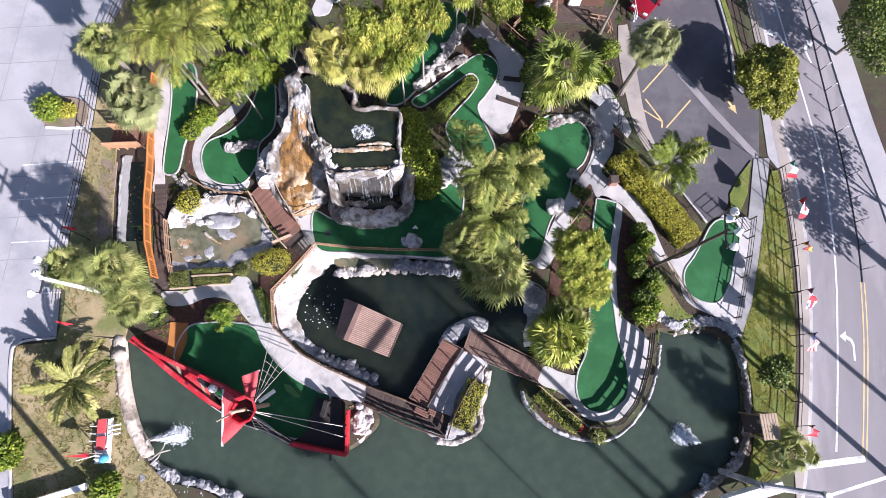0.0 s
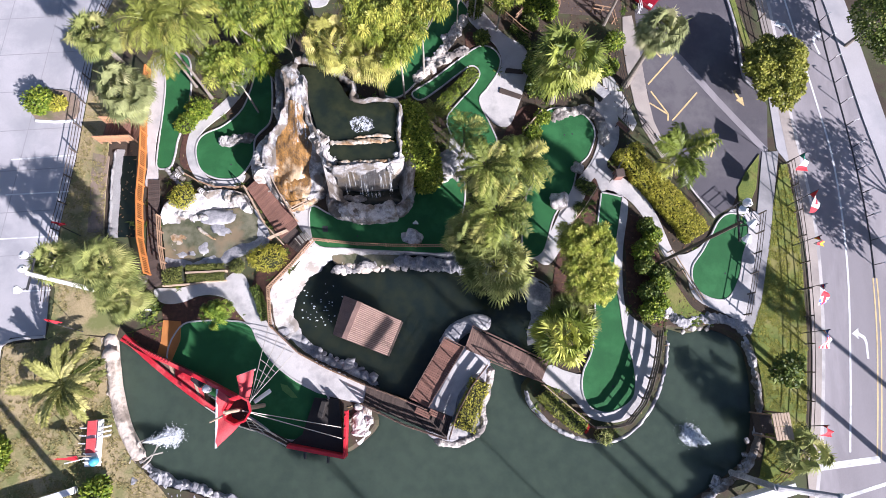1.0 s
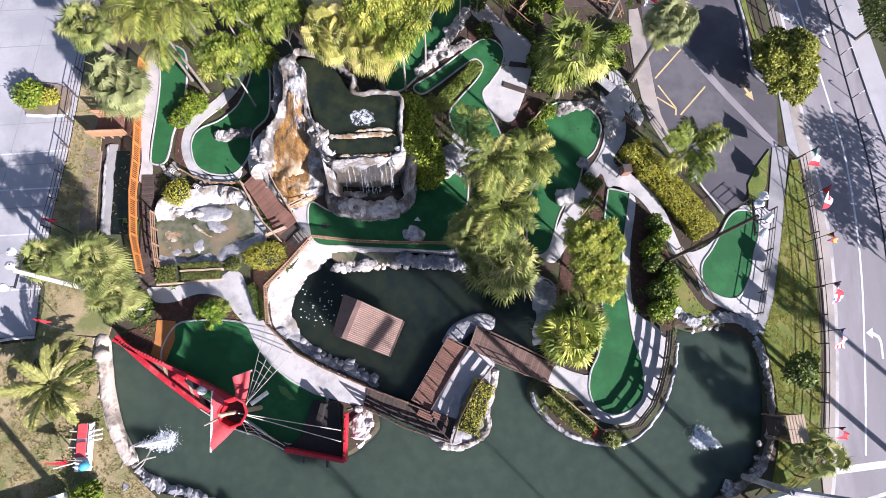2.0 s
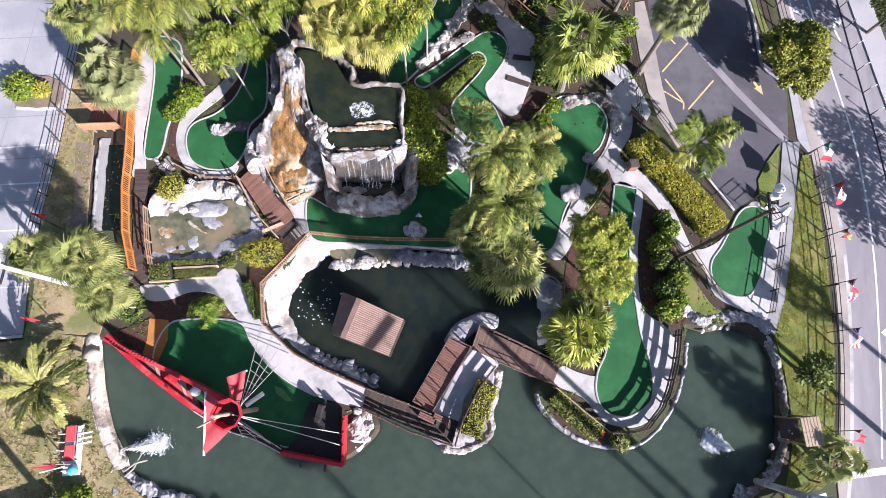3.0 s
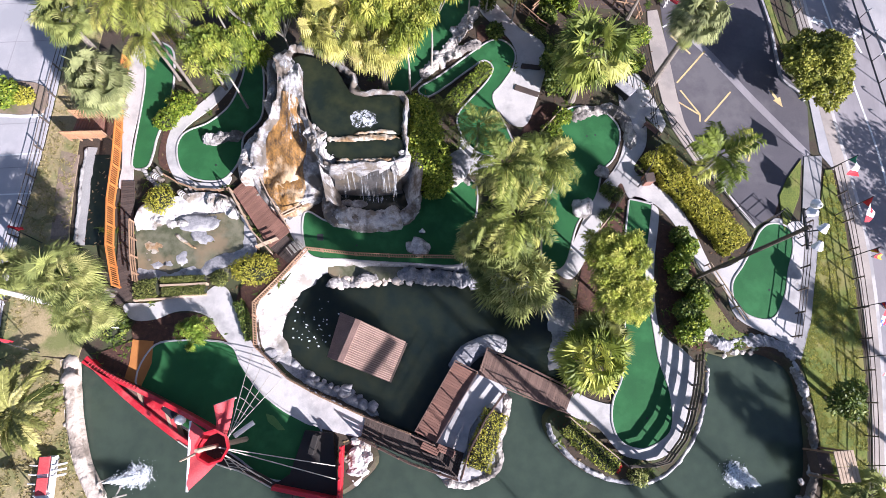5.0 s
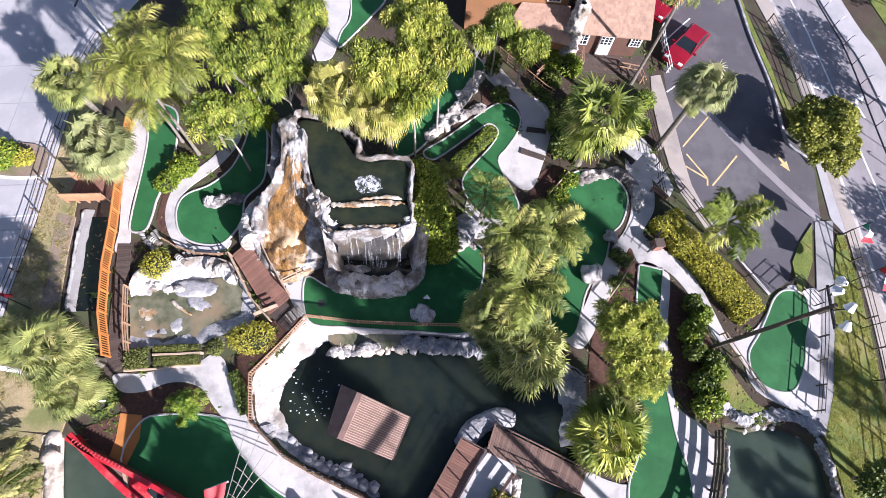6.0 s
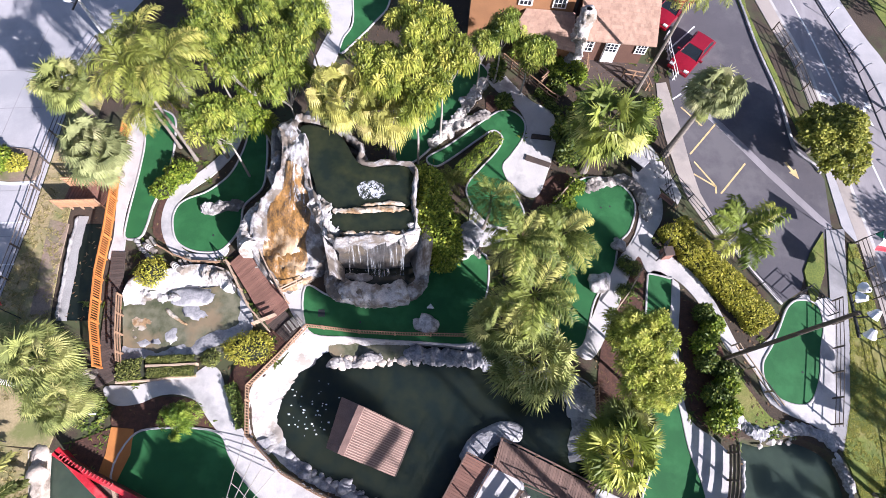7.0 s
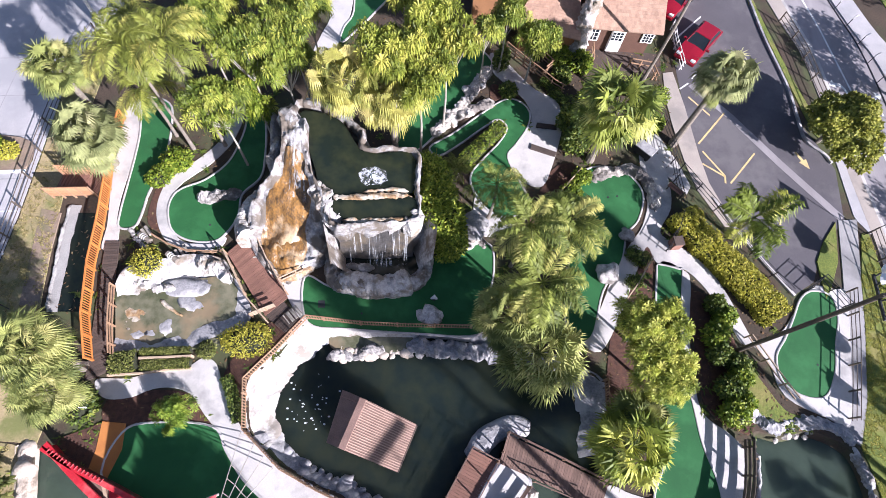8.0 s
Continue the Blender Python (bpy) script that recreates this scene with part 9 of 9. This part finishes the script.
def inside(p, o):
    hit = False
    for (x0, y0), (x1, y1) in zip(o, o[1:] + o[:1]):
        if (y0 > p[1]) != (y1 > p[1]) and p[0] < (x1 - x0) * (p[1] - y0) / (y1 - y0) + x0:
            hit = not hit
    return hit


# fallen leaves and low plants on the open soil
WALK = [(13.22, 29.88), (14.01, 30.08), (14.58, 27.14), (15.26, 22.67), (15.70, 20.56), (17.04, 17.45), (16.34, 17.30), (14.80, 19.90), (14.15, 22.00), (13.55, 25.03), (13.25, 27.25)]
hard = [WALK] + [curve(o, 3) for o in GREENS] + [curve(o, 3) for _, o in PATHS] + [shore, CARPARK]
rnd = random.Random(21)
litter, plants = Shape(), Shape()
for k in range(9000):
    x, y = rnd.uniform(-25, 21), rnd.uniform(-5, 36)
    if inside((x, y), shore) or inside((x, y), CARPARK) or x > 14 and y > 20 or x < -21 and y < 1.5 or inside((x, y), WALK):
        continue
    a = rnd.uniform(0, 6.28)
    blade(litter, (x, y, 0.05), Vector((math.cos(a), math.sin(a), 0.15)), Vector((0, 0, 1)), rnd.uniform(0.1, 0.24), rnd.uniform(0.05, 0.1), 0.2, 2)
placed = 0
for k in range(4000):
    x, y = rnd.uniform(-24, 20), rnd.uniform(-4, 34)
    if placed > 420 or noise.noise(Vector((x * 0.35, y * 0.35, 5))) < 0.02 or any(inside((x, y), o) for o in hard):
        continue
    placed += 1
    for j in range(14):
        a = rnd.uniform(0, 6.28)
        u = rnd.uniform(0.2, 1.2)
        blade(plants, (x + rnd.uniform(-.15, .15), y + rnd.uniform(-.15, .15), 0.03), Vector((math.cos(a), math.sin(a), u)), Vector((0, 0, 1)), rnd.uniform(0.2, 0.45), 0.09, 0.8, 2)
LITTER = leafy("fallen_leaf", (0.06, 0.035, 0.02), (0.17, 0.10, 0.05), (0.30, 0.22, 0.11), 0.8, 0.05, 0.3)
single("leaf_litter", litter, LITTER, "brown fallen leaves scattered over the soil", "leaf litter", kind="stuff")
single("ground_cover", plants, LEAF_DARK, "low green ground cover plants in the beds", "ground cover", kind="stuff")


def grass(name, o, count, seed, material, label, size=0.13):
    """Short blades strewn over a lawn."""
    rnd = random.Random(seed)
    xs, ys = [p[0] for p in o], [p[1] for p in o]
    s = Shape()
    for k in range(count):
        x, y = rnd.uniform(min(xs), max(xs)), rnd.uniform(min(ys), max(ys))
        if not inside((x, y), o) or noise.noise(Vector((x * 1.1, y * 1.1, seed))) + 0.5 * noise.noise(Vector((x * 4, y * 4, seed))) < -0.12 or inside((x, y), shore):
            continue
        root = len(s.v)
        s.v.append((x, y, 0.03))
        for j in range(4):
            a = rnd.uniform(0, 6.28)
            leaflet(s, root, Vector((x, y, 0.03)), Vector((math.cos(a), math.sin(a), rnd.uniform(0.6, 1.6))), Vector((0, 0, 1)), size * rnd.uniform(0.7, 1.6), size * 0.35, rnd.uniform(0.5, 1.5))
    return single(name, s, material, label, "grass", kind="stuff")


grass("lawn_grass", [(-30.92, -0.60), (-28.12, -0.06), (-27.02, 0.60), (-23.83, 0.43), (-22.69, -3.52), (-21.68, -5.78), (-20.30, -7.58), (-17.98, -9.27), (-16.51, -10.80), (-28.33, -11.49), (-29.67, -6.76), (-30.88, -1.74)], 9000, 3, LEAF_LAWN, "patchy dry grass tufts on the lawn")
grass("verge_grass", [(25.62, 17.67), (26.13, 17.81), (26.54, 13.11), (26.67, 8.61), (26.56, 3.47), (26.05, -1.42), (25.56, -4.92), (23.12, -6.97), (22.36, -6.28), (23.12, -3.19), (23.17, -0.05), (22.88, 2.37), (22.46, 3.99), (23.44, 6.62), (24.34, 11.11), (24.84, 14.37)], 26000, 4, LEAF_VERGE, "short mown grass on the verge", 0.10)
grass("strip_grass", [(-29.02, 29.42), (-27.28, 29.57), (-27.47, 24.08), (-27.32, 18.90), (-26.74, 14.02), (-25.87, 8.95), (-24.93, 4.58), (-27.31, 1.84), (-28.06, 1.78), (-29.08, 8.70), (-29.10, 13.83), (-29.38, 18.73), (-29.83, 25.49)], 7000, 5, LEAF_LAWN, "dry grass tufts along the strip", 0.12)
